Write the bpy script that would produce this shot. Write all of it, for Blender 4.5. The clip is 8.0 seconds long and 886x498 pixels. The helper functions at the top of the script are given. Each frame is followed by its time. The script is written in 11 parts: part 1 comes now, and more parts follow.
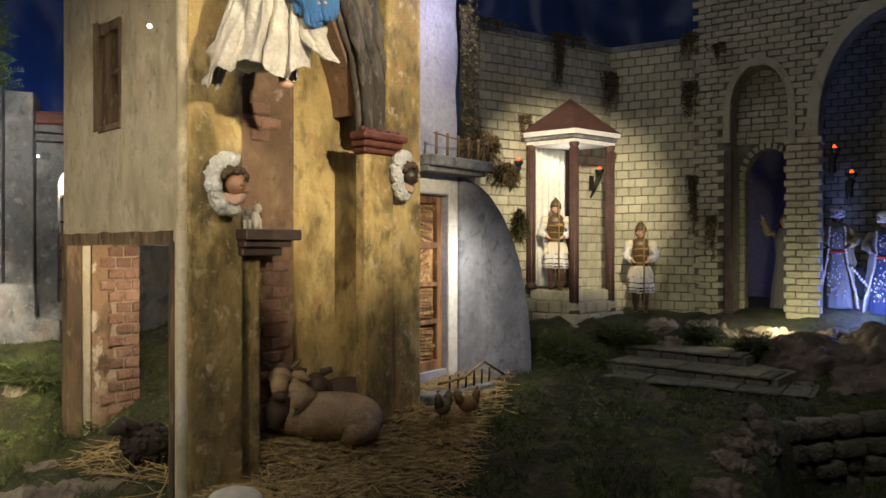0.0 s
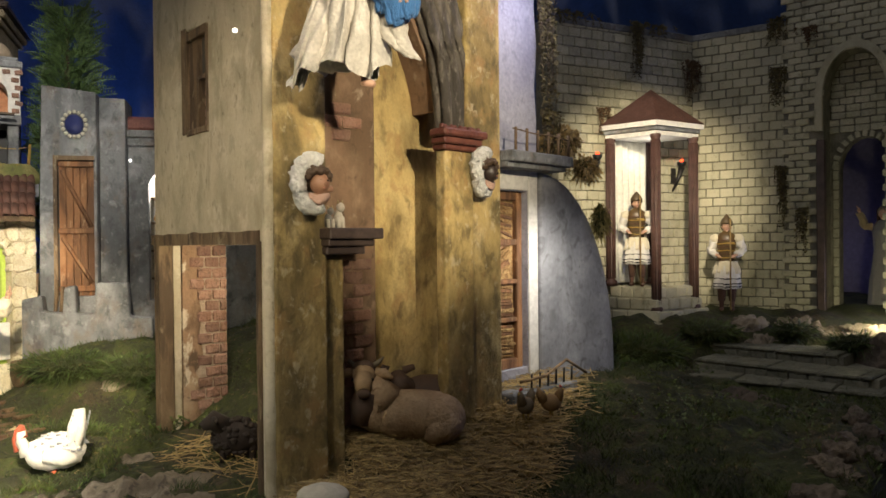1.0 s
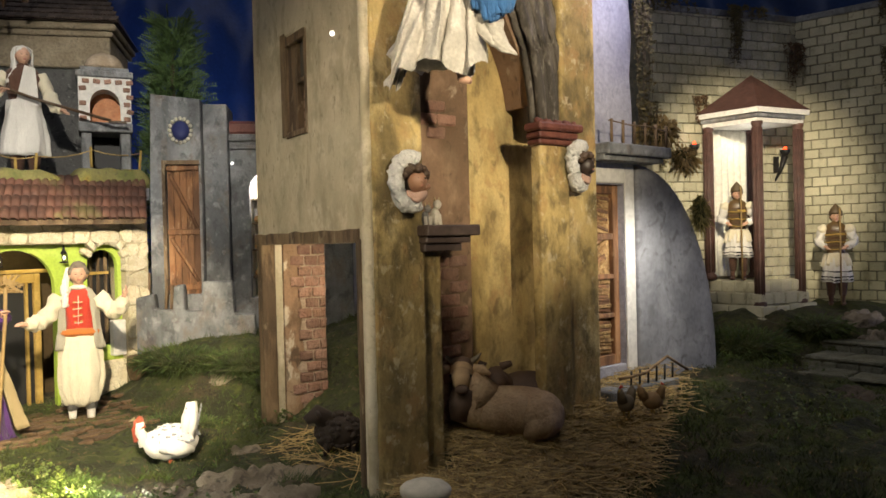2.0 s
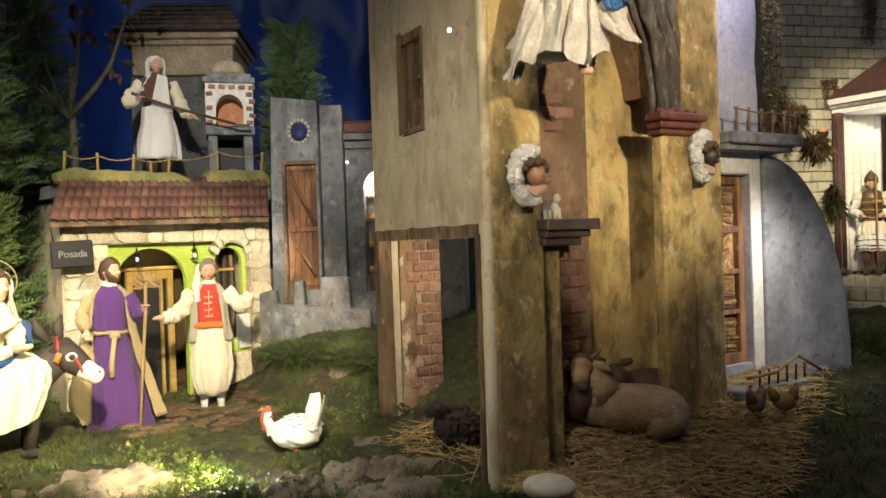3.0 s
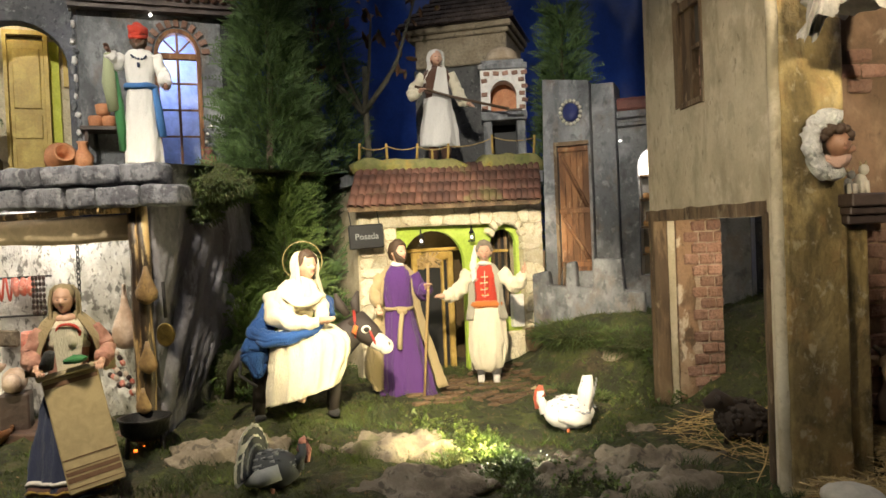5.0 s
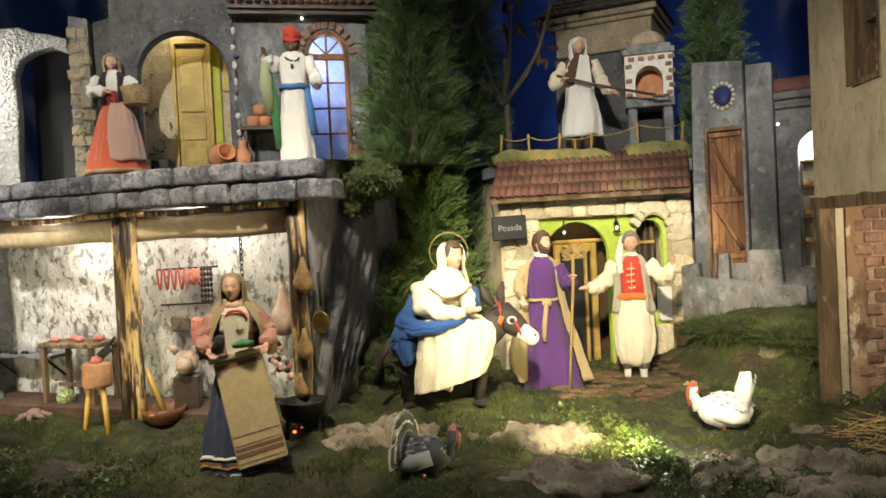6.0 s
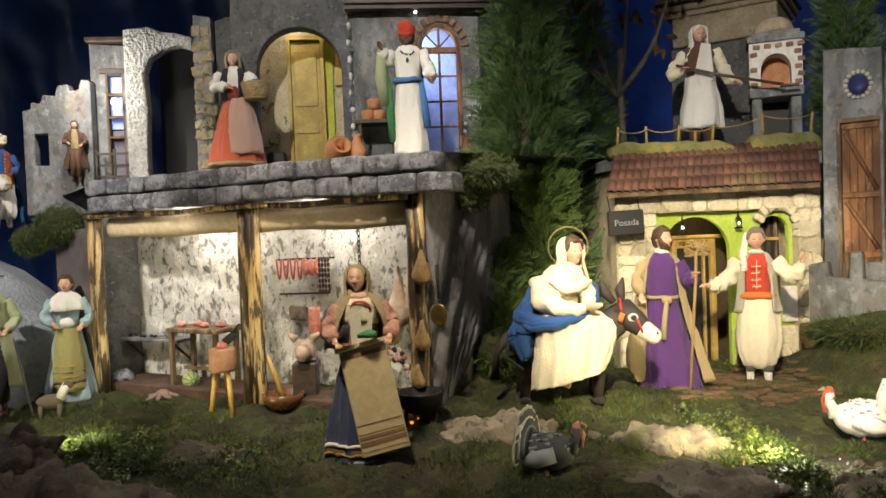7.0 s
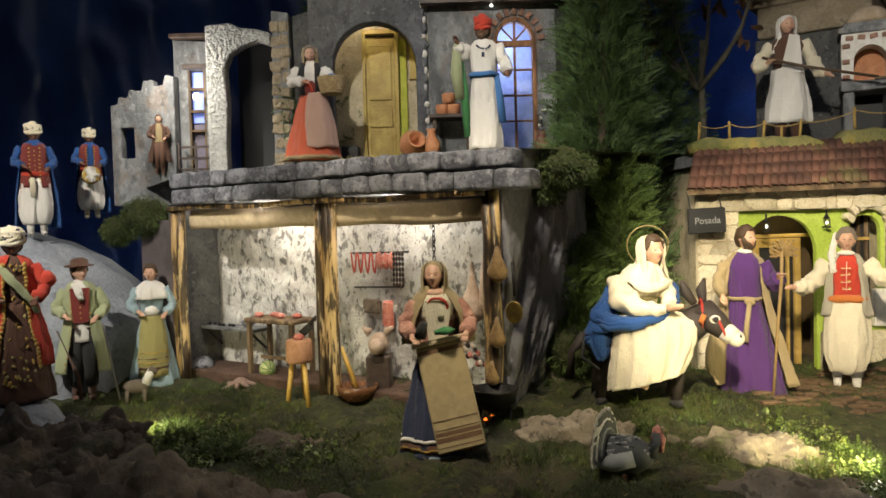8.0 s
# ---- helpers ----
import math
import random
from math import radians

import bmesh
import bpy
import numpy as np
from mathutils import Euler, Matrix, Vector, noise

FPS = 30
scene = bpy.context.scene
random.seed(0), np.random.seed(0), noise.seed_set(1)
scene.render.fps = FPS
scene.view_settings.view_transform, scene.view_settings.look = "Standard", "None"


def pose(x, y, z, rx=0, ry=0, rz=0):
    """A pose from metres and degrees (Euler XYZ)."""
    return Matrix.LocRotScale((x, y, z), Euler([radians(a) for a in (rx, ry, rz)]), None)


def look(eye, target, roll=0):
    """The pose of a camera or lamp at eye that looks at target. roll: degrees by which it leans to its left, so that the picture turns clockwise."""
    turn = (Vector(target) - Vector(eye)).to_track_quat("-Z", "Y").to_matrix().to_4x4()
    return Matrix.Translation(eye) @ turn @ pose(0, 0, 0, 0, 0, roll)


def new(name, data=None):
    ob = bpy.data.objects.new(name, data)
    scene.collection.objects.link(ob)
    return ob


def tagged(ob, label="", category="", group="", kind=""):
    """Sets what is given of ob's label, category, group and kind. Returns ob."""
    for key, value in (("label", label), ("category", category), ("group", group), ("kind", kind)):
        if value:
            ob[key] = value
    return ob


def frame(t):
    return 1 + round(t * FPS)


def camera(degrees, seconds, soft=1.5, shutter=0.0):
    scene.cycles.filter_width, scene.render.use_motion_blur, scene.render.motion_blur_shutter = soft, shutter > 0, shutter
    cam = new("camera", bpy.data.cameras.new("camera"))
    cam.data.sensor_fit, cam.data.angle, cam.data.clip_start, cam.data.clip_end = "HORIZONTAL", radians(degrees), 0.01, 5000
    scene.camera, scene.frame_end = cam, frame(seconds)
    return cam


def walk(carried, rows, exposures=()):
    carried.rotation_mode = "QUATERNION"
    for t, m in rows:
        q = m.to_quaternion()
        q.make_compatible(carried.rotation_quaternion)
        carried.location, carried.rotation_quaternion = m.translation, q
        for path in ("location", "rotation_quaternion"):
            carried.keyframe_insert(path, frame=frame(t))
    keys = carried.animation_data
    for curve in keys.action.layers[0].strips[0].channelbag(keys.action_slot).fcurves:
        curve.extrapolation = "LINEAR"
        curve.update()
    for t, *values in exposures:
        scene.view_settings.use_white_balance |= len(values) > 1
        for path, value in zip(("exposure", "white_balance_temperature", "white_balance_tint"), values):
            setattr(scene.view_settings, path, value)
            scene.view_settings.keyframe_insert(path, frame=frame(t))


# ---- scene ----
cam = camera(61.42, 8.0, soft=1.6, shutter=0.0)
PATH = [
    (0.0, pose(0.0000, 0.0000, 0.4000, 89.840, -0.034, 0.000)),
    (0.5, pose(-0.0068, 0.0075, 0.4007, 89.787, 0.209, 2.340)),
    (1.0, pose(-0.0178, 0.0125, 0.4020, 89.578, 0.537, 5.574)),
    (2.5, pose(-0.0512, 0.0094, 0.4031, 89.338, 1.727, 15.862)),
    (3.0, pose(-0.0691, 0.0048, 0.4005, 89.333, 1.859, 19.954)),
    (3.5, pose(-0.0806, -0.0024, 0.4008, 89.251, 1.628, 23.948)),
    (4.0, pose(-0.0785, 0.0052, 0.4007, 88.987, 1.598, 29.120)),
    (5.5, pose(-0.0694, 0.0186, 0.3956, 88.744, 2.790, 46.268)),
    (6.0, pose(-0.0926, -0.0011, 0.3927, 88.735, 2.845, 50.924)),
    (6.5, pose(-0.1234, -0.0254, 0.3935, 88.613, 2.637, 54.363)),
    (7.0, pose(-0.1383, -0.0478, 0.3970, 88.497, 2.215, 57.779)),
    (7.5, pose(-0.1488, -0.0626, 0.4035, 88.243, 1.787, 60.347)),
    (8.0, pose(-0.1556, -0.0682, 0.4102, 87.955, 1.555, 62.704)),
]
walk(cam, PATH, [(0.0, 0.0), (5.5, 0.0), (6.5, -0.18), (7.0, -0.28), (8.0, -0.5)])

# ---- light: a dark hall with stage spots over the display ----
world = bpy.data.worlds.new("hall")
world.use_nodes = True
world.node_tree.nodes["Background"].inputs[0].default_value = (0.25, 0.32, 0.55, 1)
world.node_tree.nodes["Background"].inputs[1].default_value = 0.03
scene.world = world
scene.view_settings.exposure = 0.0


def spot(eye, target, watts, deg, colour=(1.0, 0.86, 0.62), blend=0.6, size=0.03):
    data = bpy.data.lights.new("spot_light", "SPOT")
    data.energy, data.spot_size, data.spot_blend, data.shadow_soft_size, data.color = watts, radians(deg), blend, size, colour
    ob = new("spot_light", data)
    ob.matrix_world = look(eye, target)
    return ob


def glow(at, watts, colour, size=0.03):
    data = bpy.data.lights.new("unseen_point_light", "POINT")
    data.energy, data.shadow_soft_size, data.color = watts, size, colour
    ob = new("unseen_point_light", data)
    ob.location = at
    return ob


WARM, PALE, BLUE = (1.0, 0.85, 0.60), (1.0, 0.93, 0.80), (0.22, 0.32, 1.0)
# unseen stage spots inferred from the pools of light, as on a gallery rail
spot((0.76, -0.12, 1.00), (-0.16, 1.45, 0.72), 175, 27, WARM, 0.75, 0.02)
spot((-0.55, -0.35, 1.05), (-0.62, 1.45, 0.48), 38, 30, WARM)
# fill spot added to lift the shadows in the niche
spot((-0.30, -0.30, 1.00), (-0.14, 1.50, 0.60), 34, 34, WARM, 0.8, 0.08)
spot((-0.30, 0.18, 1.00), (-1.23, 1.38, 0.22), 315, 33, WARM, 0.45)
spot((-0.45, 0.35, 1.12), (-1.45, 1.95, 0.74), 112, 30, PALE)
spot((-0.75, 0.05, 1.70), (-1.85, 1.30, 0.52), 84, 34, PALE, 0.8)
spot((-0.9, -0.4, 1.85), (-2.35, 0.95, 0.85), 195, 38, PALE)
spot((-1.3, -0.9, 1.6), (-2.75, 0.05, 0.35), 250, 42, PALE)
spot((-0.95, 0.0, 1.7), (-1.70, 0.86, 0.22), 130, 42, WARM)
# low front spot added to brighten the stall valance
spot((-0.9, -0.25, 0.72), (-2.02, 0.53, 0.36), 18, 40, WARM)
spot((0.30, 0.6, 1.3), (0.50, 2.88, 0.60), 330, 21, WARM, 0.7)
# wide overhead spots added as fill on the ground
spot((-0.6, -0.2, 2.2), (-1.28, 1.05, 0.0), 92, 54, PALE)
spot((0.1, -0.2, 2.2), (-0.3, 1.35, 0.0), 8, 44, PALE)
spot((0.6, 0.4, 2.2), (1.10, 1.72, 0.0), 19, 52, PALE)
# blue floods added behind the houses to brighten the cloth
spot((-2.2, 2.3, 0.2), (-2.0, 4.0, 1.9), 34, 110, (0.34, 0.50, 1.0))
spot((-3.3, -0.2, 0.3), (-4.6, 0.2, 1.2), 52, 110, (0.34, 0.50, 1.0))
spot((-0.6, 2.6, 0.3), (-0.8, 4.0, 1.7), 24, 110, (0.34, 0.50, 1.0))
# point lights added where the scenery looks lit; no fittings are built
glow((-2.26, 0.44, 0.44), 4.4, PALE)
glow((-1.90, 0.68, 0.44), 2.2, PALE)
glow((1.50, 2.58, 0.22), 4.2, BLUE)
glow((1.25, 3.15, 0.35), 0.15, (0.45, 0.45, 1.0))
# blue point light added behind the arched window
glow((-2.22, 1.20, 0.98), 3.0, (0.5, 0.6, 1.0))
glow((-2.66, 0.93, 1.15), 1.3, WARM)
glow((-1.57, 1.74, 0.38), 0.28, (1.0, 0.85, 0.45))
glow((0.47, 2.82, 0.72), 0.30, PALE)
glow((-1.10, 2.19, 0.60), 1.5, PALE)
glow((-2.87, 0.27, 0.95), 5.5, PALE)
# low point light added to make the bright patch on the rocks
glow((1.15, 2.54, 0.165), 1.6, (1.0, 0.9, 0.55), 0.01)
# unseen lights added at the plank door, blue wall and stable doorway
spot((0.15, 1.75, 0.42), (0.02, 1.90, 0.27), 4.6, 130, PALE, 1.0, 0.03)
glow((0.10, 1.74, 1.0), 2.2, (0.85, 0.8, 1.0))
glow((-0.64, 1.61, 0.34), 1.5, WARM)
spot((-0.92, 1.145, 0.005), (-1.12, 1.10, -0.01), 7, 125, (1.0, 0.88, 0.42))
# point light added inside the tuft to brighten its leaves
glow((-0.895, 1.17, 0.016), 1.0, (1.0, 0.95, 0.75), 0.008)
spot((-1.88, 0.03, 0.015), (-2.0, 0.2, 0.0), 6, 120, (1.0, 0.92, 0.5))
# dim area light added as general fill; no such ceiling fixture is known
data = bpy.data.lights.new("ambient_fill_light", "AREA")
data.energy, data.size, data.color = 23, 4.0, (0.92, 0.92, 1.0)
ambient_fill = new("ambient_fill_light", data)
ambient_fill.matrix_world = look((-0.6, 0.6, 3.3), (-0.6, 0.7, 0.0))
from mathutils.geometry import tessellate_polygon

# ---- materials ----
MATS = {}


def surf(name, c1, c2, c3=None, scale=14.0, fine=140.0, rough=0.85, bump=0.35, rnd=0.0, island=0.0, metal=0.0, stretch=(1, 1, 1), sheen=0.0, spec=0.5, lo=0.38, hi=0.66, bumpd=0.01, grain=0.34, dist=0.6):
    """A matt surface of two tones in large patches, a third in small specks, with grain and relief in metres."""
    m = bpy.data.materials.new(name)
    m.use_nodes = True
    nt = m.node_tree
    N, L = nt.nodes, nt.links
    b = N["Principled BSDF"]
    geo = N.new("ShaderNodeNewGeometry")
    mp = N.new("ShaderNodeMapping")
    mp.inputs["Scale"].default_value = stretch
    L.new(geo.outputs["Position"], mp.inputs["Vector"])

    def noi(s, d, dist=0.0):
        n = N.new("ShaderNodeTexNoise")
        n.inputs["Scale"].default_value, n.inputs["Detail"].default_value, n.inputs["Distortion"].default_value = s, d, dist
        L.new(mp.outputs["Vector"], n.inputs["Vector"])
        return n.outputs["Fac"]

    def ramp(fac, a, z):
        r = N.new("ShaderNodeMapRange")
        r.inputs["From Min"].default_value, r.inputs["From Max"].default_value = a, z
        L.new(fac, r.inputs["Value"])
        return r.outputs["Result"]

    def mix(fac, a, z, kind="MIX"):
        x = N.new("ShaderNodeMix")
        x.data_type, x.blend_type = "RGBA", kind
        for sock, v in ((x.inputs["Factor"], fac), (x.inputs["A"], a), (x.inputs["B"], z)):
            if isinstance(v, (int, float)):
                sock.default_value = v
            elif isinstance(v, tuple):
                sock.default_value = (*v, 1)
            else:
                L.new(v, sock)
        return x.outputs["Result"]

    big, small = noi(scale, 4, dist), noi(fine, 6)
    col = mix(ramp(big, lo, hi), c1, c2)
    if c3:
        col = mix(ramp(noi(scale * 2.7, 8, 1.2), 0.55, 0.75), col, c3)
    grey = mix(small, (1 - grain,) * 3, (1 + grain * 0.88,) * 3)
    col = mix(1.0, col, grey, "MULTIPLY")
    for amount, source in ((rnd, "ob"), (island, "geo")):
        if amount:
            out = N.new("ShaderNodeObjectInfo").outputs["Random"] if source == "ob" else geo.outputs["Random Per Island"]
            r = N.new("ShaderNodeMapRange")
            r.inputs["To Min"].default_value, r.inputs["To Max"].default_value = 1 - amount, 1 + amount
            L.new(out, r.inputs["Value"])
            cmb = N.new("ShaderNodeCombineColor")
            for i in range(3):
                L.new(r.outputs["Result"], cmb.inputs[i])
            col = mix(1.0, col, cmb.outputs["Color"], "MULTIPLY")
    L.new(col, b.inputs["Base Color"])
    b.inputs["Metallic"].default_value = metal
    b.inputs["Specular IOR Level"].default_value = spec
    if sheen:
        b.inputs["Sheen Weight"].default_value = sheen
    rr = N.new("ShaderNodeMapRange")
    rr.inputs["To Min"].default_value, rr.inputs["To Max"].default_value = max(0.05, rough - 0.12), min(1.0, rough + 0.12)
    L.new(small, rr.inputs["Value"])
    L.new(rr.outputs["Result"], b.inputs["Roughness"])
    if bump:
        ad = N.new("ShaderNodeMath")
        ad.operation = "ADD"
        L.new(noi(scale * 3.0, 6), ad.inputs[0])
        L.new(small, ad.inputs[1])
        bp = N.new("ShaderNodeBump")
        bp.inputs["Strength"].default_value, bp.inputs["Distance"].default_value = bump, bumpd
        L.new(ad.outputs[0], bp.inputs["Height"])
        L.new(bp.outputs["Normal"], b.inputs["Normal"])
    MATS[name] = m
    return m


def lit(name, colour, power):
    m = bpy.data.materials.new(name)
    m.use_nodes = True
    b = m.node_tree.nodes["Principled BSDF"]
    b.inputs["Base Color"].default_value = (*colour, 1)
    b.inputs["Emission Color"].default_value = (*colour, 1)
    b.inputs["Emission Strength"].default_value = power
    return m


def plain(name, c, rough=0.7, scale=60.0, **k):
    """Cloth or paint of one colour with a slight mottle."""
    return surf(name, tuple(v * 0.82 for v in c), c, scale=scale, fine=420.0, rough=rough, bump=k.pop("bump", 0.10), bumpd=k.pop("bumpd", 0.003), grain=0.12, **k)


def aged(name, base, layers, rough=0.88, relief=((30, 0.6), (110, 0.4)), bump=0.5, bumpd=0.006, grain=0.3, fine=170, rnd=0.0):
    """An old coated surface: stains, patches and flakes laid one over another. Each layer: colour, scale, from, to, share, height stretch."""
    m = bpy.data.materials.new(name)
    m.use_nodes = True
    N, L = m.node_tree.nodes, m.node_tree.links
    b = N["Principled BSDF"]
    pos = N.new("ShaderNodeNewGeometry").outputs["Position"]

    def noi(sc, det, dist, tall, off):
        mp = N.new("ShaderNodeMapping")
        mp.inputs["Scale"].default_value = (1, 1, tall)
        mp.inputs["Location"].default_value = (off, off * 0.7, off * 1.3)
        L.new(pos, mp.inputs["Vector"])
        n = N.new("ShaderNodeTexNoise")
        n.inputs["Scale"].default_value, n.inputs["Detail"].default_value, n.inputs["Distortion"].default_value, n.inputs["Roughness"].default_value = sc, det, dist, 0.62
        L.new(mp.outputs["Vector"], n.inputs["Vector"])
        return n.outputs["Fac"]

    def mix(fac, a, z, kind="MIX"):
        x = N.new("ShaderNodeMix")
        x.data_type, x.blend_type = "RGBA", kind
        for sock, v in ((x.inputs["Factor"], fac), (x.inputs["A"], a), (x.inputs["B"], z)):
            if isinstance(v, (int, float)):
                sock.default_value = v
            elif isinstance(v, tuple):
                sock.default_value = (*v, 1)
            else:
                L.new(v, sock)
        return x.outputs["Result"]

    col = base
    for i, (c, sc, a, z, share, tall) in enumerate(layers):
        r = N.new("ShaderNodeMapRange")
        r.interpolation_type = "SMOOTHSTEP"
        r.inputs["From Min"].default_value, r.inputs["From Max"].default_value, r.inputs["To Max"].default_value = a, z, share
        L.new(noi(sc, 9, 0.3, tall, 3.1 * i + 0.4), r.inputs["Value"])
        col = mix(r.outputs["Result"], col, c)
    small = noi(fine, 5, 0.0, 1.0, 9.0)
    col = mix(1.0, col, mix(small, (1 - grain,) * 3, (1 + grain,) * 3), "MULTIPLY")
    if rnd:
        r = N.new("ShaderNodeMapRange")
        r.inputs["To Min"].default_value, r.inputs["To Max"].default_value = 1 - rnd, 1 + rnd
        L.new(N.new("ShaderNodeObjectInfo").outputs["Random"], r.inputs["Value"])
        cmb = N.new("ShaderNodeCombineColor")
        for i in range(3):
            L.new(r.outputs["Result"], cmb.inputs[i])
        col = mix(1.0, col, cmb.outputs["Color"], "MULTIPLY")
    L.new(col, b.inputs["Base Color"])
    rr = N.new("ShaderNodeMapRange")
    rr.inputs["To Min"].default_value, rr.inputs["To Max"].default_value = max(0.05, rough - 0.15), min(1.0, rough + 0.12)
    L.new(small, rr.inputs["Value"])
    L.new(rr.outputs["Result"], b.inputs["Roughness"])
    h = None
    for sc, share in relief:
        q = N.new("ShaderNodeMath")
        q.operation = "MULTIPLY"
        q.inputs[1].default_value = share
        L.new(noi(sc, 7, 0.4, 0.8, sc), q.inputs[0])
        if h:
            ad = N.new("ShaderNodeMath")
            L.new(h, ad.inputs[0])
            L.new(q.outputs[0], ad.inputs[1])
            h = ad.outputs[0]
        else:
            h = q.outputs[0]
    bp = N.new("ShaderNodeBump")
    bp.inputs["Strength"].default_value, bp.inputs["Distance"].default_value = bump, bumpd
    L.new(h, bp.inputs["Height"])
    L.new(bp.outputs["Normal"], b.inputs["Normal"])
    MATS[name] = m
    return m


cream = aged("cream_plaster", (0.55, 0.48, 0.345), [((0.40, 0.34, 0.23), 5, 0.44, 0.60, 0.75, 0.7), ((0.68, 0.61, 0.47), 9, 0.50, 0.64, 0.6, 1), ((0.29, 0.24, 0.15), 13, 0.52, 0.64, 0.6, 0.4), ((0.34, 0.29, 0.20), 32, 0.54, 0.64, 0.5, 0.8), ((0.19, 0.15, 0.09), 70, 0.60, 0.68, 0.6, 0.5)], bump=0.4, bumpd=0.005, grain=0.16)
ochre = aged("ochre_plaster", (0.55, 0.405, 0.165), [((0.70, 0.59, 0.35), 8, 0.46, 0.66, 0.7, 0.7), ((0.24, 0.17, 0.062), 7, 0.42, 0.62, 0.85, 0.6), ((0.11, 0.083, 0.035), 13, 0.47, 0.64, 0.80, 0.6), ((0.40, 0.23, 0.09), 20, 0.50, 0.66, 0.5, 0.7), ((0.085, 0.066, 0.030), 26, 0.50, 0.67, 0.65, 0.6), ((0.13, 0.10, 0.042), 4.5, 0.49, 0.68, 0.65, 0.45), ((0.70, 0.60, 0.40), 48, 0.56, 0.68, 0.45, 0.8)], bump=0.9, bumpd=0.010, relief=((16, 0.6), (45, 0.5), (130, 0.35)), grain=0.22)
ochre_in = aged("ochre_inner_plaster", (0.55, 0.40, 0.16), [((0.66, 0.52, 0.24), 7, 0.46, 0.66, 0.7, 0.8), ((0.26, 0.18, 0.066), 8, 0.44, 0.62, 0.75, 0.6), ((0.14, 0.10, 0.042), 15, 0.50, 0.66, 0.65, 0.6), ((0.34, 0.17, 0.07), 24, 0.53, 0.66, 0.45, 0.7), ((0.13, 0.095, 0.036), 5, 0.50, 0.68, 0.6, 0.45), ((0.10, 0.07, 0.03), 30, 0.53, 0.68, 0.55, 0.6)], bump=1.0, bumpd=0.011, relief=((12, 0.7), (40, 0.5), (120, 0.3)), grain=0.22)
brick_red = surf("old_brick", (0.25, 0.135, 0.095), (0.35, 0.21, 0.155), (0.15, 0.095, 0.07), scale=24, fine=200, bump=0.6, rnd=0.3)
brown_plaster = aged("brown_plaster", (0.235, 0.145, 0.09), [((0.36, 0.25, 0.165), 9, 0.50, 0.66, 0.7, 0.8), ((0.12, 0.075, 0.042), 7, 0.46, 0.62, 0.7, 0.6), ((0.46, 0.36, 0.26), 22, 0.58, 0.68, 0.6, 0.7), ((0.09, 0.058, 0.035), 34, 0.56, 0.66, 0.6, 0.7)], bump=0.9, bumpd=0.008, relief=((18, 0.6), (60, 0.5)), grain=0.25)
old_wood = aged("old_wood", (0.16, 0.105, 0.058), [((0.27, 0.185, 0.105), 20, 0.48, 0.62, 0.7, 0.25), ((0.06, 0.038, 0.022), 24, 0.46, 0.58, 0.8, 0.2), ((0.36, 0.28, 0.18), 46, 0.58, 0.66, 0.6, 0.3)], bump=0.9, bumpd=0.005, relief=((60, 0.6), (160, 0.4)), grain=0.2, rnd=0.12)
beam_wood = surf("beam_wood", (0.14, 0.09, 0.05), (0.22, 0.15, 0.08), (0.06, 0.04, 0.02), scale=20, fine=160, bump=0.5)
door_wood = aged("door_wood", (0.24, 0.115, 0.052), [((0.36, 0.19, 0.09), 20, 0.48, 0.62, 0.7, 0.25), ((0.09, 0.045, 0.024), 26, 0.46, 0.58, 0.75, 0.2), ((0.42, 0.27, 0.16), 60, 0.58, 0.66, 0.5, 0.3)], bump=0.8, bumpd=0.004, relief=((60, 0.6), (160, 0.4)), grain=0.2, rnd=0.15)
burnt_wood = aged("charred_pine", (0.60, 0.42, 0.19), [((0.36, 0.22, 0.085), 26, 0.44, 0.58, 0.8, 0.16), ((0.045, 0.028, 0.017), 42, 0.47, 0.53, 0.95, 0.14), ((0.03, 0.02, 0.014), 16, 0.54, 0.60, 0.9, 0.25), ((0.74, 0.60, 0.34), 60, 0.58, 0.64, 0.7, 0.12)], rough=0.45, bump=0.7, bumpd=0.004, relief=((60, 0.6), (150, 0.4)), grain=0.15)
dark_wood = surf("dark_wood", (0.045, 0.03, 0.025), (0.08, 0.055, 0.045), scale=25, rough=0.5, bump=0.2)
arch_grey = aged("weathered_grey_wood", (0.13, 0.112, 0.092), [((0.24, 0.21, 0.175), 24, 0.48, 0.62, 0.75, 0.3), ((0.045, 0.038, 0.032), 30, 0.46, 0.58, 0.8, 0.25), ((0.30, 0.27, 0.23), 80, 0.58, 0.66, 0.6, 0.4)], bump=1.0, bumpd=0.010, relief=((40, 0.6), (120, 0.5)), grain=0.25)
cap_red = surf("red_painted_capital", (0.11, 0.032, 0.024), (0.18, 0.062, 0.042), scale=30, rough=0.6, bump=0.3)
blue_wall = surf("blue_grey_plaster", (0.30, 0.30, 0.37), (0.40, 0.40, 0.46), (0.24, 0.25, 0.28), scale=9, fine=100, bump=0.5)
grey_wall = aged("grey_plaster", (0.20, 0.206, 0.215), [((0.34, 0.35, 0.36), 9, 0.47, 0.64, 0.75, 0.7), ((0.085, 0.09, 0.096), 8, 0.43, 0.62, 0.80, 0.55), ((0.19, 0.135, 0.095), 14, 0.52, 0.68, 0.5, 0.6), ((0.06, 0.062, 0.066), 30, 0.52, 0.66, 0.6, 0.7), ((0.44, 0.45, 0.45), 44, 0.55, 0.70, 0.4, 0.8)], bump=1.0, bumpd=0.010, relief=((20, 0.6), (60, 0.5), (150, 0.3)), grain=0.26)
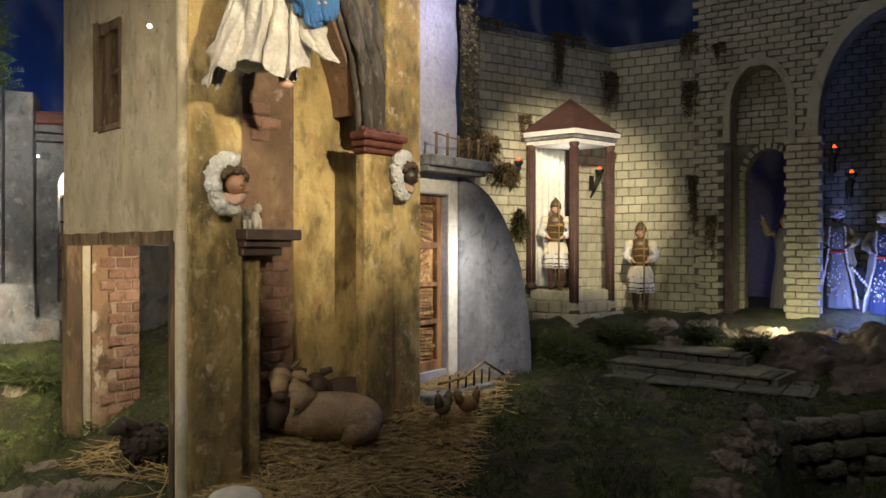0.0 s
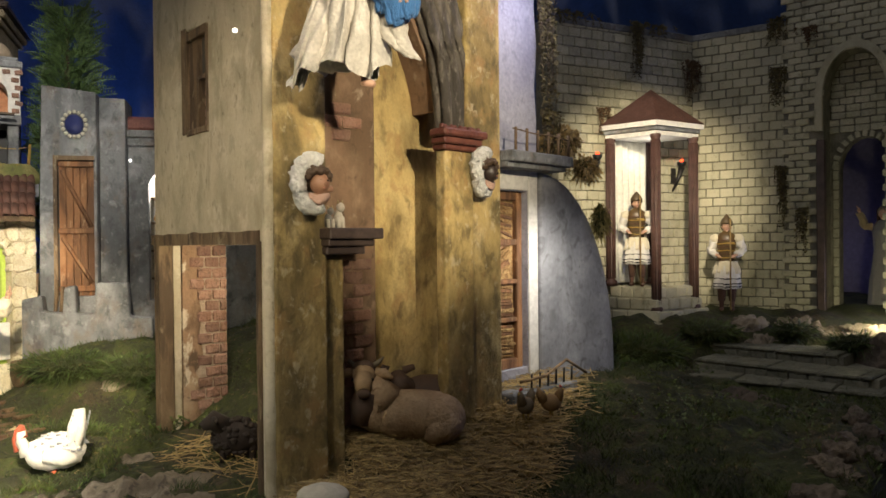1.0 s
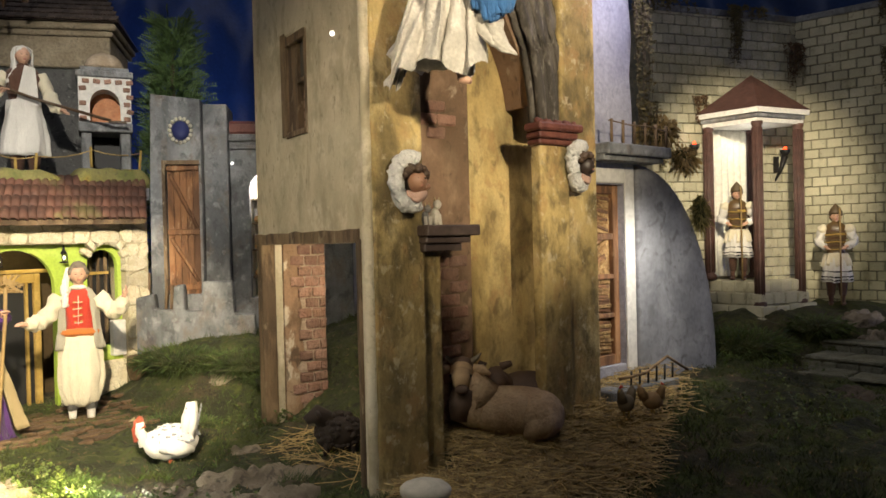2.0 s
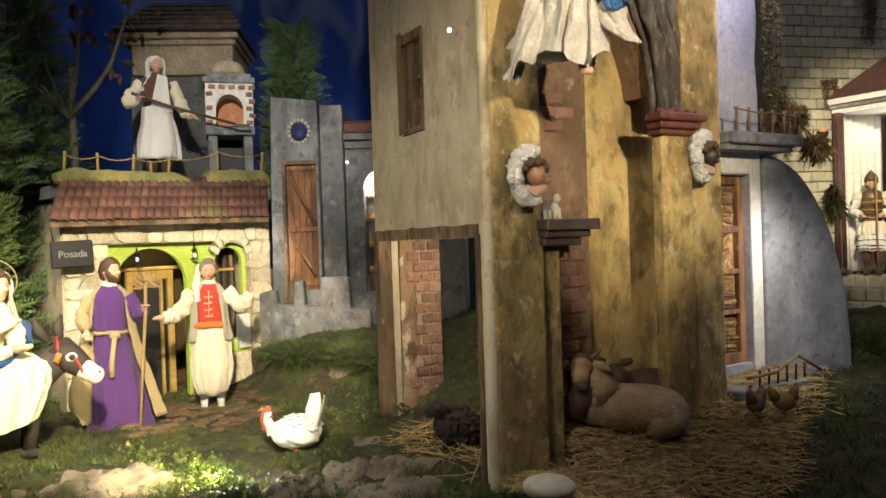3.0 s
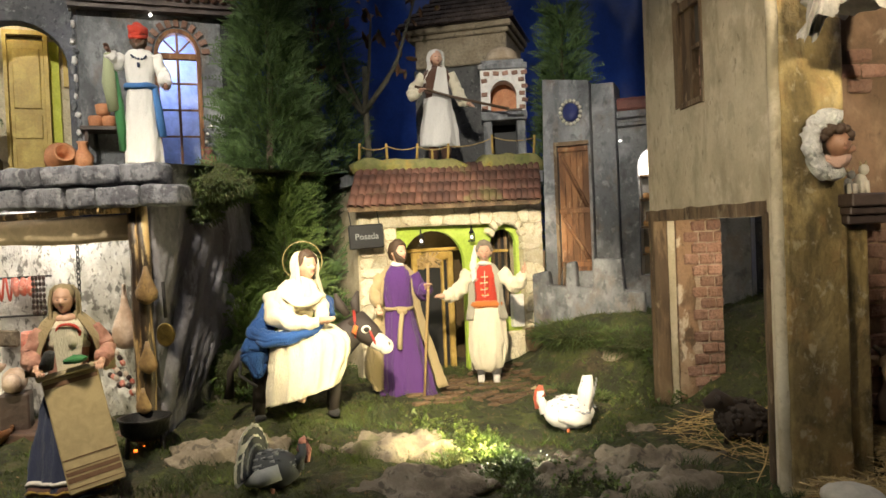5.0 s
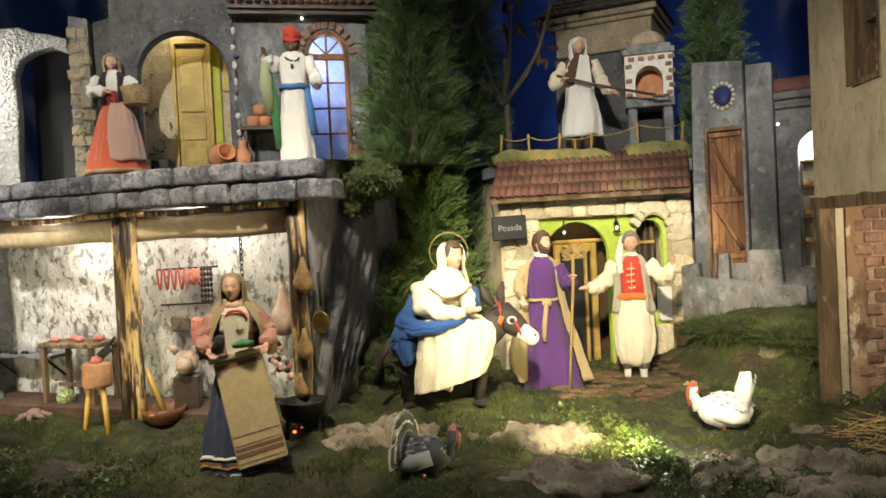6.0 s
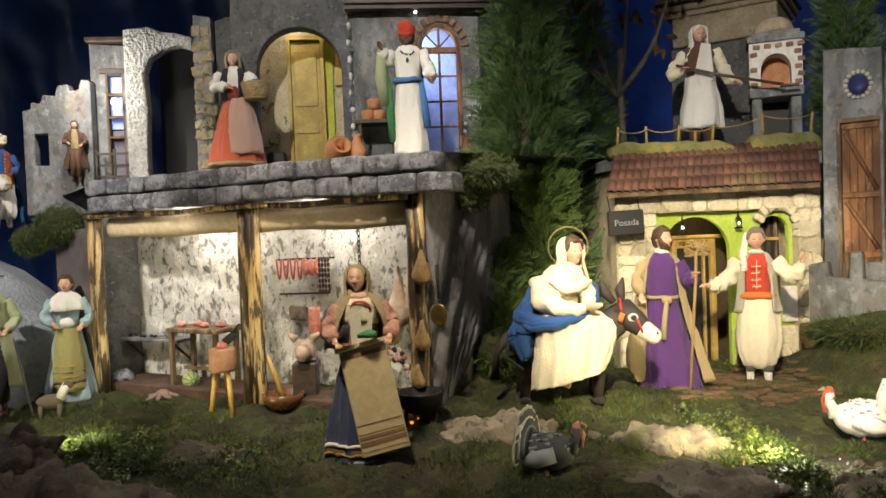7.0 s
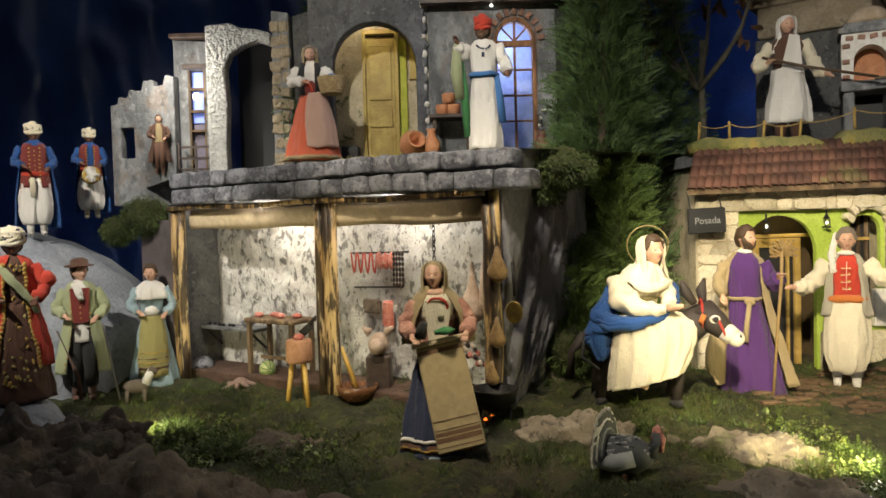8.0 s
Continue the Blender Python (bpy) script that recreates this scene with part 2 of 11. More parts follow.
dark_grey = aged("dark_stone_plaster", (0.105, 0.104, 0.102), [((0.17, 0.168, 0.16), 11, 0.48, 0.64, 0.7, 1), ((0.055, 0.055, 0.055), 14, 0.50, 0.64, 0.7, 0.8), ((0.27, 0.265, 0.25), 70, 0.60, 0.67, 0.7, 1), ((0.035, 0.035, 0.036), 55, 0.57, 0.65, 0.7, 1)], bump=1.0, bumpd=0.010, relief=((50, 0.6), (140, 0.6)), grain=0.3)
block = aged("pale_stone_block", (0.43, 0.405, 0.29), [((0.52, 0.49, 0.365), 6, 0.48, 0.66, 0.7, 1), ((0.29, 0.27, 0.185), 5, 0.50, 0.66, 0.65, 0.6), ((0.20, 0.19, 0.12), 15, 0.56, 0.68, 0.6, 0.6), ((0.16, 0.15, 0.10), 50, 0.60, 0.68, 0.5, 1)], bump=0.7, bumpd=0.005, relief=((40, 0.6), (130, 0.4)), grain=0.2, rnd=0.13)
block_i = surf("pale_stone_block_joined", (0.40, 0.38, 0.27), (0.50, 0.47, 0.35), (0.33, 0.31, 0.22), scale=18, fine=160, bump=0.4, island=0.14)
mortar = surf("dark_mortar", (0.17, 0.16, 0.115), (0.24, 0.225, 0.165), (0.10, 0.095, 0.07), scale=20, bump=0.3)
rubble = surf("rubble_stone", (0.50, 0.44, 0.30), (0.60, 0.55, 0.42), (0.36, 0.30, 0.19), scale=30, fine=200, bump=0.4, rnd=0.22)
lime = surf("lime_green_plaster", (0.34, 0.46, 0.06), (0.42, 0.54, 0.10), scale=14, bump=0.2)
slab = aged("grey_slab_stone", (0.165, 0.168, 0.195), [((0.27, 0.275, 0.31), 22, 0.46, 0.60, 0.75, 1), ((0.065, 0.065, 0.08), 26, 0.46, 0.58, 0.8, 1), ((0.36, 0.365, 0.39), 60, 0.57, 0.65, 0.6, 1), ((0.035, 0.035, 0.045), 70, 0.55, 0.63, 0.6, 1)], bump=1.0, bumpd=0.009, relief=((40, 0.6), (120, 0.4)), grain=0.22, rnd=0.18)
tile = aged("roof_tile", (0.088, 0.036, 0.023), [((0.15, 0.07, 0.043), 12, 0.50, 0.66, 0.6, 1), ((0.055, 0.026, 0.018), 18, 0.50, 0.64, 0.7, 1), ((0.10, 0.095, 0.03), 9, 0.56, 0.68, 0.7, 1), ((0.22, 0.14, 0.09), 60, 0.62, 0.70, 0.5, 1)], rough=0.8, bump=0.5, bumpd=0.003, relief=((90, 0.6), (200, 0.4)), grain=0.25, rnd=0.3)
moss = surf("moss", (0.036, 0.046, 0.012), (0.075, 0.085, 0.022), (0.09, 0.075, 0.03), scale=16, fine=260, bump=1.0, bumpd=0.02)
earth = aged("mossy_earth", (0.042, 0.050, 0.012), [((0.075, 0.092, 0.018), 5, 0.46, 0.62, 0.8, 1), ((0.075, 0.052, 0.030), 4, 0.50, 0.62, 0.8, 1), ((0.022, 0.022, 0.010), 9, 0.47, 0.60, 0.75, 1), ((0.105, 0.12, 0.026), 22, 0.55, 0.66, 0.7, 1), ((0.12, 0.09, 0.055), 40, 0.58, 0.66, 0.6, 1), ((0.014, 0.013, 0.008), 60, 0.55, 0.63, 0.7, 1)], rough=0.92, bump=1.0, bumpd=0.02, relief=((30, 0.5), (110, 0.5), (240, 0.3)), grain=0.35)
rock = aged("rock", (0.22, 0.18, 0.13), [((0.33, 0.28, 0.21), 9, 0.48, 0.66, 0.7, 1), ((0.13, 0.10, 0.068), 12, 0.50, 0.64, 0.75, 0.8), ((0.085, 0.10, 0.028), 7, 0.56, 0.68, 0.7, 1), ((0.08, 0.064, 0.046), 40, 0.54, 0.62, 0.75, 1), ((0.43, 0.37, 0.28), 60, 0.62, 0.70, 0.5, 1)], bump=1.0, bumpd=0.012, relief=((24, 0.6), (80, 0.5)), grain=0.25)
dark_rock = aged("dark_rock", (0.115, 0.088, 0.062), [((0.20, 0.155, 0.108), 9, 0.50, 0.66, 0.7, 0.7), ((0.05, 0.04, 0.03), 12, 0.48, 0.62, 0.75, 0.8), ((0.05, 0.062, 0.018), 6, 0.55, 0.68, 0.7, 1), ((0.27, 0.215, 0.15), 40, 0.60, 0.69, 0.5, 0.8)], bump=1.0, bumpd=0.014, relief=((22, 0.6), (70, 0.5)), grain=0.28)
slate_rock = aged("violet_grey_rock", (0.185, 0.178, 0.195), [((0.30, 0.29, 0.33), 7, 0.48, 0.66, 0.7, 0.4), ((0.07, 0.066, 0.075), 9, 0.48, 0.62, 0.7, 0.35), ((0.33, 0.325, 0.36), 26, 0.58, 0.68, 0.6, 0.3), ((0.16, 0.115, 0.08), 11, 0.58, 0.70, 0.4, 0.6)], bump=0.9, bumpd=0.010, relief=((24, 0.6), (80, 0.5)), grain=0.22)
straw = surf("straw", (0.25, 0.165, 0.058), (0.46, 0.33, 0.125), scale=60, fine=300, rough=0.6, bump=0.0, island=0.35)
foil = aged("chipped_whitewash", (0.60, 0.585, 0.56), [((0.44, 0.42, 0.39), 5, 0.44, 0.66, 0.7, 0.8), ((0.27, 0.25, 0.225), 8, 0.54, 0.70, 0.6, 0.6), ((0.10, 0.092, 0.082), 40, 0.545, 0.61, 0.8, 0.55), ((0.70, 0.69, 0.67), 30, 0.58, 0.66, 0.7, 0.6), ((0.07, 0.064, 0.058), 75, 0.575, 0.63, 0.8, 0.5), ((0.20, 0.175, 0.15), 16, 0.57, 0.64, 0.6, 0.6)], rough=0.34, bump=0.9, bumpd=0.010, relief=((34, 0.7), (90, 0.5)), grain=0.15)
canvas = plain("canvas", (0.62, 0.50, 0.33), 0.9)
iron = surf("black_iron", (0.02, 0.02, 0.02), (0.04, 0.036, 0.034), scale=60, rough=0.5, bump=0.2, metal=0.6)
terracotta = surf("terracotta", (0.46, 0.19, 0.085), (0.55, 0.26, 0.13), scale=40, rough=0.7, bump=0.15)
white_paint = plain("white_paint", (0.74, 0.72, 0.68), 0.7)
yellow_door = surf("yellow_door_paint", (0.36, 0.25, 0.05), (0.48, 0.36, 0.08), scale=20, rough=0.5, bump=0.15)
blue_cloth = surf("blue_backdrop_cloth", (0.020, 0.042, 0.125), (0.034, 0.072, 0.21), scale=3, fine=60, rough=0.36, bump=0.15)
hall = surf("dark_hall_paint", (0.03, 0.03, 0.034), (0.045, 0.045, 0.05), scale=2, fine=30, bump=0.05)


# ---- mesh tools ----
def fr(o, d, z=0.0):
    """A frame at o with x along d in plan, z up and y to the left of d."""
    d = Vector((d[0], d[1], 0)).normalized()
    return Matrix(((d.x, -d.y, 0, o[0]), (d.y, d.x, 0, o[1]), (0, 0, 1, z), (0, 0, 0, 1)))


class Make:
    """Collects the faces of one mesh."""

    def __init__(self, m=None):
        self.v, self.f, self.k, self.s, self.names, self.m = [], [], [], [], [], m or Matrix()

    def add(self, verts, faces, k=0, smooth=False, m=None):
        n, m = len(self.v), self.m @ m if m else self.m
        self.v += [tuple(m @ Vector(p)) for p in verts]
        self.f += [tuple(i + n for i in f) for f in faces]
        self.k += [k] * len(faces)
        self.s += [smooth] * len(faces)
        return self

    def box(self, x0, x1, y0, y1, z0, z1, k=0, m=None, bevel=0.0, wob=0.0):
        if not bevel:
            vs = [(x, y, z) for z in (z0, z1) for y in (y0, y1) for x in (x0, x1)]
            fs = [(0, 2, 3, 1), (4, 5, 7, 6), (0, 1, 5, 4), (2, 6, 7, 3), (0, 4, 6, 2), (1, 3, 7, 5)]
        else:
            b, vs = bevel, []
            for z in (z0, z1):
                for y in (y0, y1):
                    for x in (x0, x1):
                        sx, sy, sz = (b if x == x0 else -b), (b if y == y0 else -b), (b if z == z0 else -b)
                        vs += [(x, y + sy, z + sz), (x + sx, y, z + sz), (x + sx, y + sy, z)]
            g = lambda c, a: c * 3 + a
            fs = [tuple(g(c, a) for c in q) for a, q in ((2, (0, 2, 3, 1)), (2, (4, 5, 7, 6)), (1, (0, 1, 5, 4)), (1, (2, 6, 7, 3)), (0, (0, 4, 6, 2)), (0, (1, 3, 7, 5)))]
            for c, d, a, e in ((0, 1, 1, 2), (2, 3, 1, 2), (4, 5, 1, 2), (6, 7, 1, 2), (0, 2, 0, 2), (1, 3, 0, 2), (4, 6, 0, 2), (5, 7, 0, 2), (0, 4, 0, 1), (1, 5, 0, 1), (2, 6, 0, 1), (3, 7, 0, 1)):
                fs.append((g(c, a), g(d, a), g(d, e), g(c, e)))
            fs += [(g(c, 0), g(c, 1), g(c, 2)) for c in range(8)]
        if wob:
            vs = [tuple(q + random.uniform(-wob, wob) for q in p) for p in vs]
        return self.add(vs, fs, k, False, m)

    def prism(self, outline, y0, y1, holes=(), k=0, m=None):
        """An outline in x and z, with holes, drawn out from y0 to y1."""
        loops = [list(outline)] + [list(h) for h in holes]
        flat = [q for loop in loops for q in loop]
        n = len(flat)
        tris = tessellate_polygon([[Vector((x, z, 0)) for x, z in loop] for loop in loops])
        vs = [(x, y0, z) for x, z in flat] + [(x, y1, z) for x, z in flat]
        fs = [tuple(t) for t in tris] + [tuple(i + n for i in reversed(t)) for t in tris]
        o = 0
        for loop in loops:
            for i in range(len(loop)):
                a, c = o + i, o + (i + 1) % len(loop)
                fs.append((a, c, c + n, a + n))
            o += len(loop)
        return self.add(vs, fs, k, False, m)

    def lathe(self, prof, k=0, c=(0, 0, 0), seg=24, fold=0.0, nf=9, sq=1.0, m=None, ph=0.0, cap=True):
        """A turned form: prof is (radius, height, shift x, shift y)."""
        vs, fs = [], []
        zs = [p[1] for p in prof]
        lo, hi = min(zs), max(zs)
        for p in prof:
            r, z = p[0], p[1]
            sx, sy = (p[2], p[3]) if len(p) > 2 else (0, 0)
            w = (hi - z) / max(1e-6, hi - lo)
            for i in range(seg):
                a = math.tau * i / seg
                rr = r * (1 + fold * w * (math.sin(a * nf + ph + 1.7 * math.sin(3 * a + ph)) + 0.5 * math.sin(a * (nf - 3) + 2.1 * ph)))
                vs.append((c[0] + sx + rr * math.cos(a), c[1] + sy + rr * sq * math.sin(a), c[2] + z))
        n = len(prof)
        for j in range(n - 1):
            for i in range(seg):
                a, b = j * seg + i, j * seg + (i + 1) % seg
                fs.append((a, b, b + seg, a + seg))
        if cap:
            fs += [tuple(reversed(range(seg))), tuple(range((n - 1) * seg, n * seg))]
        return self.add(vs, fs, k, True, m)

    def tube(self, pts, radii, k=0, seg=10, m=None, sq=1.0):
        pts = [Vector(p) for p in pts]
        if isinstance(radii, (int, float)):
            radii = [radii] * len(pts)
        vs, fs = [], []
        for i, p in enumerate(pts):
            d = (pts[min(i + 1, len(pts) - 1)] - pts[max(i - 1, 0)]).normalized()
            a = d.cross(Vector((0, 0, 1)) if abs(d.z) < 0.95 else Vector((0, 1, 0))).normalized()
            b = d.cross(a)
            vs += [tuple(p + (a * math.cos(t) + b * math.sin(t) * sq) * radii[i]) for t in (math.tau * j / seg for j in range(seg))]
        for i in range(len(pts) - 1):
            for j in range(seg):
                a, b = i * seg + j, i * seg + (j + 1) % seg
                fs.append((a, b, b + seg, a + seg))
        fs += [tuple(reversed(range(seg))), tuple(range((len(pts) - 1) * seg, len(pts) * seg))]
        return self.add(vs, fs, k, True, m)

    def ball(self, c, r, k=0, seg=16, rings=10, m=None, rough=0.0, freq=3.0, seed=0.0):
        if isinstance(r, (int, float)):
            r = (r, r, r)
        vs, fs = [(0, 0, -1)], []
        for i in range(1, rings):
            t = math.pi * i / rings
            vs += [(math.sin(t) * math.cos(a), math.sin(t) * math.sin(a), -math.cos(t)) for a in (math.tau * j / seg for j in range(seg))]
        vs.append((0, 0, 1))
        for j in range(seg):
            fs.append((0, 1 + (j + 1) % seg, 1 + j))
            fs.append((len(vs) - 1, len(vs) - 1 - seg + j, len(vs) - 1 - seg + (j + 1) % seg))
        for i in range(rings - 2):
            for j in range(seg):
                a, b = 1 + i * seg + j, 1 + i * seg + (j + 1) % seg
                fs.append((a, b, b + seg, a + seg))
        out = []
        for p in vs:
            q = 1.0
            if rough:
                q += rough * (noise.noise(Vector(p) * freq + Vector((seed, seed * 1.7, -seed))) + 0.5 * noise.noise(Vector(p) * freq * 2.7 + Vector((seed, 3, seed))))
            out.append((c[0] + p[0] * r[0] * q, c[1] + p[1] * r[1] * q, c[2] + p[2] * r[2] * q))
        return self.add(out, fs, k, True, m)

    def mesh(self, name, mats, at=(0, 0, 0)):
        me = bpy.data.meshes.new(name)
        o = Vector(at)
        me.from_pydata([tuple(Vector(p) - o) for p in self.v], [], self.f)
        for q in mats if isinstance(mats, (list, tuple)) else [mats]:
            me.materials.append(q)
        me.polygons.foreach_set("material_index", self.k)
        me.polygons.foreach_set("use_smooth", self.s)
        bm = bmesh.new()
        bm.from_mesh(me)
        bmesh.ops.recalc_face_normals(bm, faces=bm.faces[:])
        bm.to_mesh(me)
        bm.free()
        me.update()
        return me


def thing(name, label, category, at=(0, 0, 0), group="", kind=""):
    ob = new(name)
    ob.empty_display_size = 0.05
    ob.location = at
    return tagged(ob, label, category, group, kind)


def part(name, mk, mats, parent, label="", bevel=0.0, kind=""):
    """One mesh in world places, as a child of parent."""
    at = Vector((0, 0, 0))
    p = parent
    while p:
        at += p.location
        p = p.parent
    ob = new(name, mk.mesh(name, mats, at))
    ob.parent = parent
    if bevel:
        b = ob.modifiers.new("edge", "BEVEL")
        b.width, b.segments, b.limit_method = bevel, 2, "ANGLE"
    return tagged(ob, label, kind=kind)


def solid(name, mk, mats, label, category, at, group="", kind="", bevel=0.0):
    """A thing of one mesh, in world places, with its origin at its base."""
    ob = new(name, mk.mesh(name, mats, at))
    ob.location = at
    if bevel:
        b = ob.modifiers.new("edge", "BEVEL")
        b.width, b.segments, b.limit_method = bevel, 2, "ANGLE"
    return tagged(ob, label, category, group, kind)


def piece(name, me, parent, m):
    """A brick, tile or stone on shared mesh data, at the pose m in the world."""
    ob = new(name, me)
    ob.parent = parent
    at, p = Vector((0, 0, 0)), parent
    while p:
        at += p.location
        p = p.parent
    ob.matrix_basis = Matrix.Translation(-at) @ m
    return ob


def arc(cx, cz, r, a0, a1, n=14, rz=None):
    """Points of an arc in x and z, degrees from the right."""
    return [(cx + r * math.cos(radians(a0 + (a1 - a0) * i / n)), cz + (rz or r) * math.sin(radians(a0 + (a1 - a0) * i / n))) for i in range(n + 1)]


def arched(x0, x1, z0, zs, rise=None, n=14):
    """The outline of an opening with a round head that springs at zs."""
    r = (x1 - x0) / 2
    return [(x0, z0), (x1, z0)] + arc(x0 + r, zs, r, 0, 180, n, rise or r)


def sm(a, b, x):
    t = min(1.0, max(0.0, (x - a) / (b - a)))
    return t * t * (3 - 2 * t)


def lay(x, y):
    """Height of the ground."""
    z = -0.055
    z += 0.035 * sm(1.1, 1.5, y) * sm(-1.0, -0.3, x)
    z += 0.055 * sm(1.35, 2.1, y) * sm(-1.1, -0.6, x) * sm(0.7, 0.2, x)
    z += 0.03 * sm(0.2, 0.9, y) * sm(-1.2, -1.7, x)
    z += 0.17 * sm(1.66, 1.94, y) * sm(-1.5, -1.15, x) * sm(-0.2, -0.7, x)
    z += 0.15 * sm(2.42, 2.78, y) * sm(0.1, 0.5, x)
    z += 0.035 * math.exp(-((x + 1.40) ** 2 + (y - 1.08) ** 2) / 0.06)
    z += 0.012 * sm(1.38, 1.58, -0.9 * x + 0.3 * y) * sm(0.8, 1.05, y) * sm(2.4, 1.9, y)
    z += 0.05 * sm(0.9, 1.6, x) * sm(1.6, 2.4, y)
    z -= 0.17 * sm(0.0, 0.07, x - 0.80 + 0.53 * (1.77 - y)) * sm(0.0, 0.03, 1.775 + 0.345 * (x - 0.8) - y)
    z += 0.012 * noise.noise(Vector((x * 3.1, y * 3.1, 0.3))) + 0.006 * noise.noise(Vector((x * 9, y * 9, 4.0)))
    return z


def mossy(x, y):
    """The ground with its cushions of moss."""
    away = min(1.0, abs(x + 0.3) + abs(y - 1.5))
    cushion = 0.016 * (1 - 2.2 * abs(noise.noise(Vector((x * 8, y * 8, 9))))) * sm(0.25, 0.6, away)
    return lay(x, y) + cushion + 0.010 * noise.noise(Vector((x * 16, y * 16, 6))) + 0.014 * abs(noise.noise(Vector((x * 34, y * 34, 2)))) - 0.004


def ground_sheet():
    xs = [-6 + 3.3 * i / 24 for i in range(24)] + [-2.7 + 4.3 * i / 360 for i in range(360)] + [1.6 + 2.9 * i / 20 for i in range(21)]
    ys = [-2.5 + 2.2 * i / 16 for i in range(16)] + [-0.3 + 3.0 * i / 250 for i in range(250)] + [2.7 + 2.8 * i / 20 for i in range(21)]
    nx, ny = len(xs) - 1, len(ys) - 1
    mk = Make()
    mk.add([(x, y, mossy(x, y)) for y in ys for x in xs], [(j * (nx + 1) + i, j * (nx + 1) + i + 1, (j + 1) * (nx + 1) + i + 1, (j + 1) * (nx + 1) + i) for j in range(ny) for i in range(nx)], 0, True)
    ob = solid("ground", mk, earth, "mossy green ground with bare earth", "ground", (0, 0, -0.06), kind="structure")
    return ob


ground_sheet()


def hall_shell():
    mk = Make().box(-7, 5.5, -3.2, -3.0, -0.5, 3.4)
    solid("wall_south", mk, hall, "dark painted hall wall behind the viewer", "wall", (0, -3.1, -0.5), kind="structure")
    mk = Make().box(5.3, 5.5, -3, 6.2, -0.5, 3.4)
    solid("wall_east", mk, hall, "dark painted hall wall", "wall", (5.4, 0, -0.5), kind="structure")
    mk = Make().box(-7.2, -7, -3, 6.2, -0.5, 3.4)
    solid("wall_west", mk, hall, "dark painted hall wall", "wall", (-7.1, 0, -0.5), kind="structure")
    mk = Make().box(-7, 5.5, 6.0, 6.2, -0.5, 3.4)
    solid("wall_north", mk, hall, "dark painted hall wall", "wall", (0, 6.1, -0.5), kind="structure")
    mk = Make().box(-7.2, 5.5, -3.2, 6.2, 3.4, 3.5)
    solid("ceiling", mk, hall, "dark hall ceiling", "ceiling", (0, 0, 3.4), kind="structure")


hall_shell()


def backdrop_cloth():
    """Deep blue cloth hung in loose folds round the back of the display."""
    mk, n, rows = Make(), 560, 60
    vs = []
    for j in range(rows + 1):
        t = j / rows
        for i in range(n + 1):
            a = radians(-62 + 200 * i / n)
            ph = a * 46 + 3 * noise.noise(Vector((a * 5, t * 1.5, 0)))
            r = 4.35 + (0.035 + 0.03 * t) * math.sin(ph) + 0.10 * noise.noise(Vector((a * 9, t * 3, 2))) + 0.10 * abs(noise.noise(Vector((a * 10 + t * 3, t * 5 - a * 4, 5)))) + 0.06 * abs(noise.noise(Vector((a * 24 - t * 7, t * 9 + a * 6, 8)))) + 0.02 * abs(noise.noise(Vector((a * 60 + t * 20, t * 26 - a * 10, 3))))
            x, y = -math.sin(a) * r - 0.3, math.cos(a) * r * 0.92
            vs.append((x, y, -0.1 + 3.2 * t))
    mk.add(vs, [(j * (n + 1) + i, j * (n + 1) + i + 1, (j + 1) * (n + 1) + i + 1, (j + 1) * (n + 1) + i) for j in range(rows) for i in range(n)], 0, True)
    solid("backdrop", mk, blue_cloth, "deep blue cloth backdrop hanging in folds", "backdrop", (0, 3.5, -0.1), kind="structure")


backdrop_cloth()

# ---- the stable: cream house wall with a doorway, open ochre niche ----
BL, BC = (-0.860, 1.689), (-0.432, 1.256)
F1, F2 = fr(BL, (0.7036, -0.7106)), fr(BC, (0.6637, 0.7480))
led = lit("white_led", (1.0, 0.97, 0.9), 4.0)
# black of painted things, also used as the shade inside openings
black = plain("black_paint_and_shade", (0.012, 0.012, 0.013), 0.6)
glass = bpy.data.materials.new("window_glass")
glass.use_nodes = True
glass.node_tree.nodes["Principled BSDF"].inputs["Base Color"].default_value = (0.10, 0.09, 0.08, 1)
glass.node_tree.nodes["Principled BSDF"].inputs["Roughness"].default_value = 0.12


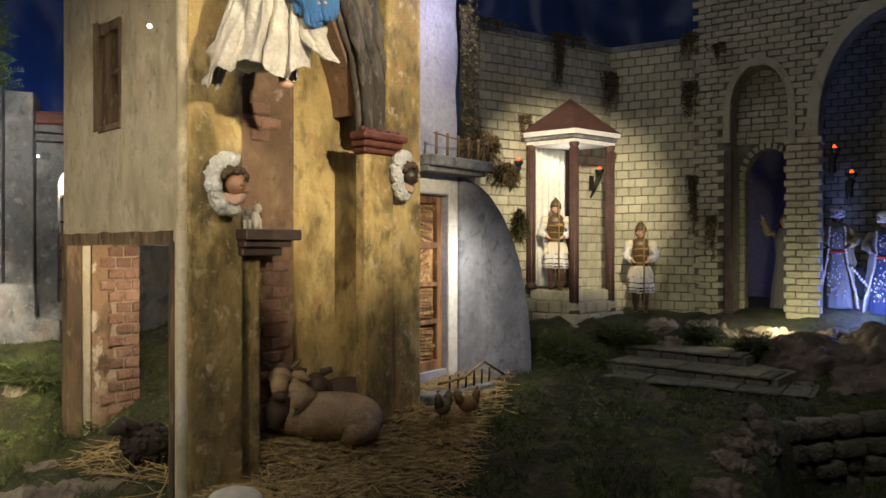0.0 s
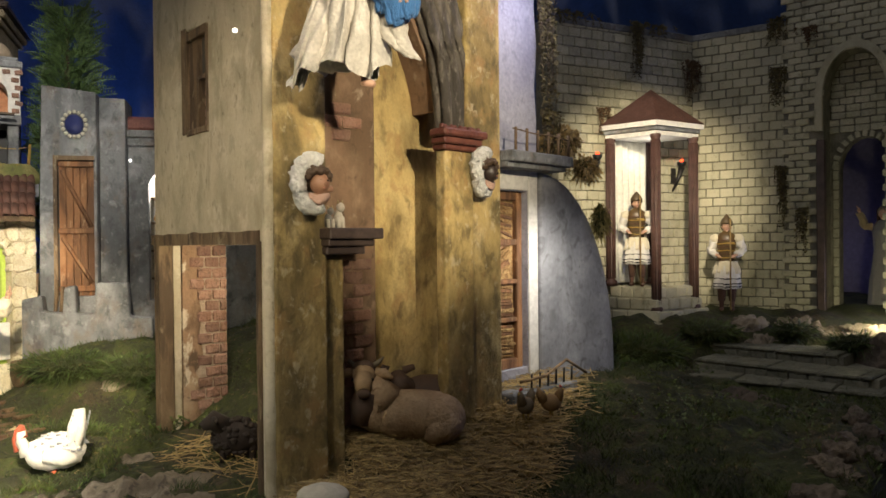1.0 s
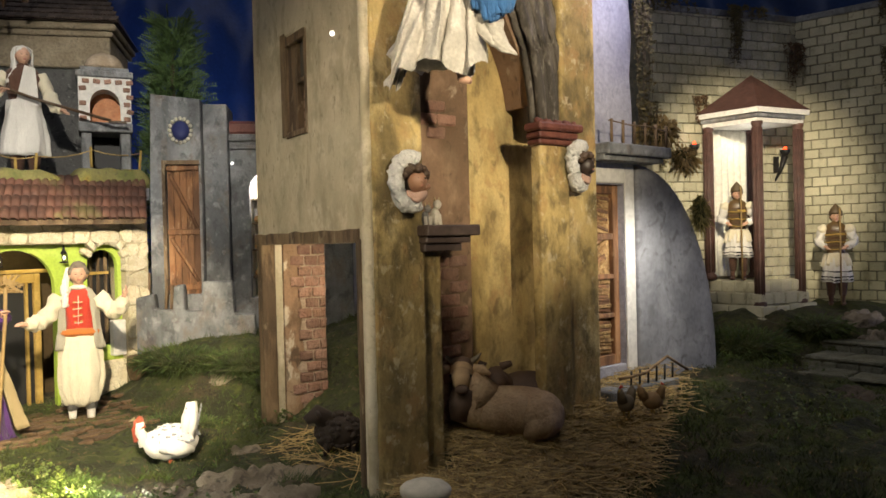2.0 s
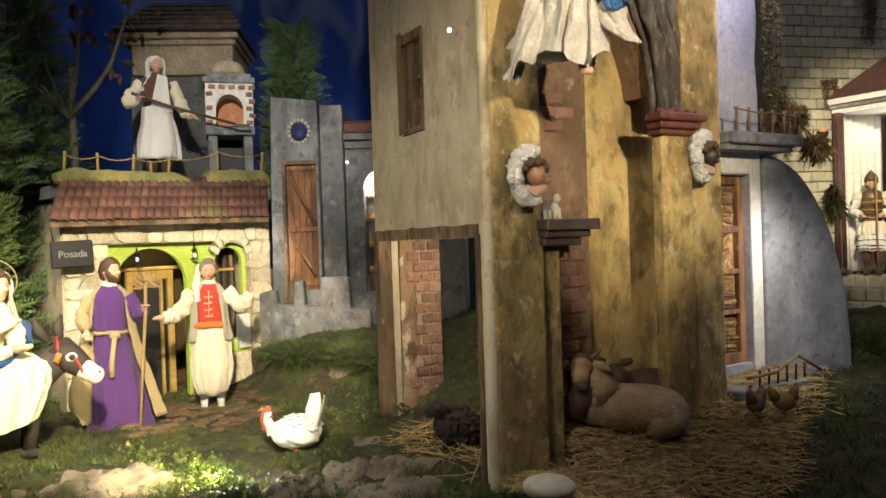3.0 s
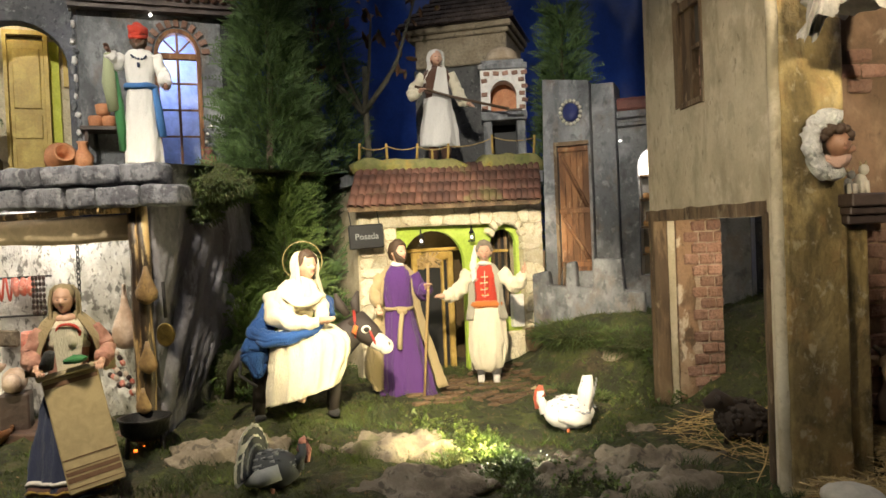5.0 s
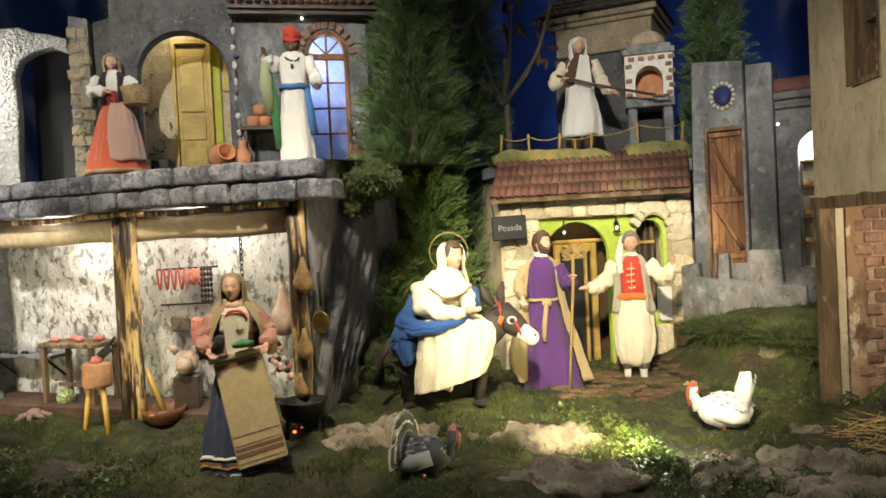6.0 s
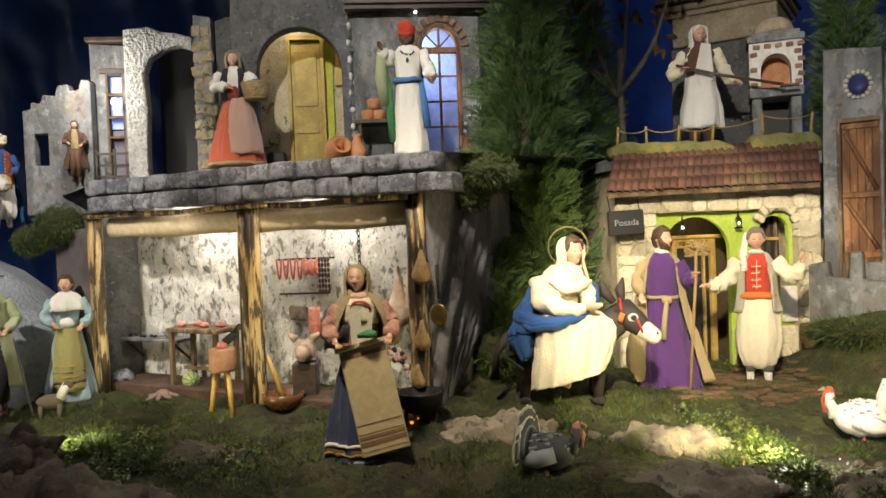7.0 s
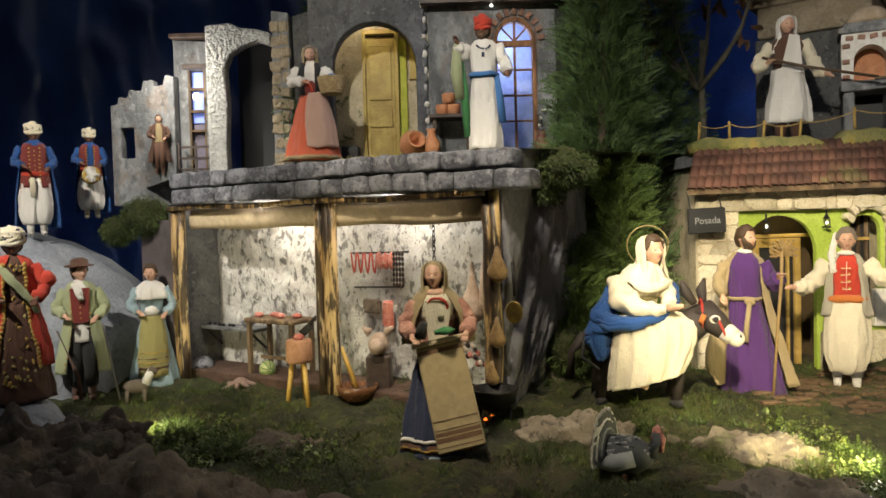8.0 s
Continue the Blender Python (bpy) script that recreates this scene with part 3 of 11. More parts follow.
def stable():
    t = thing("stable", "open stable with a cream plaster side wall and mouldering ochre pillars", "stable", (BC[0], BC[1], -0.06))
    mk = Make(F1)
    win = [(0.192, 0.642), (0.326, 0.632), (0.330, 0.845), (0.196, 0.858)]
    mk.prism([(0.0, -0.1), (0.03, -0.1), (0.03, 0.405), (0.560, 0.405), (0.560, -0.1), (0.602, -0.1), (0.602, 1.5), (0.0, 1.5)], 0, 0.05, [win])
    part("side_wall", mk, cream, t, "mottled cream plaster wall", bevel=0.004)
    for x, w in ((0.0, 0.036), (0.545, 0.016)):
        prof = [(x + 0.003 * noise.noise(Vector((i * 0.9, x, 0))), -0.1 + 0.034 * i) for i in range(16)]
        prof += [(x + w + 0.004 * noise.noise(Vector((i * 0.9, x, 7))), -0.1 + 0.034 * i) for i in reversed(range(16))]
        part("door_post", Make(F1).prism(prof, -0.004, 0.03), old_wood, t, "rough old wooden door post", bevel=0.003)
    prof = [(-0.012 + 0.038 * i, 0.404 + 0.004 * noise.noise(Vector((i * 0.8, 1, 0)))) for i in range(16)] + [(-0.012 + 0.038 * i, 0.428 + 0.005 * noise.noise(Vector((i * 0.8, 4, 0)))) for i in reversed(range(16))]
    part("lintel", Make(F1).prism(prof, -0.005, 0.04), old_wood, t, "rough old wooden lintel", bevel=0.003)
    fm = part("window_frame", Make(F1).box(0.188, 0.212, -0.002, 0.03, 0.638, 0.864, bevel=0.002, wob=0.001).box(0.320, 0.332, -0.002, 0.03, 0.630, 0.850, bevel=0.002, wob=0.001).box(0.212, 0.320, -0.002, 0.03, 0.832, 0.852, bevel=0.002, wob=0.001).box(0.212, 0.320, -0.002, 0.03, 0.632, 0.645, bevel=0.002, wob=0.001).box(0.262, 0.270, 0.004, 0.025, 0.645, 0.832).box(0.270, 0.320, 0.004, 0.02, 0.745, 0.753), old_wood, t, "dark weathered wooden window frame")
    part("pane", Make(F1).box(0.270, 0.320, 0.012, 0.016, 0.753, 0.832), glass, fm, "dark window pane")
    part("shutter_board", Make(F1).box(0.212, 0.262, 0.006, 0.02, 0.645, 0.832), old_wood, fm)
    part("infill", Make(F1).box(0.186, 0.34, 0.0505, 0.062, 0.62, 0.88).box(0.212, 0.320, 0.022, 0.05, 0.645, 0.83), brown_plaster, fm)
    crumbling = aged("crumbling_plaster", (0.30, 0.185, 0.11), [((0.47, 0.35, 0.23), 9, 0.48, 0.62, 0.8, 0.8), ((0.11, 0.068, 0.038), 8, 0.48, 0.60, 0.8, 0.6), ((0.66, 0.57, 0.44), 17, 0.56, 0.63, 0.8, 0.6), ((0.07, 0.046, 0.028), 30, 0.55, 0.64, 0.7, 0.7)], bump=1.0, bumpd=0.010, relief=((18, 0.6), (60, 0.5)), grain=0.25)
    part("return_wall", Make(F1).box(0.0, 0.034, 0.051, 0.158, -0.1, 1.5), crumbling, t, "crumbling brown plaster over brick")
    part("corner_bead", Make(F1).tube([(0.594 + 0.003 * noise.noise(Vector((z * 30, 0, 0))), 0.0, z) for z in [-0.1 + 0.03 * i for i in range(52)]], [0.011 + 0.003 * noise.noise(Vector((z * 3, 5, 0))) for z in range(52)], 0, 7), cream, t, "chipped plaster corner")
    part("pillar", Make(F2).box(0.004, 0.111, 0.0, 0.05, -0.1, 1.5), ochre, t, "mouldy ochre plaster pillar", bevel=0.005)
    part("pillar", Make(F2).box(0.112, 0.16, 0.018, 0.06, -0.1, 0.385), ochre, t, bevel=0.005)
    part("shelf", Make(F2).box(0.095, 0.215, -0.035, 0.10, 0.412, 0.432, bevel=0.002).box(0.098, 0.200, -0.025, 0.10, 0.399, 0.4118, bevel=0.002).box(0.10, 0.185, -0.016, 0.10, 0.384, 0.3988, bevel=0.002), dark_wood, t, "stepped dark wooden shelf")
    part("pillar", Make(F2).box(0.388, 0.470, -0.02, 0.012, -0.1, 0.594), ochre, t, bevel=0.005)
    part("pillar", Make(F2).box(0.4705, 0.576, 0.0, 0.05, -0.1, 1.5), ochre, t, bevel=0.005)
    cap = part("capital", Make(F2).box(0.378, 0.474, -0.029, 0.010, 0.594, 0.606, bevel=0.003).box(0.371, 0.480, -0.038, 0.006, 0.606, 0.620, bevel=0.003).box(0.362, 0.488, -0.048, 0.002, 0.620, 0.636, bevel=0.004), cap_red, t, "dark red stepped capital")
    for i in range(9):
        part("stud", Make(F2).ball((0.370 + i * 0.013, -0.03 + 0.004 * (i % 2), 0.639), (0.006, 0.007, 0.006), 0, 8, 6, None, 0.3, 3, i), cap_red, cap)
    # fluted arch that rises from the capital and bends over the niche
    for j, off in enumerate((-0.046, -0.028, -0.010, 0.008, 0.026, 0.044)):
        pts = [(-0.27 + (0.738 + 0.9 * off) * math.cos(a), 0.014 + 0.004 * (j % 2), 0.642 + (0.66 + off) * math.sin(a)) for a in [radians(4.6 * i) for i in range(17)]]
        mk = Make(F2).tube(pts, [0.0112 + 0.0016 * noise.noise(Vector((i * 0.9, j * 3, 0))) for i in range(17)], 0, 10)
        mk.tube([(x, y + 0.022, z) for x, y, z in pts], 0.0135, 0, 8)
        part("arch_rib", mk, arch_grey, t, "weathered grey fluted arch" if j == 0 else "")
    # brown wedge added for the shade between the arch and the inner wall
    arch = [(-0.27 + (0.695 - 0.040 * sm(0, 7, i)) * math.cos(a), 0.642 + 0.63 * math.sin(a)) for i, a in enumerate(radians(4 + 4 * i) for i in range(18))]
    back = [(x + 0.012 + 0.038 * sm(0, 7, i), z + 0.05 * sm(0, 5, i)) for i, (x, z) in reversed(list(enumerate(arch)))]
    part("vault", Make(F2).prism(arch + back, 0.046, 0.123), brown_plaster, t, "brown wedge standing for the shade under the arch")
    part("back_wall", Make(F2).box(0.085, 0.80, 0.125, 0.155, -0.1, 1.5), ochre_in, t, "stained ochre inner wall")
    part("brick_pier", Make(F2).box(0.112, 0.303, 0.105, 0.1245, -0.1, 1.5), brown_plaster, t, "brown plaster pier over brick", bevel=0.004)
    lamp = part("led_lamp", Make(F1).ball((0.47, -0.004, 0.80), 0.0042, 0, 10, 8), led, t, "tiny white lamp on the wall")
    return t


STABLE = stable()


def yard_wall():
    t = thing("yard_wall", "dim grey-green plaster wall with a pale pillar behind the stable", "wall", (-0.8, 2.6, -0.06))
    part("wall", Make().box(-0.99, -0.50, 2.58, 2.64, -0.1, 0.56, bevel=0.004), dark_grey, t)
    part("pillar", Make().box(-0.945, -0.905, 2.52, 2.578, -0.1, 0.54, bevel=0.004), white_paint, t, "pale pillar")


yard_wall()

# ---- blue house with a plank door and a balcony, and its buttress ----
F3 = fr((-0.05, 1.822), (0.627, 0.779))


def blue_house():
    t = thing("blue_house", "narrow blue-grey plaster house with a curved buttress", "house", (-0.05, 1.82, -0.06))
    mk = Make(F3).prism([(-0.12, -0.1), (0.137, -0.1), (0.137, 0.72), (0.13, 0.80), (0.142, 0.9), (0.132, 1.0), (0.14, 1.5), (-0.12, 1.5)], 0, 0.06, [[(-0.06, 0.09), (0.096, 0.09), (0.096, 0.53), (-0.06, 0.53)]])
    part("wall", mk, blue_wall, t)
    part("surround", Make(F3).box(0.097, 0.134, -0.006, 0.0, 0.07, 0.588, bevel=0.002).box(-0.06, 0.097, -0.006, 0.0, 0.532, 0.588, bevel=0.002), white_paint, t, "white painted door surround")
    mk = Make(F3).prism([(0.139, -0.1), (0.485, -0.1), (0.482, 0.05)] + arc(0.139, 0.05, 0.343, 6, 90, 14, 0.53), -0.012, 0.075)
    part("buttress", mk, surf("mottled_grey_plaster", (0.22, 0.225, 0.25), (0.36, 0.365, 0.40), (0.14, 0.14, 0.15), scale=9, fine=70, bump=0.3), t, "grey plaster buttress with a curved edge", bevel=0.006)
    d = part("door", Make(F3).box(-0.06, 0.094, 0.03, 0.04, 0.09, 0.53), surf("dry_reed", (0.30, 0.17, 0.065), (0.52, 0.34, 0.15), (0.06, 0.035, 0.018), scale=34, bump=0.9, lo=0.44, hi=0.60), t, "battered plank door with carved panels")
    for x0, x1, z0, z1 in ((-0.05, -0.036, 0.09, 0.53), (0.074, 0.094, 0.09, 0.53), (-0.036, 0.074, 0.508, 0.53), (-0.036, 0.074, 0.396, 0.412), (-0.036, 0.074, 0.30, 0.312), (-0.036, 0.074, 0.205, 0.217), (-0.036, 0.074, 0.09, 0.115)):
        part("rail", Make(F3).box(x0, x1, 0.014, 0.0298, z0, z1, bevel=0.002), door_wood, d)
    random.seed(5)
    for z0, z1, a in ((0.120, 0.200, 0.0), (0.222, 0.296, 0.05), (0.317, 0.392, -0.5), (0.417, 0.505, 0.25)):
        for k in range(9):
            z = z0 + (z1 - z0) * (k + 0.5) / 9
            w = random.uniform(0.040, 0.053) * (0.75 if abs(a) > 0.4 else 1)
            part("slat", Make(F3 @ pose(0.019 + random.uniform(-0.006, 0.006), 0.026 - 0.003 * (k % 2), z, 0, degrees_of(a) * random.uniform(0.5, 1.2) + random.uniform(-4, 4), 0)).box(-w, w, -0.003, 0.003, -0.0035, 0.0035, bevel=0.001, wob=0.001), MATS["dry_reed"] if random.random() < 0.6 else door_wood, d)
    b = part("balcony", Make(F3).box(-0.05, 0.195, -0.075, 0.0, 0.592, 0.618, bevel=0.003).box(-0.05, 0.18, -0.06, 0.0, 0.58, 0.5918), grey_wall, t, "small grey balcony slab")
    for i in range(6):
        part("baluster", Make(F3).tube([(-0.03 + i * 0.042, -0.068, 0.618), (-0.028 + i * 0.042, -0.067, 0.672)], 0.0035, 0, 6), old_wood, b)
    part("rope", Make(F3).tube([(-0.04, -0.068, 0.668), (0.04, -0.069, 0.662), (0.1, -0.069, 0.665), (0.182, -0.068, 0.658)], 0.0018, 0, 5), old_wood, b)
    s = part("step", Make(F3).box(-0.10, 0.155, -0.11, -0.002, 0.036, 0.062, bevel=0.003).box(-0.10, 0.135, -0.09, -0.002, -0.08, 0.0358), grey_wall, t, "grey doorstep slab")
    for i in range(6):
        part("nail_post", Make(F3).tube([(-0.02 + i * 0.032, -0.10, 0.062), (-0.018 + i * 0.032, -0.10, 0.098)], 0.0025, 0, 6), iron, s)
    part("stick", Make(F3).tube([(-0.06, -0.10, 0.085), (0.03, -0.102, 0.088), (0.12, -0.10, 0.116), (0.22, -0.09, 0.07)], 0.0035, 0, 6), old_wood, s)
    return t


def degrees_of(a):
    return a * 180 / math.pi


blue_house()

# ---- castle walls ----
KA, KB, KC, KD = (0.133, 2.752), (0.694, 3.10), (1.000, 2.93), (1.60, 2.52)
FA = fr(KA, (KB[0] - KA[0], KB[1] - KA[1]))
FB = fr(KB, (KC[0] - KB[0], KC[1] - KB[1]))
FC = fr(KC, (KD[0] - KC[0], KD[1] - KC[1]))


def castle():
    a = thing("castle_wall", "castle wall of pale stone blocks with dark joints", "wall", (KA[0], KA[1], 0), "castle walls")
    part("core", Make(FA).box(-0.02, 0.66, 0, 0.1, -0.05, 1.20), mortar, a, "dark mortar bed")
    part("coping", Make(FA).box(-0.02, 0.66, -0.012, 0.11, 1.20, 1.225, bevel=0.004), grey_wall, a, "weathered coping")
    b = thing("castle_wall", "castle wall of pale stone blocks with dark joints", "wall", (KB[0], KB[1], 0), "castle walls")
    part("core", Make(FB).box(0.0, 0.35, 0, 0.1, -0.05, 1.20), mortar, b, "dark mortar bed")
    part("coping", Make(FB).box(0.0, 0.35, -0.012, 0.11, 1.20, 1.225, bevel=0.004), grey_wall, b, "weathered coping")
    c = thing("castle_gate", "tall stone block gate with round arches", "gate", (KC[0], KC[1], 0))
    out = [(0, 0), (0.125, 0)] + list(reversed(arc(0.225, 0.92, 0.10, 0, 180, 12, 0.165))) + [(0.325, 0), (0.43, 0)] + list(reversed(arc(0.68, 0.85, 0.25, 0, 180, 16, 0.38))) + [(0.93, 0), (1.2, 0), (1.2, 1.7), (0, 1.7)]
    part("core", Make(FC).prism(out, 0, 0.10), mortar, c, "dark mortar bed")
    part("inner_core", Make(FC).prism([(0.10, 0), (0.155, 0)] + list(reversed(arc(0.24, 0.66, 0.085, 0, 180, 10, 0.12))) + [(0.325, 0), (0.36, 0), (0.36, 1.12), (0.10, 1.12)], 0.102, 0.16), mortar, c)
    part("moulding", Make(FC).prism([(0.098, 0.80)] + arc(0.225, 0.92, 0.127, 180, 0, 14, 0.195) + [(0.352, 0.80), (0.327, 0.80)] + arc(0.225, 0.92, 0.102, 0, 180, 14, 0.167) + [(0.123, 0.80)], -0.014, 0.0), block, c, "round arch moulding")
    part("moulding", Make(FC).prism([(0.375, 0.80)] + arc(0.68, 0.85, 0.29, 180, 0, 16, 0.43) + [(0.97, 0.80), (0.932, 0.80)] + arc(0.68, 0.85, 0.252, 0, 180, 16, 0.382) + [(0.428, 0.80)], -0.016, 0.0), block, c)
    part("pier_cap", Make(FC).box(0.322, 0.436, -0.02, 0.1, 0.78, 0.80, bevel=0.003), block, c)
    part("column", Make(FC).box(0.106, 0.136, -0.03, -0.002, 0.0, 0.765, bevel=0.004), dark_wood, c, "dark brown square column")
    w = thing("castle_court", "dim stone block court behind the gate", "wall", (KC[0] + 0.5, KC[1] + 0.3, 0))
    part("core", Make(FC).box(0.36, 1.5, 0.42, 0.46, 0, 1.7), mortar, w)
    part("passage_wall", Make(FC).box(0.05, 0.34, 0.55, 0.58, 0, 1.5), plain("violet_plaster", (0.22, 0.20, 0.30), 0.9), w, "violet plaster wall")
    part("partition", Make(FC).box(0.34, 0.358, 0.165, 0.58, 0, 1.7), mortar, w)
    part("side_wall", Make(FC).box(1.2, 1.22, 0.0, 0.5, 0, 1.7), mortar, w)
    part("roof", Make(FC).box(0.0, 1.3, 0.165, 0.6, 1.72, 1.76), hall, w)
    return a, b, c, w


CASTLE_A, CASTLE_B, GATE, COURT = castle()
maroon = surf("maroon_column_paint", (0.060, 0.028, 0.022), (0.095, 0.046, 0.036), scale=30, rough=0.55, bump=0.2)


def portico():
    t = thing("portico", "small columned portico with a hipped red roof", "portico", (0.48, 2.82, 0.12))
    cols = ((0.335, 2.835, 0.24), (0.48, 2.730, 0.15), (0.638, 2.850, 0.15), (0.487, 2.955, 0.24))
    for x, y, z in cols:
        mk = Make().lathe([(0.022, z), (0.022, z + 0.016), (0.0145, z + 0.022), (0.0145, 0.767), (0.019, 0.775), (0.019, 0.785)], 0, (x, y, 0), 20)
        c = part("column", mk, maroon, t, "fluted dark maroon column")
        for i in range(10):
            q = math.tau * i / 10
            part("flute", Make().tube([(x + 0.0145 * math.cos(q), y + 0.0145 * math.sin(q), z + 0.026), (x + 0.0145 * math.cos(q), y + 0.0145 * math.sin(q), 0.764)], 0.0034, 0, 5), maroon, c)
    cx, cy = 0.485, 2.842
    ring = lambda r, z: [(cx + (px - cx) * r, cy + (py - cy) * r, z) for px, py, _ in cols]
    for r, z0, z1, q in ((1.12, 0.782, 0.797, white_paint), (1.16, 0.8, 0.812, grey_wall), (1.26, 0.814, 0.832, white_paint)):
        vs = ring(r, z0) + ring(r, z1)
        part("entablature", Make().add(vs, [(3, 2, 1, 0), (4, 5, 6, 7)] + [(i, (i + 1) % 4, (i + 1) % 4 + 4, i + 4) for i in range(4)]), q, t, "white stepped cornice" if z0 < 0.79 else "")
    base = ring(1.28, 0.833)
    roof = part("roof", Make().add(base + [(cx, cy, 0.965)], [(3, 2, 1, 0)] + [(i, (i + 1) % 4, 4) for i in range(4)]), maroon, t, "hipped dark red roof")
    vs = ring(1.30, 0.05) + ring(1.30, 0.15)
    part("plinth", Make().add(vs, [(3, 2, 1, 0), (4, 5, 6, 7)] + [(i, (i + 1) % 4, (i + 1) % 4 + 4, i + 4) for i in range(4)]), mortar, t, "stone plinth")
    random.seed(8)
    for r, z0, z1 in ((1.50, 0.07, 0.115), (1.36, 0.117, 0.155), (1.20, 0.157, 0.197), (1.04, 0.199, 0.238)):
        q = ring(r, 0)
        for i, j in ((0, 1), (1, 2)):
            a, b = Vector(q[i]), Vector(q[j])
            n = 4 if (i, j) == (0, 1) else 4
            f = fr(a, b - a)
            w = (b - a).length / n
            for k in range(n):
                part("step_stone", Make(f).box(k * w + 0.0015, (k + 1) * w - 0.0015, 0.0, 0.05, z0, z1 + random.uniform(-0.002, 0.002), bevel=0.004, wob=0.0015), block, t)
    vs = ring(1.0, 0.1505) + ring(1.0, 0.236)
    part("plinth", Make().add(vs, [(3, 2, 1, 0), (4, 5, 6, 7)] + [(i, (i + 1) % 4, (i + 1) % 4 + 4, i + 4) for i in range(4)]), block, t)
    # white curtain at the back left
    mk, n = Make(), 30
    a, b = Vector((0.33, 2.85, 0)), Vector((0.48, 2.945, 0))
    nn = Vector((0.55, -0.83, 0))
    vs = []
    for z in (0.25, 0.4, 0.55, 0.7, 0.78):
        for i in range(n + 1):
            p = a.lerp(b, i / n) + nn * (0.008 * math.sin(i * 1.3 + z * 3))
            vs.append((p.x, p.y, z))
    mk.add(vs, [(j * (n + 1) + i, j * (n + 1) + i + 1, (j + 1) * (n + 1) + i + 1, (j + 1) * (n + 1) + i) for j in range(4) for i in range(n)], 0, True)
    c = part("curtain", mk, plain("white_cotton", (0.72, 0.70, 0.62), 0.9), t, "white curtain in folds")
    s = c.modifiers.new("thick", "SOLIDIFY")
    s.thickness = 0.003
    return t


portico()


def torch(p, face, lean=0.3):
    t = thing("torch", "black iron wall torch with a red glowing tip", "torch", p, "wall torches")
    m = pose(p[0], p[1], p[2], 0, 0, face)
    part("holder", Make(m).tube([(0.0, 0.02, -0.09), (0.0, -0.01, -0.05), (0.012, -0.02, 0.0)], [0.004, 0.007, 0.012], 0, 8).box(-0.012, 0.012, 0.012, 0.03, -0.06, 0.0), iron, t)
    part("cup", Make(m).lathe([(0.008, 0.0), (0.017, 0.012), (0.019, 0.022)], 0, (0.012, -0.02, 0), 12), iron, t)
    part("ember", Make(m).ball((0.012, -0.02, 0.024), (0.007, 0.007, 0.009), 0, 10, 7, None, 0.3), lit("red_ember", (1.0, 0.05, 0.01), 5.0), t, "glowing red ember")
    return t


for p, a in (((0.262, 2.80, 0.70), 30), ((0.61, 3.02, 0.69), 30), ((1.375, 2.64, 0.725), -35), ((1.43, 2.63, 0.637), -35)):
    torch(p, a)


def stone_steps():
    t = thing("stone_steps", "three shallow worn stone garden steps", "steps", (0.75, 2.3, 0.0))
    random.seed(3)
    for i, (l, r, z) in enumerate((((0.625, 2.56), (0.93, 2.32), 0.062), ((0.541, 2.434), (0.933, 2.108), 0.032), ((0.482, 2.318), (0.983, 2.002), 0.002))):
        f = fr(l, (r[0] - l[0], r[1] - l[1]))
        n = math.dist(l, r)
        s = part("step", Make(f).box(-0.01, n + 0.01, 0.012, 0.3, z - 0.1, z - 0.008), mortar, t)
        x = 0.0
        while x < n - 0.02:
            w = min(random.uniform(0.09, 0.17), n - x)
            part("tread", Make(f).box(x + 0.002, x + w - 0.002, random.uniform(-0.004, 0.004), 0.15, z - 0.010, z + random.uniform(-0.002, 0.002), bevel=0.003, wob=0.001), surf_once("step_stone", (0.13, 0.13, 0.09), (0.20, 0.19, 0.14), (0.06, 0.07, 0.03), scale=24, fine=160, bump=0.6, rnd=0.15), s, "worn step stone" if x == 0 else "")
            x += w
        x = 0.0
        while x < n - 0.02:
            w = min(random.uniform(0.035, 0.07), n - x)
            part("riser_stone", Make(f).box(x + 0.002, x + w - 0.002, 0.004, 0.03, z - 0.045, z - 0.0135, bevel=0.003, wob=0.001), MATS["step_stone"], s)
            x += w
    return t


def surf_once(name, *a, **k):
    return MATS.get(name) or surf(name, *a, **k)


stone_steps()

# ---- inn ----
IL, IR = (-1.62, 1.40), (-1.36, 1.93)
F4 = fr(IL, (IR[0] - IL[0], IR[1] - IL[1]))


def roof_at(u, v, lift=0.0):
    """A place on the inn's eave: u along it, v up the slope, both 0 to 1; its sides run askew to the front."""
    y = -0.062 + 0.112 * v
    x = -0.006 + 0.594 * u + 0.57 * (y + 0.062)
    return (x, y, 0.477 + 0.009 * u + (0.106 + 0.012 * u) * v + lift)


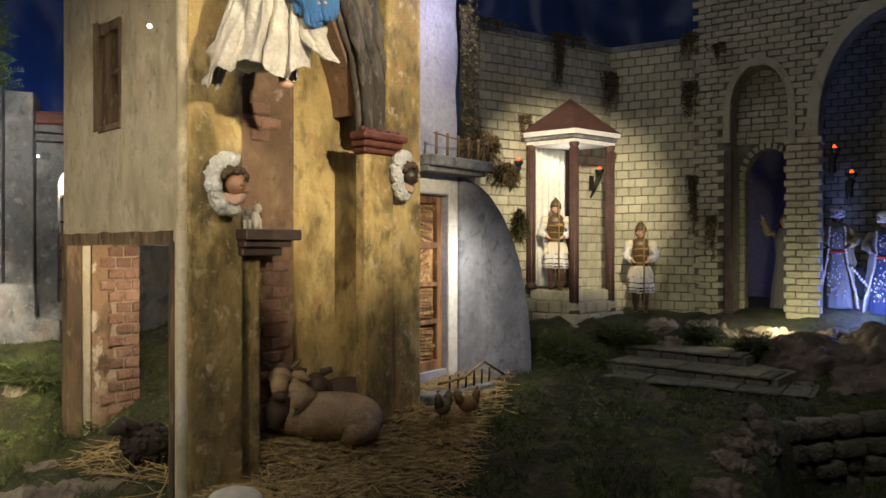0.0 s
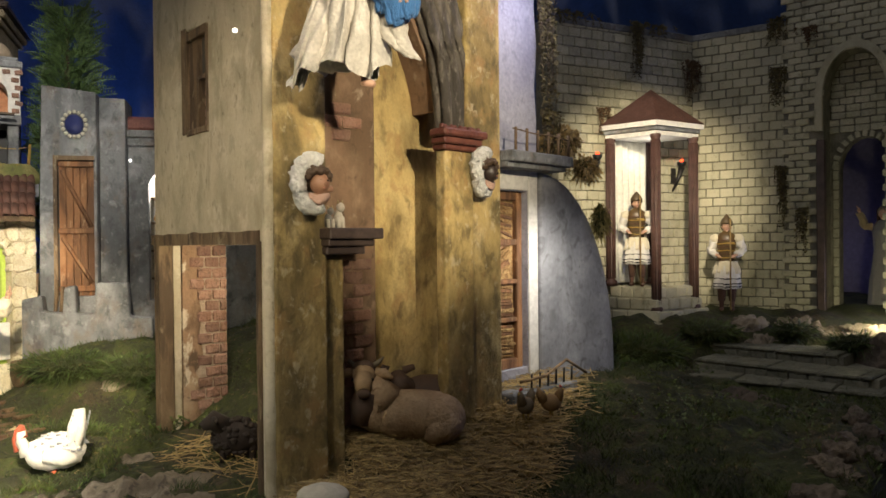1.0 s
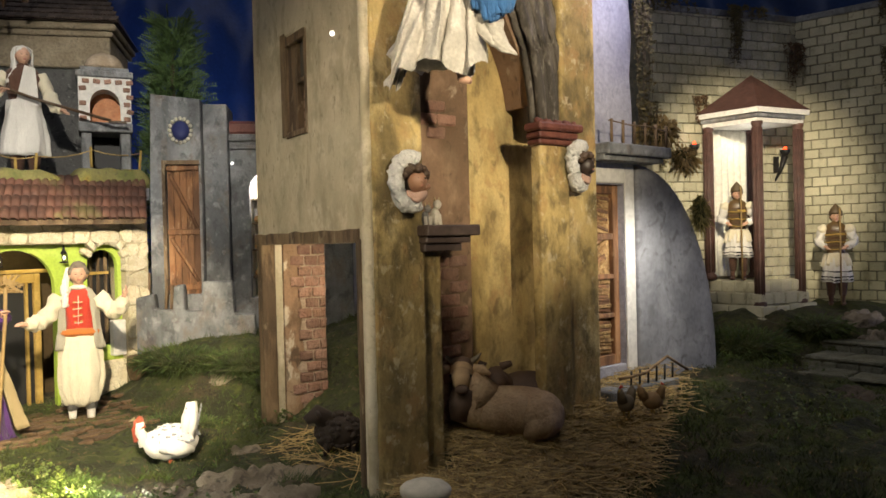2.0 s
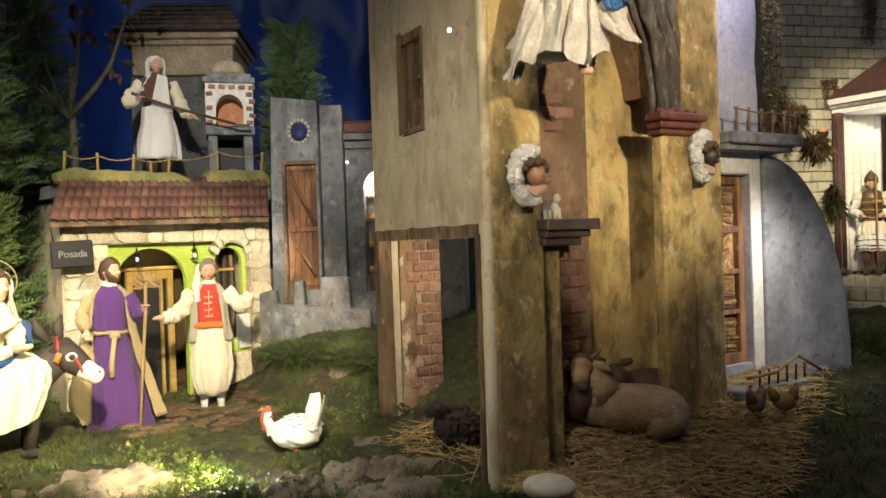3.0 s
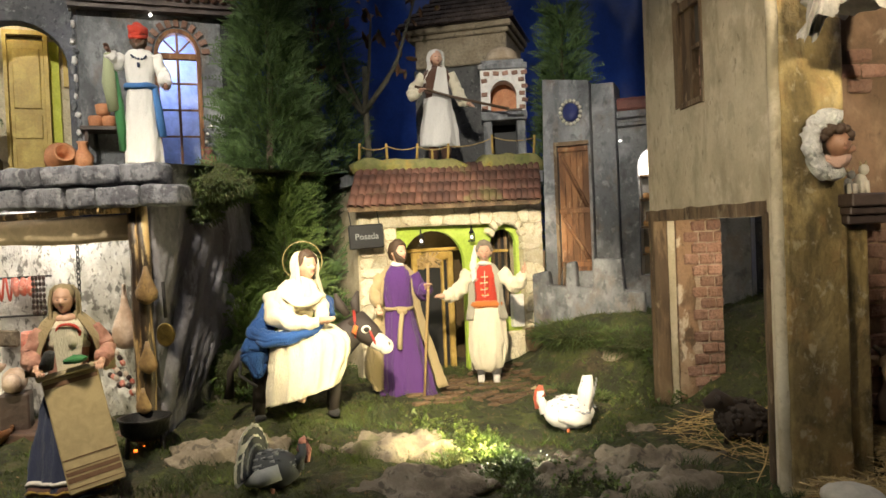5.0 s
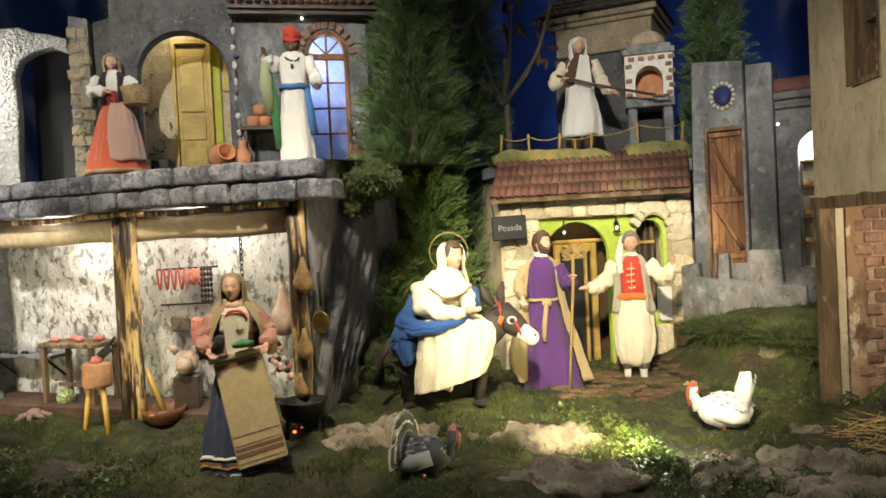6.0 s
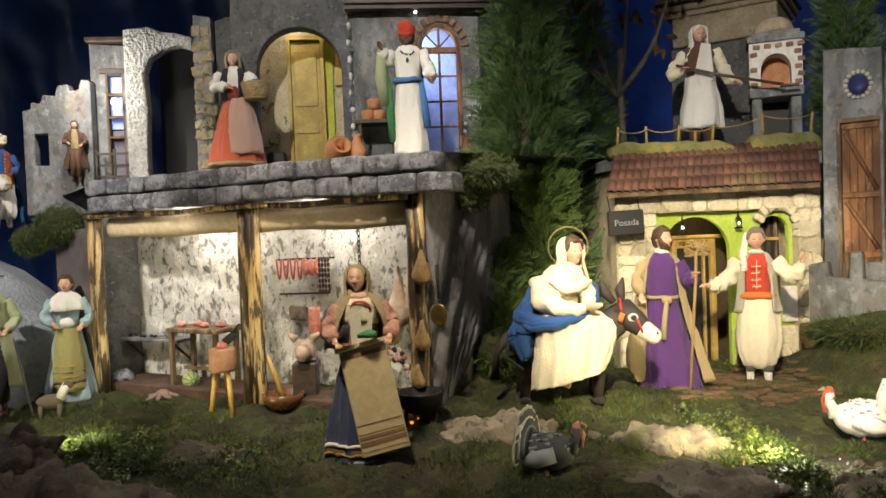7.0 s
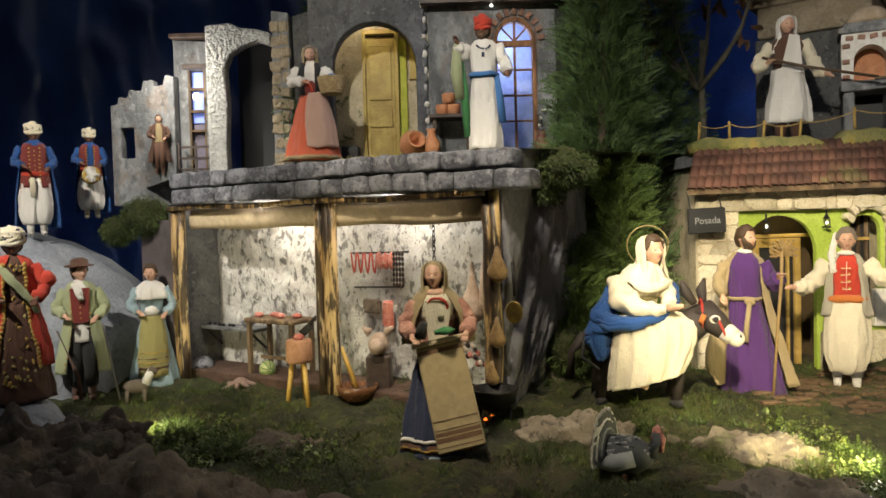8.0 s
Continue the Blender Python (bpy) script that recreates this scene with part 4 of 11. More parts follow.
def inn():
    t = thing("inn", "rubble-stone inn with a red tiled eave and lime green arcade", "house", (IL[0], IL[1], -0.05))
    joint = surf("pale_mortar", (0.36, 0.31, 0.20), (0.46, 0.40, 0.28), scale=24, bump=0.4)
    mk = Make(F4).prism([(0.035, -0.1), (0.15, -0.1), (0.15, 0.418), (0.560, 0.418), (0.560, -0.1), (0.627, -0.1), (0.627, 0.50), (0.035, 0.49)], 0, 0.05)
    part("front_wall", mk, joint, t, "pale mortar bed of the rubble wall")
    part("side_wall", Make(F4).box(0.607, 0.627, 0.051, 0.42, -0.1, 0.545), joint, t)
    part("side_wall", Make(F4).box(0.062, 0.080, 0.051, 0.42, -0.1, 0.55), joint, t)
    g = Make(F4).prism([(0.151, -0.06), (0.559, -0.06), (0.559, 0.417), (0.151, 0.417)], 0.028, 0.045, [arched(0.174, 0.372, -0.03, 0.306), arched(0.460, 0.548, 0.13, 0.356)])
    part("arcade", g, lime, t, "lime green plaster arcade")
    # dark back wall, door and window colours stand for the unlit interior
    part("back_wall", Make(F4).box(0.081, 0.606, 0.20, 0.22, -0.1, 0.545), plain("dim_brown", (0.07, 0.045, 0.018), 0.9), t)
    d = part("door", Make(F4).box(0.245, 0.365, 0.12, 0.13, -0.03, 0.33), black, t, "doorway filled black for its shade, with a yellow wooden frame")
    for x0, x1, z0, z1 in ((0.235, 0.252, -0.05, 0.34), (0.352, 0.369, -0.05, 0.34), (0.252, 0.352, 0.315, 0.34), (0.19, 0.198, -0.05, 0.30), (0.33, 0.337, -0.05, 0.315), (0.185, 0.40, 0.342, 0.352)):
        part("door_rail", Make(F4).box(x0, x1, 0.105, 0.1198, z0, z1, bevel=0.002), surf_once("amber_wood", (0.34, 0.22, 0.05), (0.46, 0.31, 0.09), scale=22, bump=0.3), d)
    w = part("window", Make(F4).box(0.454, 0.560, 0.10, 0.11, 0.12, 0.416), black, t, "arched window backed in black for the unlit inside")
    for x in (0.50, 0.522, 0.544):
        part("glazing_bar", Make(F4).box(x, x + 0.005, 0.088, 0.0998, 0.13, 0.41), old_wood, w)
    part("glazing_bar", Make(F4).box(0.460, 0.552, 0.084, 0.0878, 0.33, 0.338), MATS["amber_wood"], w)
    part("sill_panel", Make(F4).box(0.520, 0.559, 0.008, 0.0278, 0.10, 0.20, bevel=0.002), white_paint, t, "white panel under the window")
    part("low_wall", Make(F4).box(0.378, 0.559, 0.006, 0.0278, -0.06, 0.088, bevel=0.004), rubble, t, "low stone wall under the window")
    part("terrace", Make(F4).prism([(0.05, 0.545), (0.655, 0.545), (0.655, 0.580), (0.05, 0.578)], 0.03, 0.44), grey_wall, t)
    part("eave_bed", Make(F4).add([roof_at(x, v, h) for h in (0.0, -0.014) for v in (0, 1) for x in (0, 1)], [(0, 1, 3, 2), (6, 7, 5, 4), (0, 4, 5, 1), (1, 5, 7, 3), (3, 7, 6, 2), (2, 6, 4, 0)]), old_wood, t, "wooden eave boards")
    lichen = aged("lichen_stone", (0.23, 0.21, 0.075), [((0.36, 0.31, 0.07), 12, 0.50, 0.64, 0.8, 1), ((0.11, 0.13, 0.035), 10, 0.48, 0.62, 0.7, 1), ((0.42, 0.26, 0.05), 16, 0.58, 0.68, 0.7, 1), ((0.10, 0.085, 0.05), 50, 0.58, 0.66, 0.6, 1)], bump=1.0, bumpd=0.008, relief=((50, 0.6), (130, 0.4)))
    for x0, x1, z1 in ((0.045, 0.398, 0.618), (0.448, 0.660, 0.634)):
        mk, n = Make(F4), 16
        vs = []
        for i in range(n + 1):
            x = x0 + (x1 - x0) * i / n
            e = 0.5 + 0.5 * min(1.0, min(i, n - i) / 1.5)
            k = 0.006 * noise.noise(Vector((x * 26, 2, z1 * 9)))
            vs += [(x, 0.040 - 0.004 * e, 0.575), (x, 0.030 + k, 0.584 + 0.02 * x), (x, 0.032 + k, 0.584 + (z1 - 0.588) * e + k), (x, 0.052, z1 * e + 0.59 * (1 - e) + k), (x, 0.085, z1 * e + 0.59 * (1 - e)), (x, 0.092, 0.575)]
        mk.add(vs, [(i * 6 + j, i * 6 + (j + 1) % 6, i * 6 + 6 + (j + 1) % 6, i * 6 + 6 + j) for i in range(n) for j in range(6)] + [tuple(range(6)), tuple(range(n * 6, n * 6 + 6))], 0, True)
        part("terrace_edge", mk, lichen, t, "lichen-covered parapet edge")
    return t


INN = inn()


def inn_fence():
    t = thing("rope_fence", "low stick fence with a rope on the terrace edge", "fence", F4 @ Vector((0.35, 0.06, 0.6)))
    xs = [0.067, 0.153, 0.244, 0.296, 0.344, 0.497, 0.642]
    tops = []
    for i, x in enumerate(xs):
        z = 0.610 + 0.028 * sm(0.36, 0.5, x) + 0.006 * x
        h = 0.036 if i == 3 else 0.052
        part("post", Make(F4).tube([(x, 0.058, z - 0.006), (x + 0.002 * (-1) ** i, 0.056, z + 0.5 * h), (x + 0.003 * (-1) ** i, 0.054, z + h)], [0.0042, 0.0038, 0.0035], 0, 7), MATS["amber_wood"], t)
        if i != 3:
            tops.append((x, z + h * 0.82))
    pts = []
    for (a, za), (b, zb) in zip(tops, tops[1:]):
        pts += [(a + (b - a) * u, 0.050, za + (zb - za) * u - 0.010 * 4 * u * (1 - u)) for u in (0, 0.25, 0.5, 0.75)]
    part("rope", Make(F4).tube(pts + [(tops[-1][0], 0.050, tops[-1][1])], 0.0017, 0, 6), straw, t, "thin rope")


inn_fence()


def oven():
    o = (-1.478, 1.972)
    f = fr(o, (0.80, 0.60), -0.0786) @ Matrix.Diagonal((1.06, 1.1, 1.19, 1))
    t = thing("bread_oven", "whitewashed brick bread oven with a domed top", "oven", (o[0], o[1], 0.60))
    part("plinth", Make(f).box(-0.066, 0.066, -0.055, 0.065, 0.5465, 0.5775), grey_wall, t)
    for x in (-0.062, 0.036):
        part("leg", Make(f).box(x, x + 0.026, -0.05, 0.05, 0.578, 0.688, bevel=0.003), grey_wall, t)
    # black sheet stands for the shade under the oven
    part("back", Make(f).box(-0.06, 0.06, 0.05, 0.06, 0.578, 0.688), black, t)
    part("ledge", Make(f).box(-0.068, 0.068, -0.062, 0.06, 0.689, 0.712, bevel=0.003), grey_wall, t, "stone ledge")
    part("chamber", Make(f).prism([(-0.066, 0.713), (-0.04, 0.713)] + list(reversed(arc(0, 0.755, 0.04, 0, 180, 12))) + [(0.04, 0.713), (0.066, 0.713), (0.066, 0.822), (-0.066, 0.822)], -0.05, 0.05), white_paint, t, "whitewashed chamber")
    part("mouth", Make(f).box(-0.045, 0.045, 0.02, 0.045, 0.713, 0.80), terracotta, t, "clay oven mouth")
    part("rim", Make(f).prism([(-0.046, 0.714)] + arc(0, 0.755, 0.047, 180, 0, 12) + [(0.046, 0.714), (0.038, 0.714)] + arc(0, 0.755, 0.038, 0, 180, 12) + [(-0.038, 0.714)], -0.056, -0.0505), white_paint, t)
    random.seed(11)
    k = 0
    for row in range(6):
        for col in range(5):
            x, z = -0.055 + col * 0.0275 + (row % 2) * 0.008, 0.722 + row * 0.018
            if x * x + (z - 0.75) ** 2 > 0.054 ** 2 or (abs(x) > 0.052):
                part("brick", Make(f @ pose(x, -0.0525, z, 0, random.uniform(-12, 12), 0)).box(-0.009, 0.009, -0.003, 0.002, -0.0055, 0.0055, bevel=0.0015), brick_red, t)
    part("cornice", Make(f).box(-0.072, 0.072, -0.058, 0.056, 0.823, 0.838, bevel=0.002).box(-0.062, 0.062, -0.05, 0.05, 0.8385, 0.848, bevel=0.002), grey_wall, t)
    part("dome", Make(f).lathe([(0.05, 0.849), (0.052, 0.856), (0.046, 0.872), (0.032, 0.884), (0.012, 0.89), (0.002, 0.891)], 0, (0, 0, 0), 20), surf("sand_plaster", (0.36, 0.28, 0.19), (0.46, 0.37, 0.27), scale=26, bump=0.4), t, "sand-coloured dome")


oven()


def tower_house():
    """Small stone house behind the terrace with a dark shingled roof."""
    f = fr((-1.8955, 1.978), (0.90, 0.42), -0.059) @ Matrix.Scale(1.15, 4)
    t = thing("stone_house", "small stone house with a dark shingle roof", "house", (-1.5, 1.8, 0.57))
    st = surf("dim_stone", (0.26, 0.21, 0.14), (0.36, 0.30, 0.21), (0.17, 0.14, 0.10), scale=16, fine=120, bump=0.6)
    part("wall", Make(f).box(0.02, 0.32, 0.0, 0.25, -0.02, 0.90, bevel=0.004), MATS["dark_stone_plaster"], t)
    part("wall", Make(f).box(0.03, 0.315, -0.012, 0.25, 0.901, 1.0, bevel=0.004), st, t)
    part("cornice", Make(f).box(0.0, 0.335, -0.04, 0.27, 1.0, 1.018, bevel=0.004).box(0.01, 0.325, -0.026, 0.27, 0.985, 0.9998, bevel=0.003), st, t)
    rf = part("roof", Make(f).add([(-0.01, -0.05, 1.019), (0.345, -0.05, 1.019), (0.345, 0.28, 1.019), (-0.01, 0.28, 1.019), (0.07, 0.10, 1.14), (0.28, 0.10, 1.14)], [(3, 2, 1, 0), (0, 1, 5, 4), (1, 2, 5), (2, 3, 4, 5), (3, 0, 4)]), dark_wood, t, "dark shingle roof")
    random.seed(8)
    sm_ = surf("dark_shingle", (0.055, 0.038, 0.03), (0.10, 0.075, 0.06), scale=40, bump=0.5, rnd=0.3)
    for r in range(6):
        q = r / 6
        n = 18 - r
        for i in range(n):
            x0, x1 = -0.01 + 0.08 * q, 0.345 - 0.065 * q
            x = x0 + (x1 - x0) * (i + 0.5) / n
            part("shingle", Make(f @ pose(x, -0.052 + 0.15 * (q + 0.06), 1.024 + 0.121 * (q + 0.06), 34, 0, random.uniform(-4, 4))).box(-0.009, 0.009, -0.014, 0.014, -0.002, 0.002), sm_, rf)
    return t


tower_house()

# ---- grey gatehouse with plank door, medallion and bread niche ----
F6 = fr((-1.352, 1.982), (math.cos(radians(20)), math.sin(radians(20))))


def grey_tower():
    t = thing("grey_gatehouse", "stained grey plaster gatehouse with a plank door", "house", (-1.35, 1.98, 0.1))
    part("tower", Make(F6).prism([(0.0, 0.0), (0.156, 0.0), (0.156, 0.842), (0.09, 0.850), (0.014, 0.858), (0.008, 0.6)], 0.0, 0.14, [[(0.053, 0.262), (0.147, 0.262), (0.147, 0.648), (0.053, 0.648)]]), grey_wall, t, bevel=0.004)
    part("side_tower", Make(F6).box(0.157, 0.228, 0.035, 0.17, 0.0, 0.834), grey_wall, t, bevel=0.004)
    part("wall", Make(F6).prism([(0.229, 0.0), (0.60, 0.0), (0.60, 0.70), (0.229, 0.70)], 0.07, 0.11, [arched(0.285, 0.40, 0.24, 0.575)]), grey_wall, t, bevel=0.003)
    for z0, z1, y in ((0.70, 0.712, 0.055), (0.7125, 0.724, 0.062), (0.7245, 0.745, 0.045)):
        part("cornice", Make(F6).box(0.229, 0.62, y, 0.12, z0, z1, bevel=0.002), grey_wall, t)
    part("tile_strip", Make(F6).box(0.22, 0.62, 0.075, 0.16, 0.7455, 0.79, bevel=0.01), cap_red, t, "dark red tiled edge")
    d = part("door", Make(F6).box(0.053, 0.147, 0.02, 0.03, 0.262, 0.648), door_wood, t, "weathered red-brown plank door")
    for i in range(5):
        part("plank", Make(F6).box(0.054 + i * 0.0187, 0.0717 + i * 0.0187, 0.013, 0.0198, 0.262, 0.65, bevel=0.0015), door_wood, d)
    for z in (0.275, 0.44, 0.63):
        part("rail", Make(F6).box(0.053, 0.147, 0.004, 0.0128, z, z + 0.016, bevel=0.002), door_wood, d)
    for z0, z1 in ((0.62, 0.46), (0.43, 0.30)):
        part("brace", Make(F6).tube([(0.062, 0.008, z0), (0.139, 0.008, z1)], 0.006, 0, 4), door_wood, d)
    part("door_frame", Make(F6).box(0.043, 0.053, -0.006, 0.02, 0.25, 0.660).box(0.0532, 0.15, -0.006, 0.02, 0.648, 0.660), old_wood, t)
    md = part("medallion", Make(F6 @ pose(0.100, -0.003, 0.748, 90, 0, 0)).lathe([(0.024, 0), (0.024, 0.004), (0.0, 0.005)], 0, (0, 0, 0), 24, sq=1.15), plain("medal_blue", (0.03, 0.04, 0.15), 0.5), t, "blue oval medallion in a yellow wreath")
    for i in range(16):
        a = math.tau * i / 16
        part("petal", Make(F6).ball((0.100 + 0.031 * math.cos(a), -0.008, 0.748 + 0.036 * math.sin(a)), (0.0056, 0.005, 0.0056), 0, 8, 6), plain("petal_yellow", (0.60, 0.57, 0.46), 0.7) if i == 0 else MATS["petal_yellow"], md)
    part("led_lamp", Make(F6).ball((0.236, 0.066, 0.657), 0.004, 0, 10, 8), led, t, "tiny white lamp on the wall")
    n = part("niche", Make(F6).box(0.275, 0.41, 0.19, 0.20, 0.22, 0.66).box(0.275, 0.285, 0.111, 0.19, 0.22, 0.66).box(0.40, 0.41, 0.111, 0.19, 0.22, 0.66).box(0.285, 0.40, 0.111, 0.19, 0.22, 0.24), white_paint, t, "white niche with bread shelves")
    for z in (0.30, 0.385, 0.47, 0.545):
        s = part("shelf", Make(F6).box(0.286, 0.399, 0.112, 0.189, z, z + 0.006), old_wood, n)
    return t


grey_tower()
random.seed(21)
crust = surf("bread_crust", (0.42, 0.22, 0.08), (0.55, 0.34, 0.15), scale=40, rough=0.7, bump=0.3)
for z in (0.306, 0.391, 0.476):
    for i in range(4):
        p = F6 @ Vector((0.302 + i * 0.026, 0.14 + random.uniform(-0.01, 0.01), z))
        solid("bread_loaf", Make().ball((p.x, p.y, p.z + 0.010), (0.013, 0.012, 0.011), 0, 10, 7, None, 0.12, 3, i), crust, "small round brown bread loaf on a shelf", "bread", p, "bread loaves")


def battlement():
    t = thing("low_battlement", "low grey plaster wall with broken merlons", "wall", (-1.25, 1.86, 0.1))
    f = fr((-1.345, 1.90), (math.cos(radians(22)), math.sin(radians(22))))
    out = [(0, 0.0), (0.33, 0.0), (0.33, 0.20), (0.27, 0.205), (0.268, 0.30), (0.185, 0.302), (0.182, 0.215), (0.135, 0.218), (0.132, 0.295), (0.105, 0.292), (0.10, 0.22), (0.055, 0.225), (0.05, 0.27), (0.0, 0.26)]
    part("wall", Make(f).prism(out, 0, 0.05), grey_wall, t, bevel=0.006)
    for x, h in ((0.02, 0.33), (0.07, 0.31), (0.085, 0.29)):
        part("stake", Make(f).tube([(x, 0.06, 0.2), (x + 0.006, 0.062, h)], 0.005, 0, 6), old_wood, t)


battlement()


def bar_sign():
    """Slate board with chalk writing on the inn."""
    t = thing("sign_board", "black slate inn sign with chalk writing", "sign", F4 @ Vector((0.03, -0.02, 0.40)))
    m = F4 @ pose(0.044, -0.055, 0.396, 0, -2, 0)
    part("board", Make(m).box(-0.049, 0.049, -0.005, 0.005, -0.033, 0.033, bevel=0.003), black, t)
    cu = bpy.data.curves.new("writing", "FONT")
    cu.body, cu.size, cu.align_x, cu.align_y, cu.extrude = "Posada", 0.024, "CENTER", "CENTER", 0.0004
    cu.materials.append(plain("chalk", (0.26, 0.27, 0.27), 0.9))
    ob = new("writing", cu)
    ob.parent = t
    ob.matrix_basis = Matrix.Translation(-t.location) @ m @ pose(0.0, -0.0065, 0, 90, 0, 0)
    for x in (-0.04, 0.04):
        part("hanger", Make(m).tube([(x, 0, 0.029), (x, 0.02, 0.075)], 0.0015, 0, 5), iron, t)


bar_sign()


def lantern(x, z, name="wall_lantern"):
    p = F4 @ Vector((x, 0.0, z))
    m = F4 @ pose(x, 0.005, z)
    t = thing(name, "small black iron lantern with a white light", "lantern", p, "inn lanterns")
    part("cage", Make(m).box(-0.008, 0.008, -0.008, 0.008, -0.018, -0.014).box(-0.007, -0.005, -0.007, -0.005, -0.014, 0.006).box(0.005, 0.007, -0.007, -0.005, -0.014, 0.006).lathe([(0.010, 0.006), (0.003, 0.018), (0.002, 0.03)], 0, (0, 0, 0), 8), iron, t)
    part("bulb", Make(m).ball((0, 0, -0.004), 0.0045, 0, 8, 6), led, t, "white bulb")


lantern(0.226, 0.380)
lantern(0.388, 0.386)

# ---- butcher stall below, houses on its roof ----
SR, SL = (-1.588, 0.792), (-2.526, 0.248)
F5 = fr(SL, (SR[0] - SL[0], SR[1] - SL[1]))


def shop():
    t = thing("butcher_stall", "open butcher stall with charred pine posts and crumpled white walls", "stall", (SL[0], SL[1], -0.03))
    for x in (-0.020, 0.008, 0.562, 0.590, 0.606, 1.068, 1.086):
        part("post", Make(F5).tube([(x + 0.002 * math.sin(z * 30 + x * 9), 0.012, z) for z in (-0.08, 0.05, 0.15, 0.25, 0.35, 0.482)], [0.0145, 0.013, 0.014, 0.0128, 0.0138, 0.013], 0, 9), burnt_wood, t, "charred pine post")
    part("beam", Make(F5).tube([(x, -0.004, 0.473 + 0.003 * math.sin(x * 14)) for x in [-0.03 + i * 0.1 for i in range(12)]], 0.008, 0, 7), burnt_wood, t, "rough pine beam")
    part("back_wall", wavy(F5, -0.14, 1.085, 0.20, -0.08, 0.47), foil, t, "crumpled glossy white back wall")
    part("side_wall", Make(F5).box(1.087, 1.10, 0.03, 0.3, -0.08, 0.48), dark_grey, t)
    # left side wall, its dark colour standing for shade beside the post
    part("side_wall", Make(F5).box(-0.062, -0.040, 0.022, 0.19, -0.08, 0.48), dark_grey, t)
    part("floor", Make(F5).box(-0.038, 1.085, 0.04, 0.185, -0.09, -0.019, bevel=0.003), surf("red_brown_floor", (0.075, 0.040, 0.028), (0.125, 0.072, 0.05), (0.04, 0.025, 0.018), scale=14, fine=120, bump=0.5), t, "dark red-brown stall floor")
    # violet-brown colour stands for the shadow on the wall by the post
    part("side_panel", Make(F5).box(-0.17, -0.016, 0.0, 0.02, -0.08, 0.44), aged("violet_shade_panel", (0.10, 0.082, 0.088), [((0.16, 0.135, 0.14), 6, 0.46, 0.62, 0.7, 0.5), ((0.055, 0.045, 0.048), 9, 0.48, 0.62, 0.7, 0.6)], bump=0.5), t, "panel beside the stall with violet shade put into its colour")
    for x0, x1 in ((0.04, 0.545), (0.61, 1.06)):
        mk, n = Make(F5), 24
        vs = [(x0 + (x1 - x0) * i / n, 0.026 - 0.008 * math.sin((z - 0.405) * 50) + 0.002 * math.sin(i * 0.5 + z * 40), z + (0.0025 * math.sin(i * 0.37 + x0 * 9) if z < 0.42 else 0)) for z in (0.408, 0.425, 0.445, 0.466) for i in range(n + 1)]
        mk.add(vs, [(j * (n + 1) + i, j * (n + 1) + i + 1, (j + 1) * (n + 1) + i + 1, (j + 1) * (n + 1) + i) for j in range(3) for i in range(n)], 0, True)
        c = part("valance", mk, canvas, t, "rolled beige canvas valance")
        s = c.modifiers.new("thick", "SOLIDIFY")
        s.thickness = 0.004
    part("roof_bed", Make(F5).prism([(-0.02, 0.484), (1.14, 0.484), (1.14, 0.572), (-0.02, 0.572)], 0.03, 0.30), dark_grey, t, "stone roof bed")
    part("terrace", Make(F5).add([(-0.6, 0.30, 0.56), (1.14, 0.03, 0.571), (1.5, 1.6, 0.61), (-1.6, 1.6, 0.61), (-0.03, 0.03, 0.571)], [(0, 4, 1, 2, 3)]), earth, t, "mossy terrace")
    return t


def wavy(f, x0, x1, y, z0, z1, amp=0.012):
    mk, nx, nz = Make(f), 90, 44
    vs = []
    for j in range(nz + 1):
        for i in range(nx + 1):
            x, z = x0 + (x1 - x0) * i / nx, z0 + (z1 - z0) * j / nz
            vs.append((x, y + amp * (noise.noise(Vector((x * 18, z * 18, y))) + 0.6 * noise.noise(Vector((x * 45, z * 45, 3)))), z))
    return mk.add(vs, [(j * (nx + 1) + i, j * (nx + 1) + i + 1, (j + 1) * (nx + 1) + i + 1, (j + 1) * (nx + 1) + i) for j in range(nz) for i in range(nx)], 0, True)


SHOP = shop()
C0 = (math.cos(radians(62.7)), math.sin(radians(62.7)))
F7, F8, F9 = fr((-2.675, 0.738), C0), fr((-2.265, 0.984), C0), fr((-3.014, 0.302), C0)


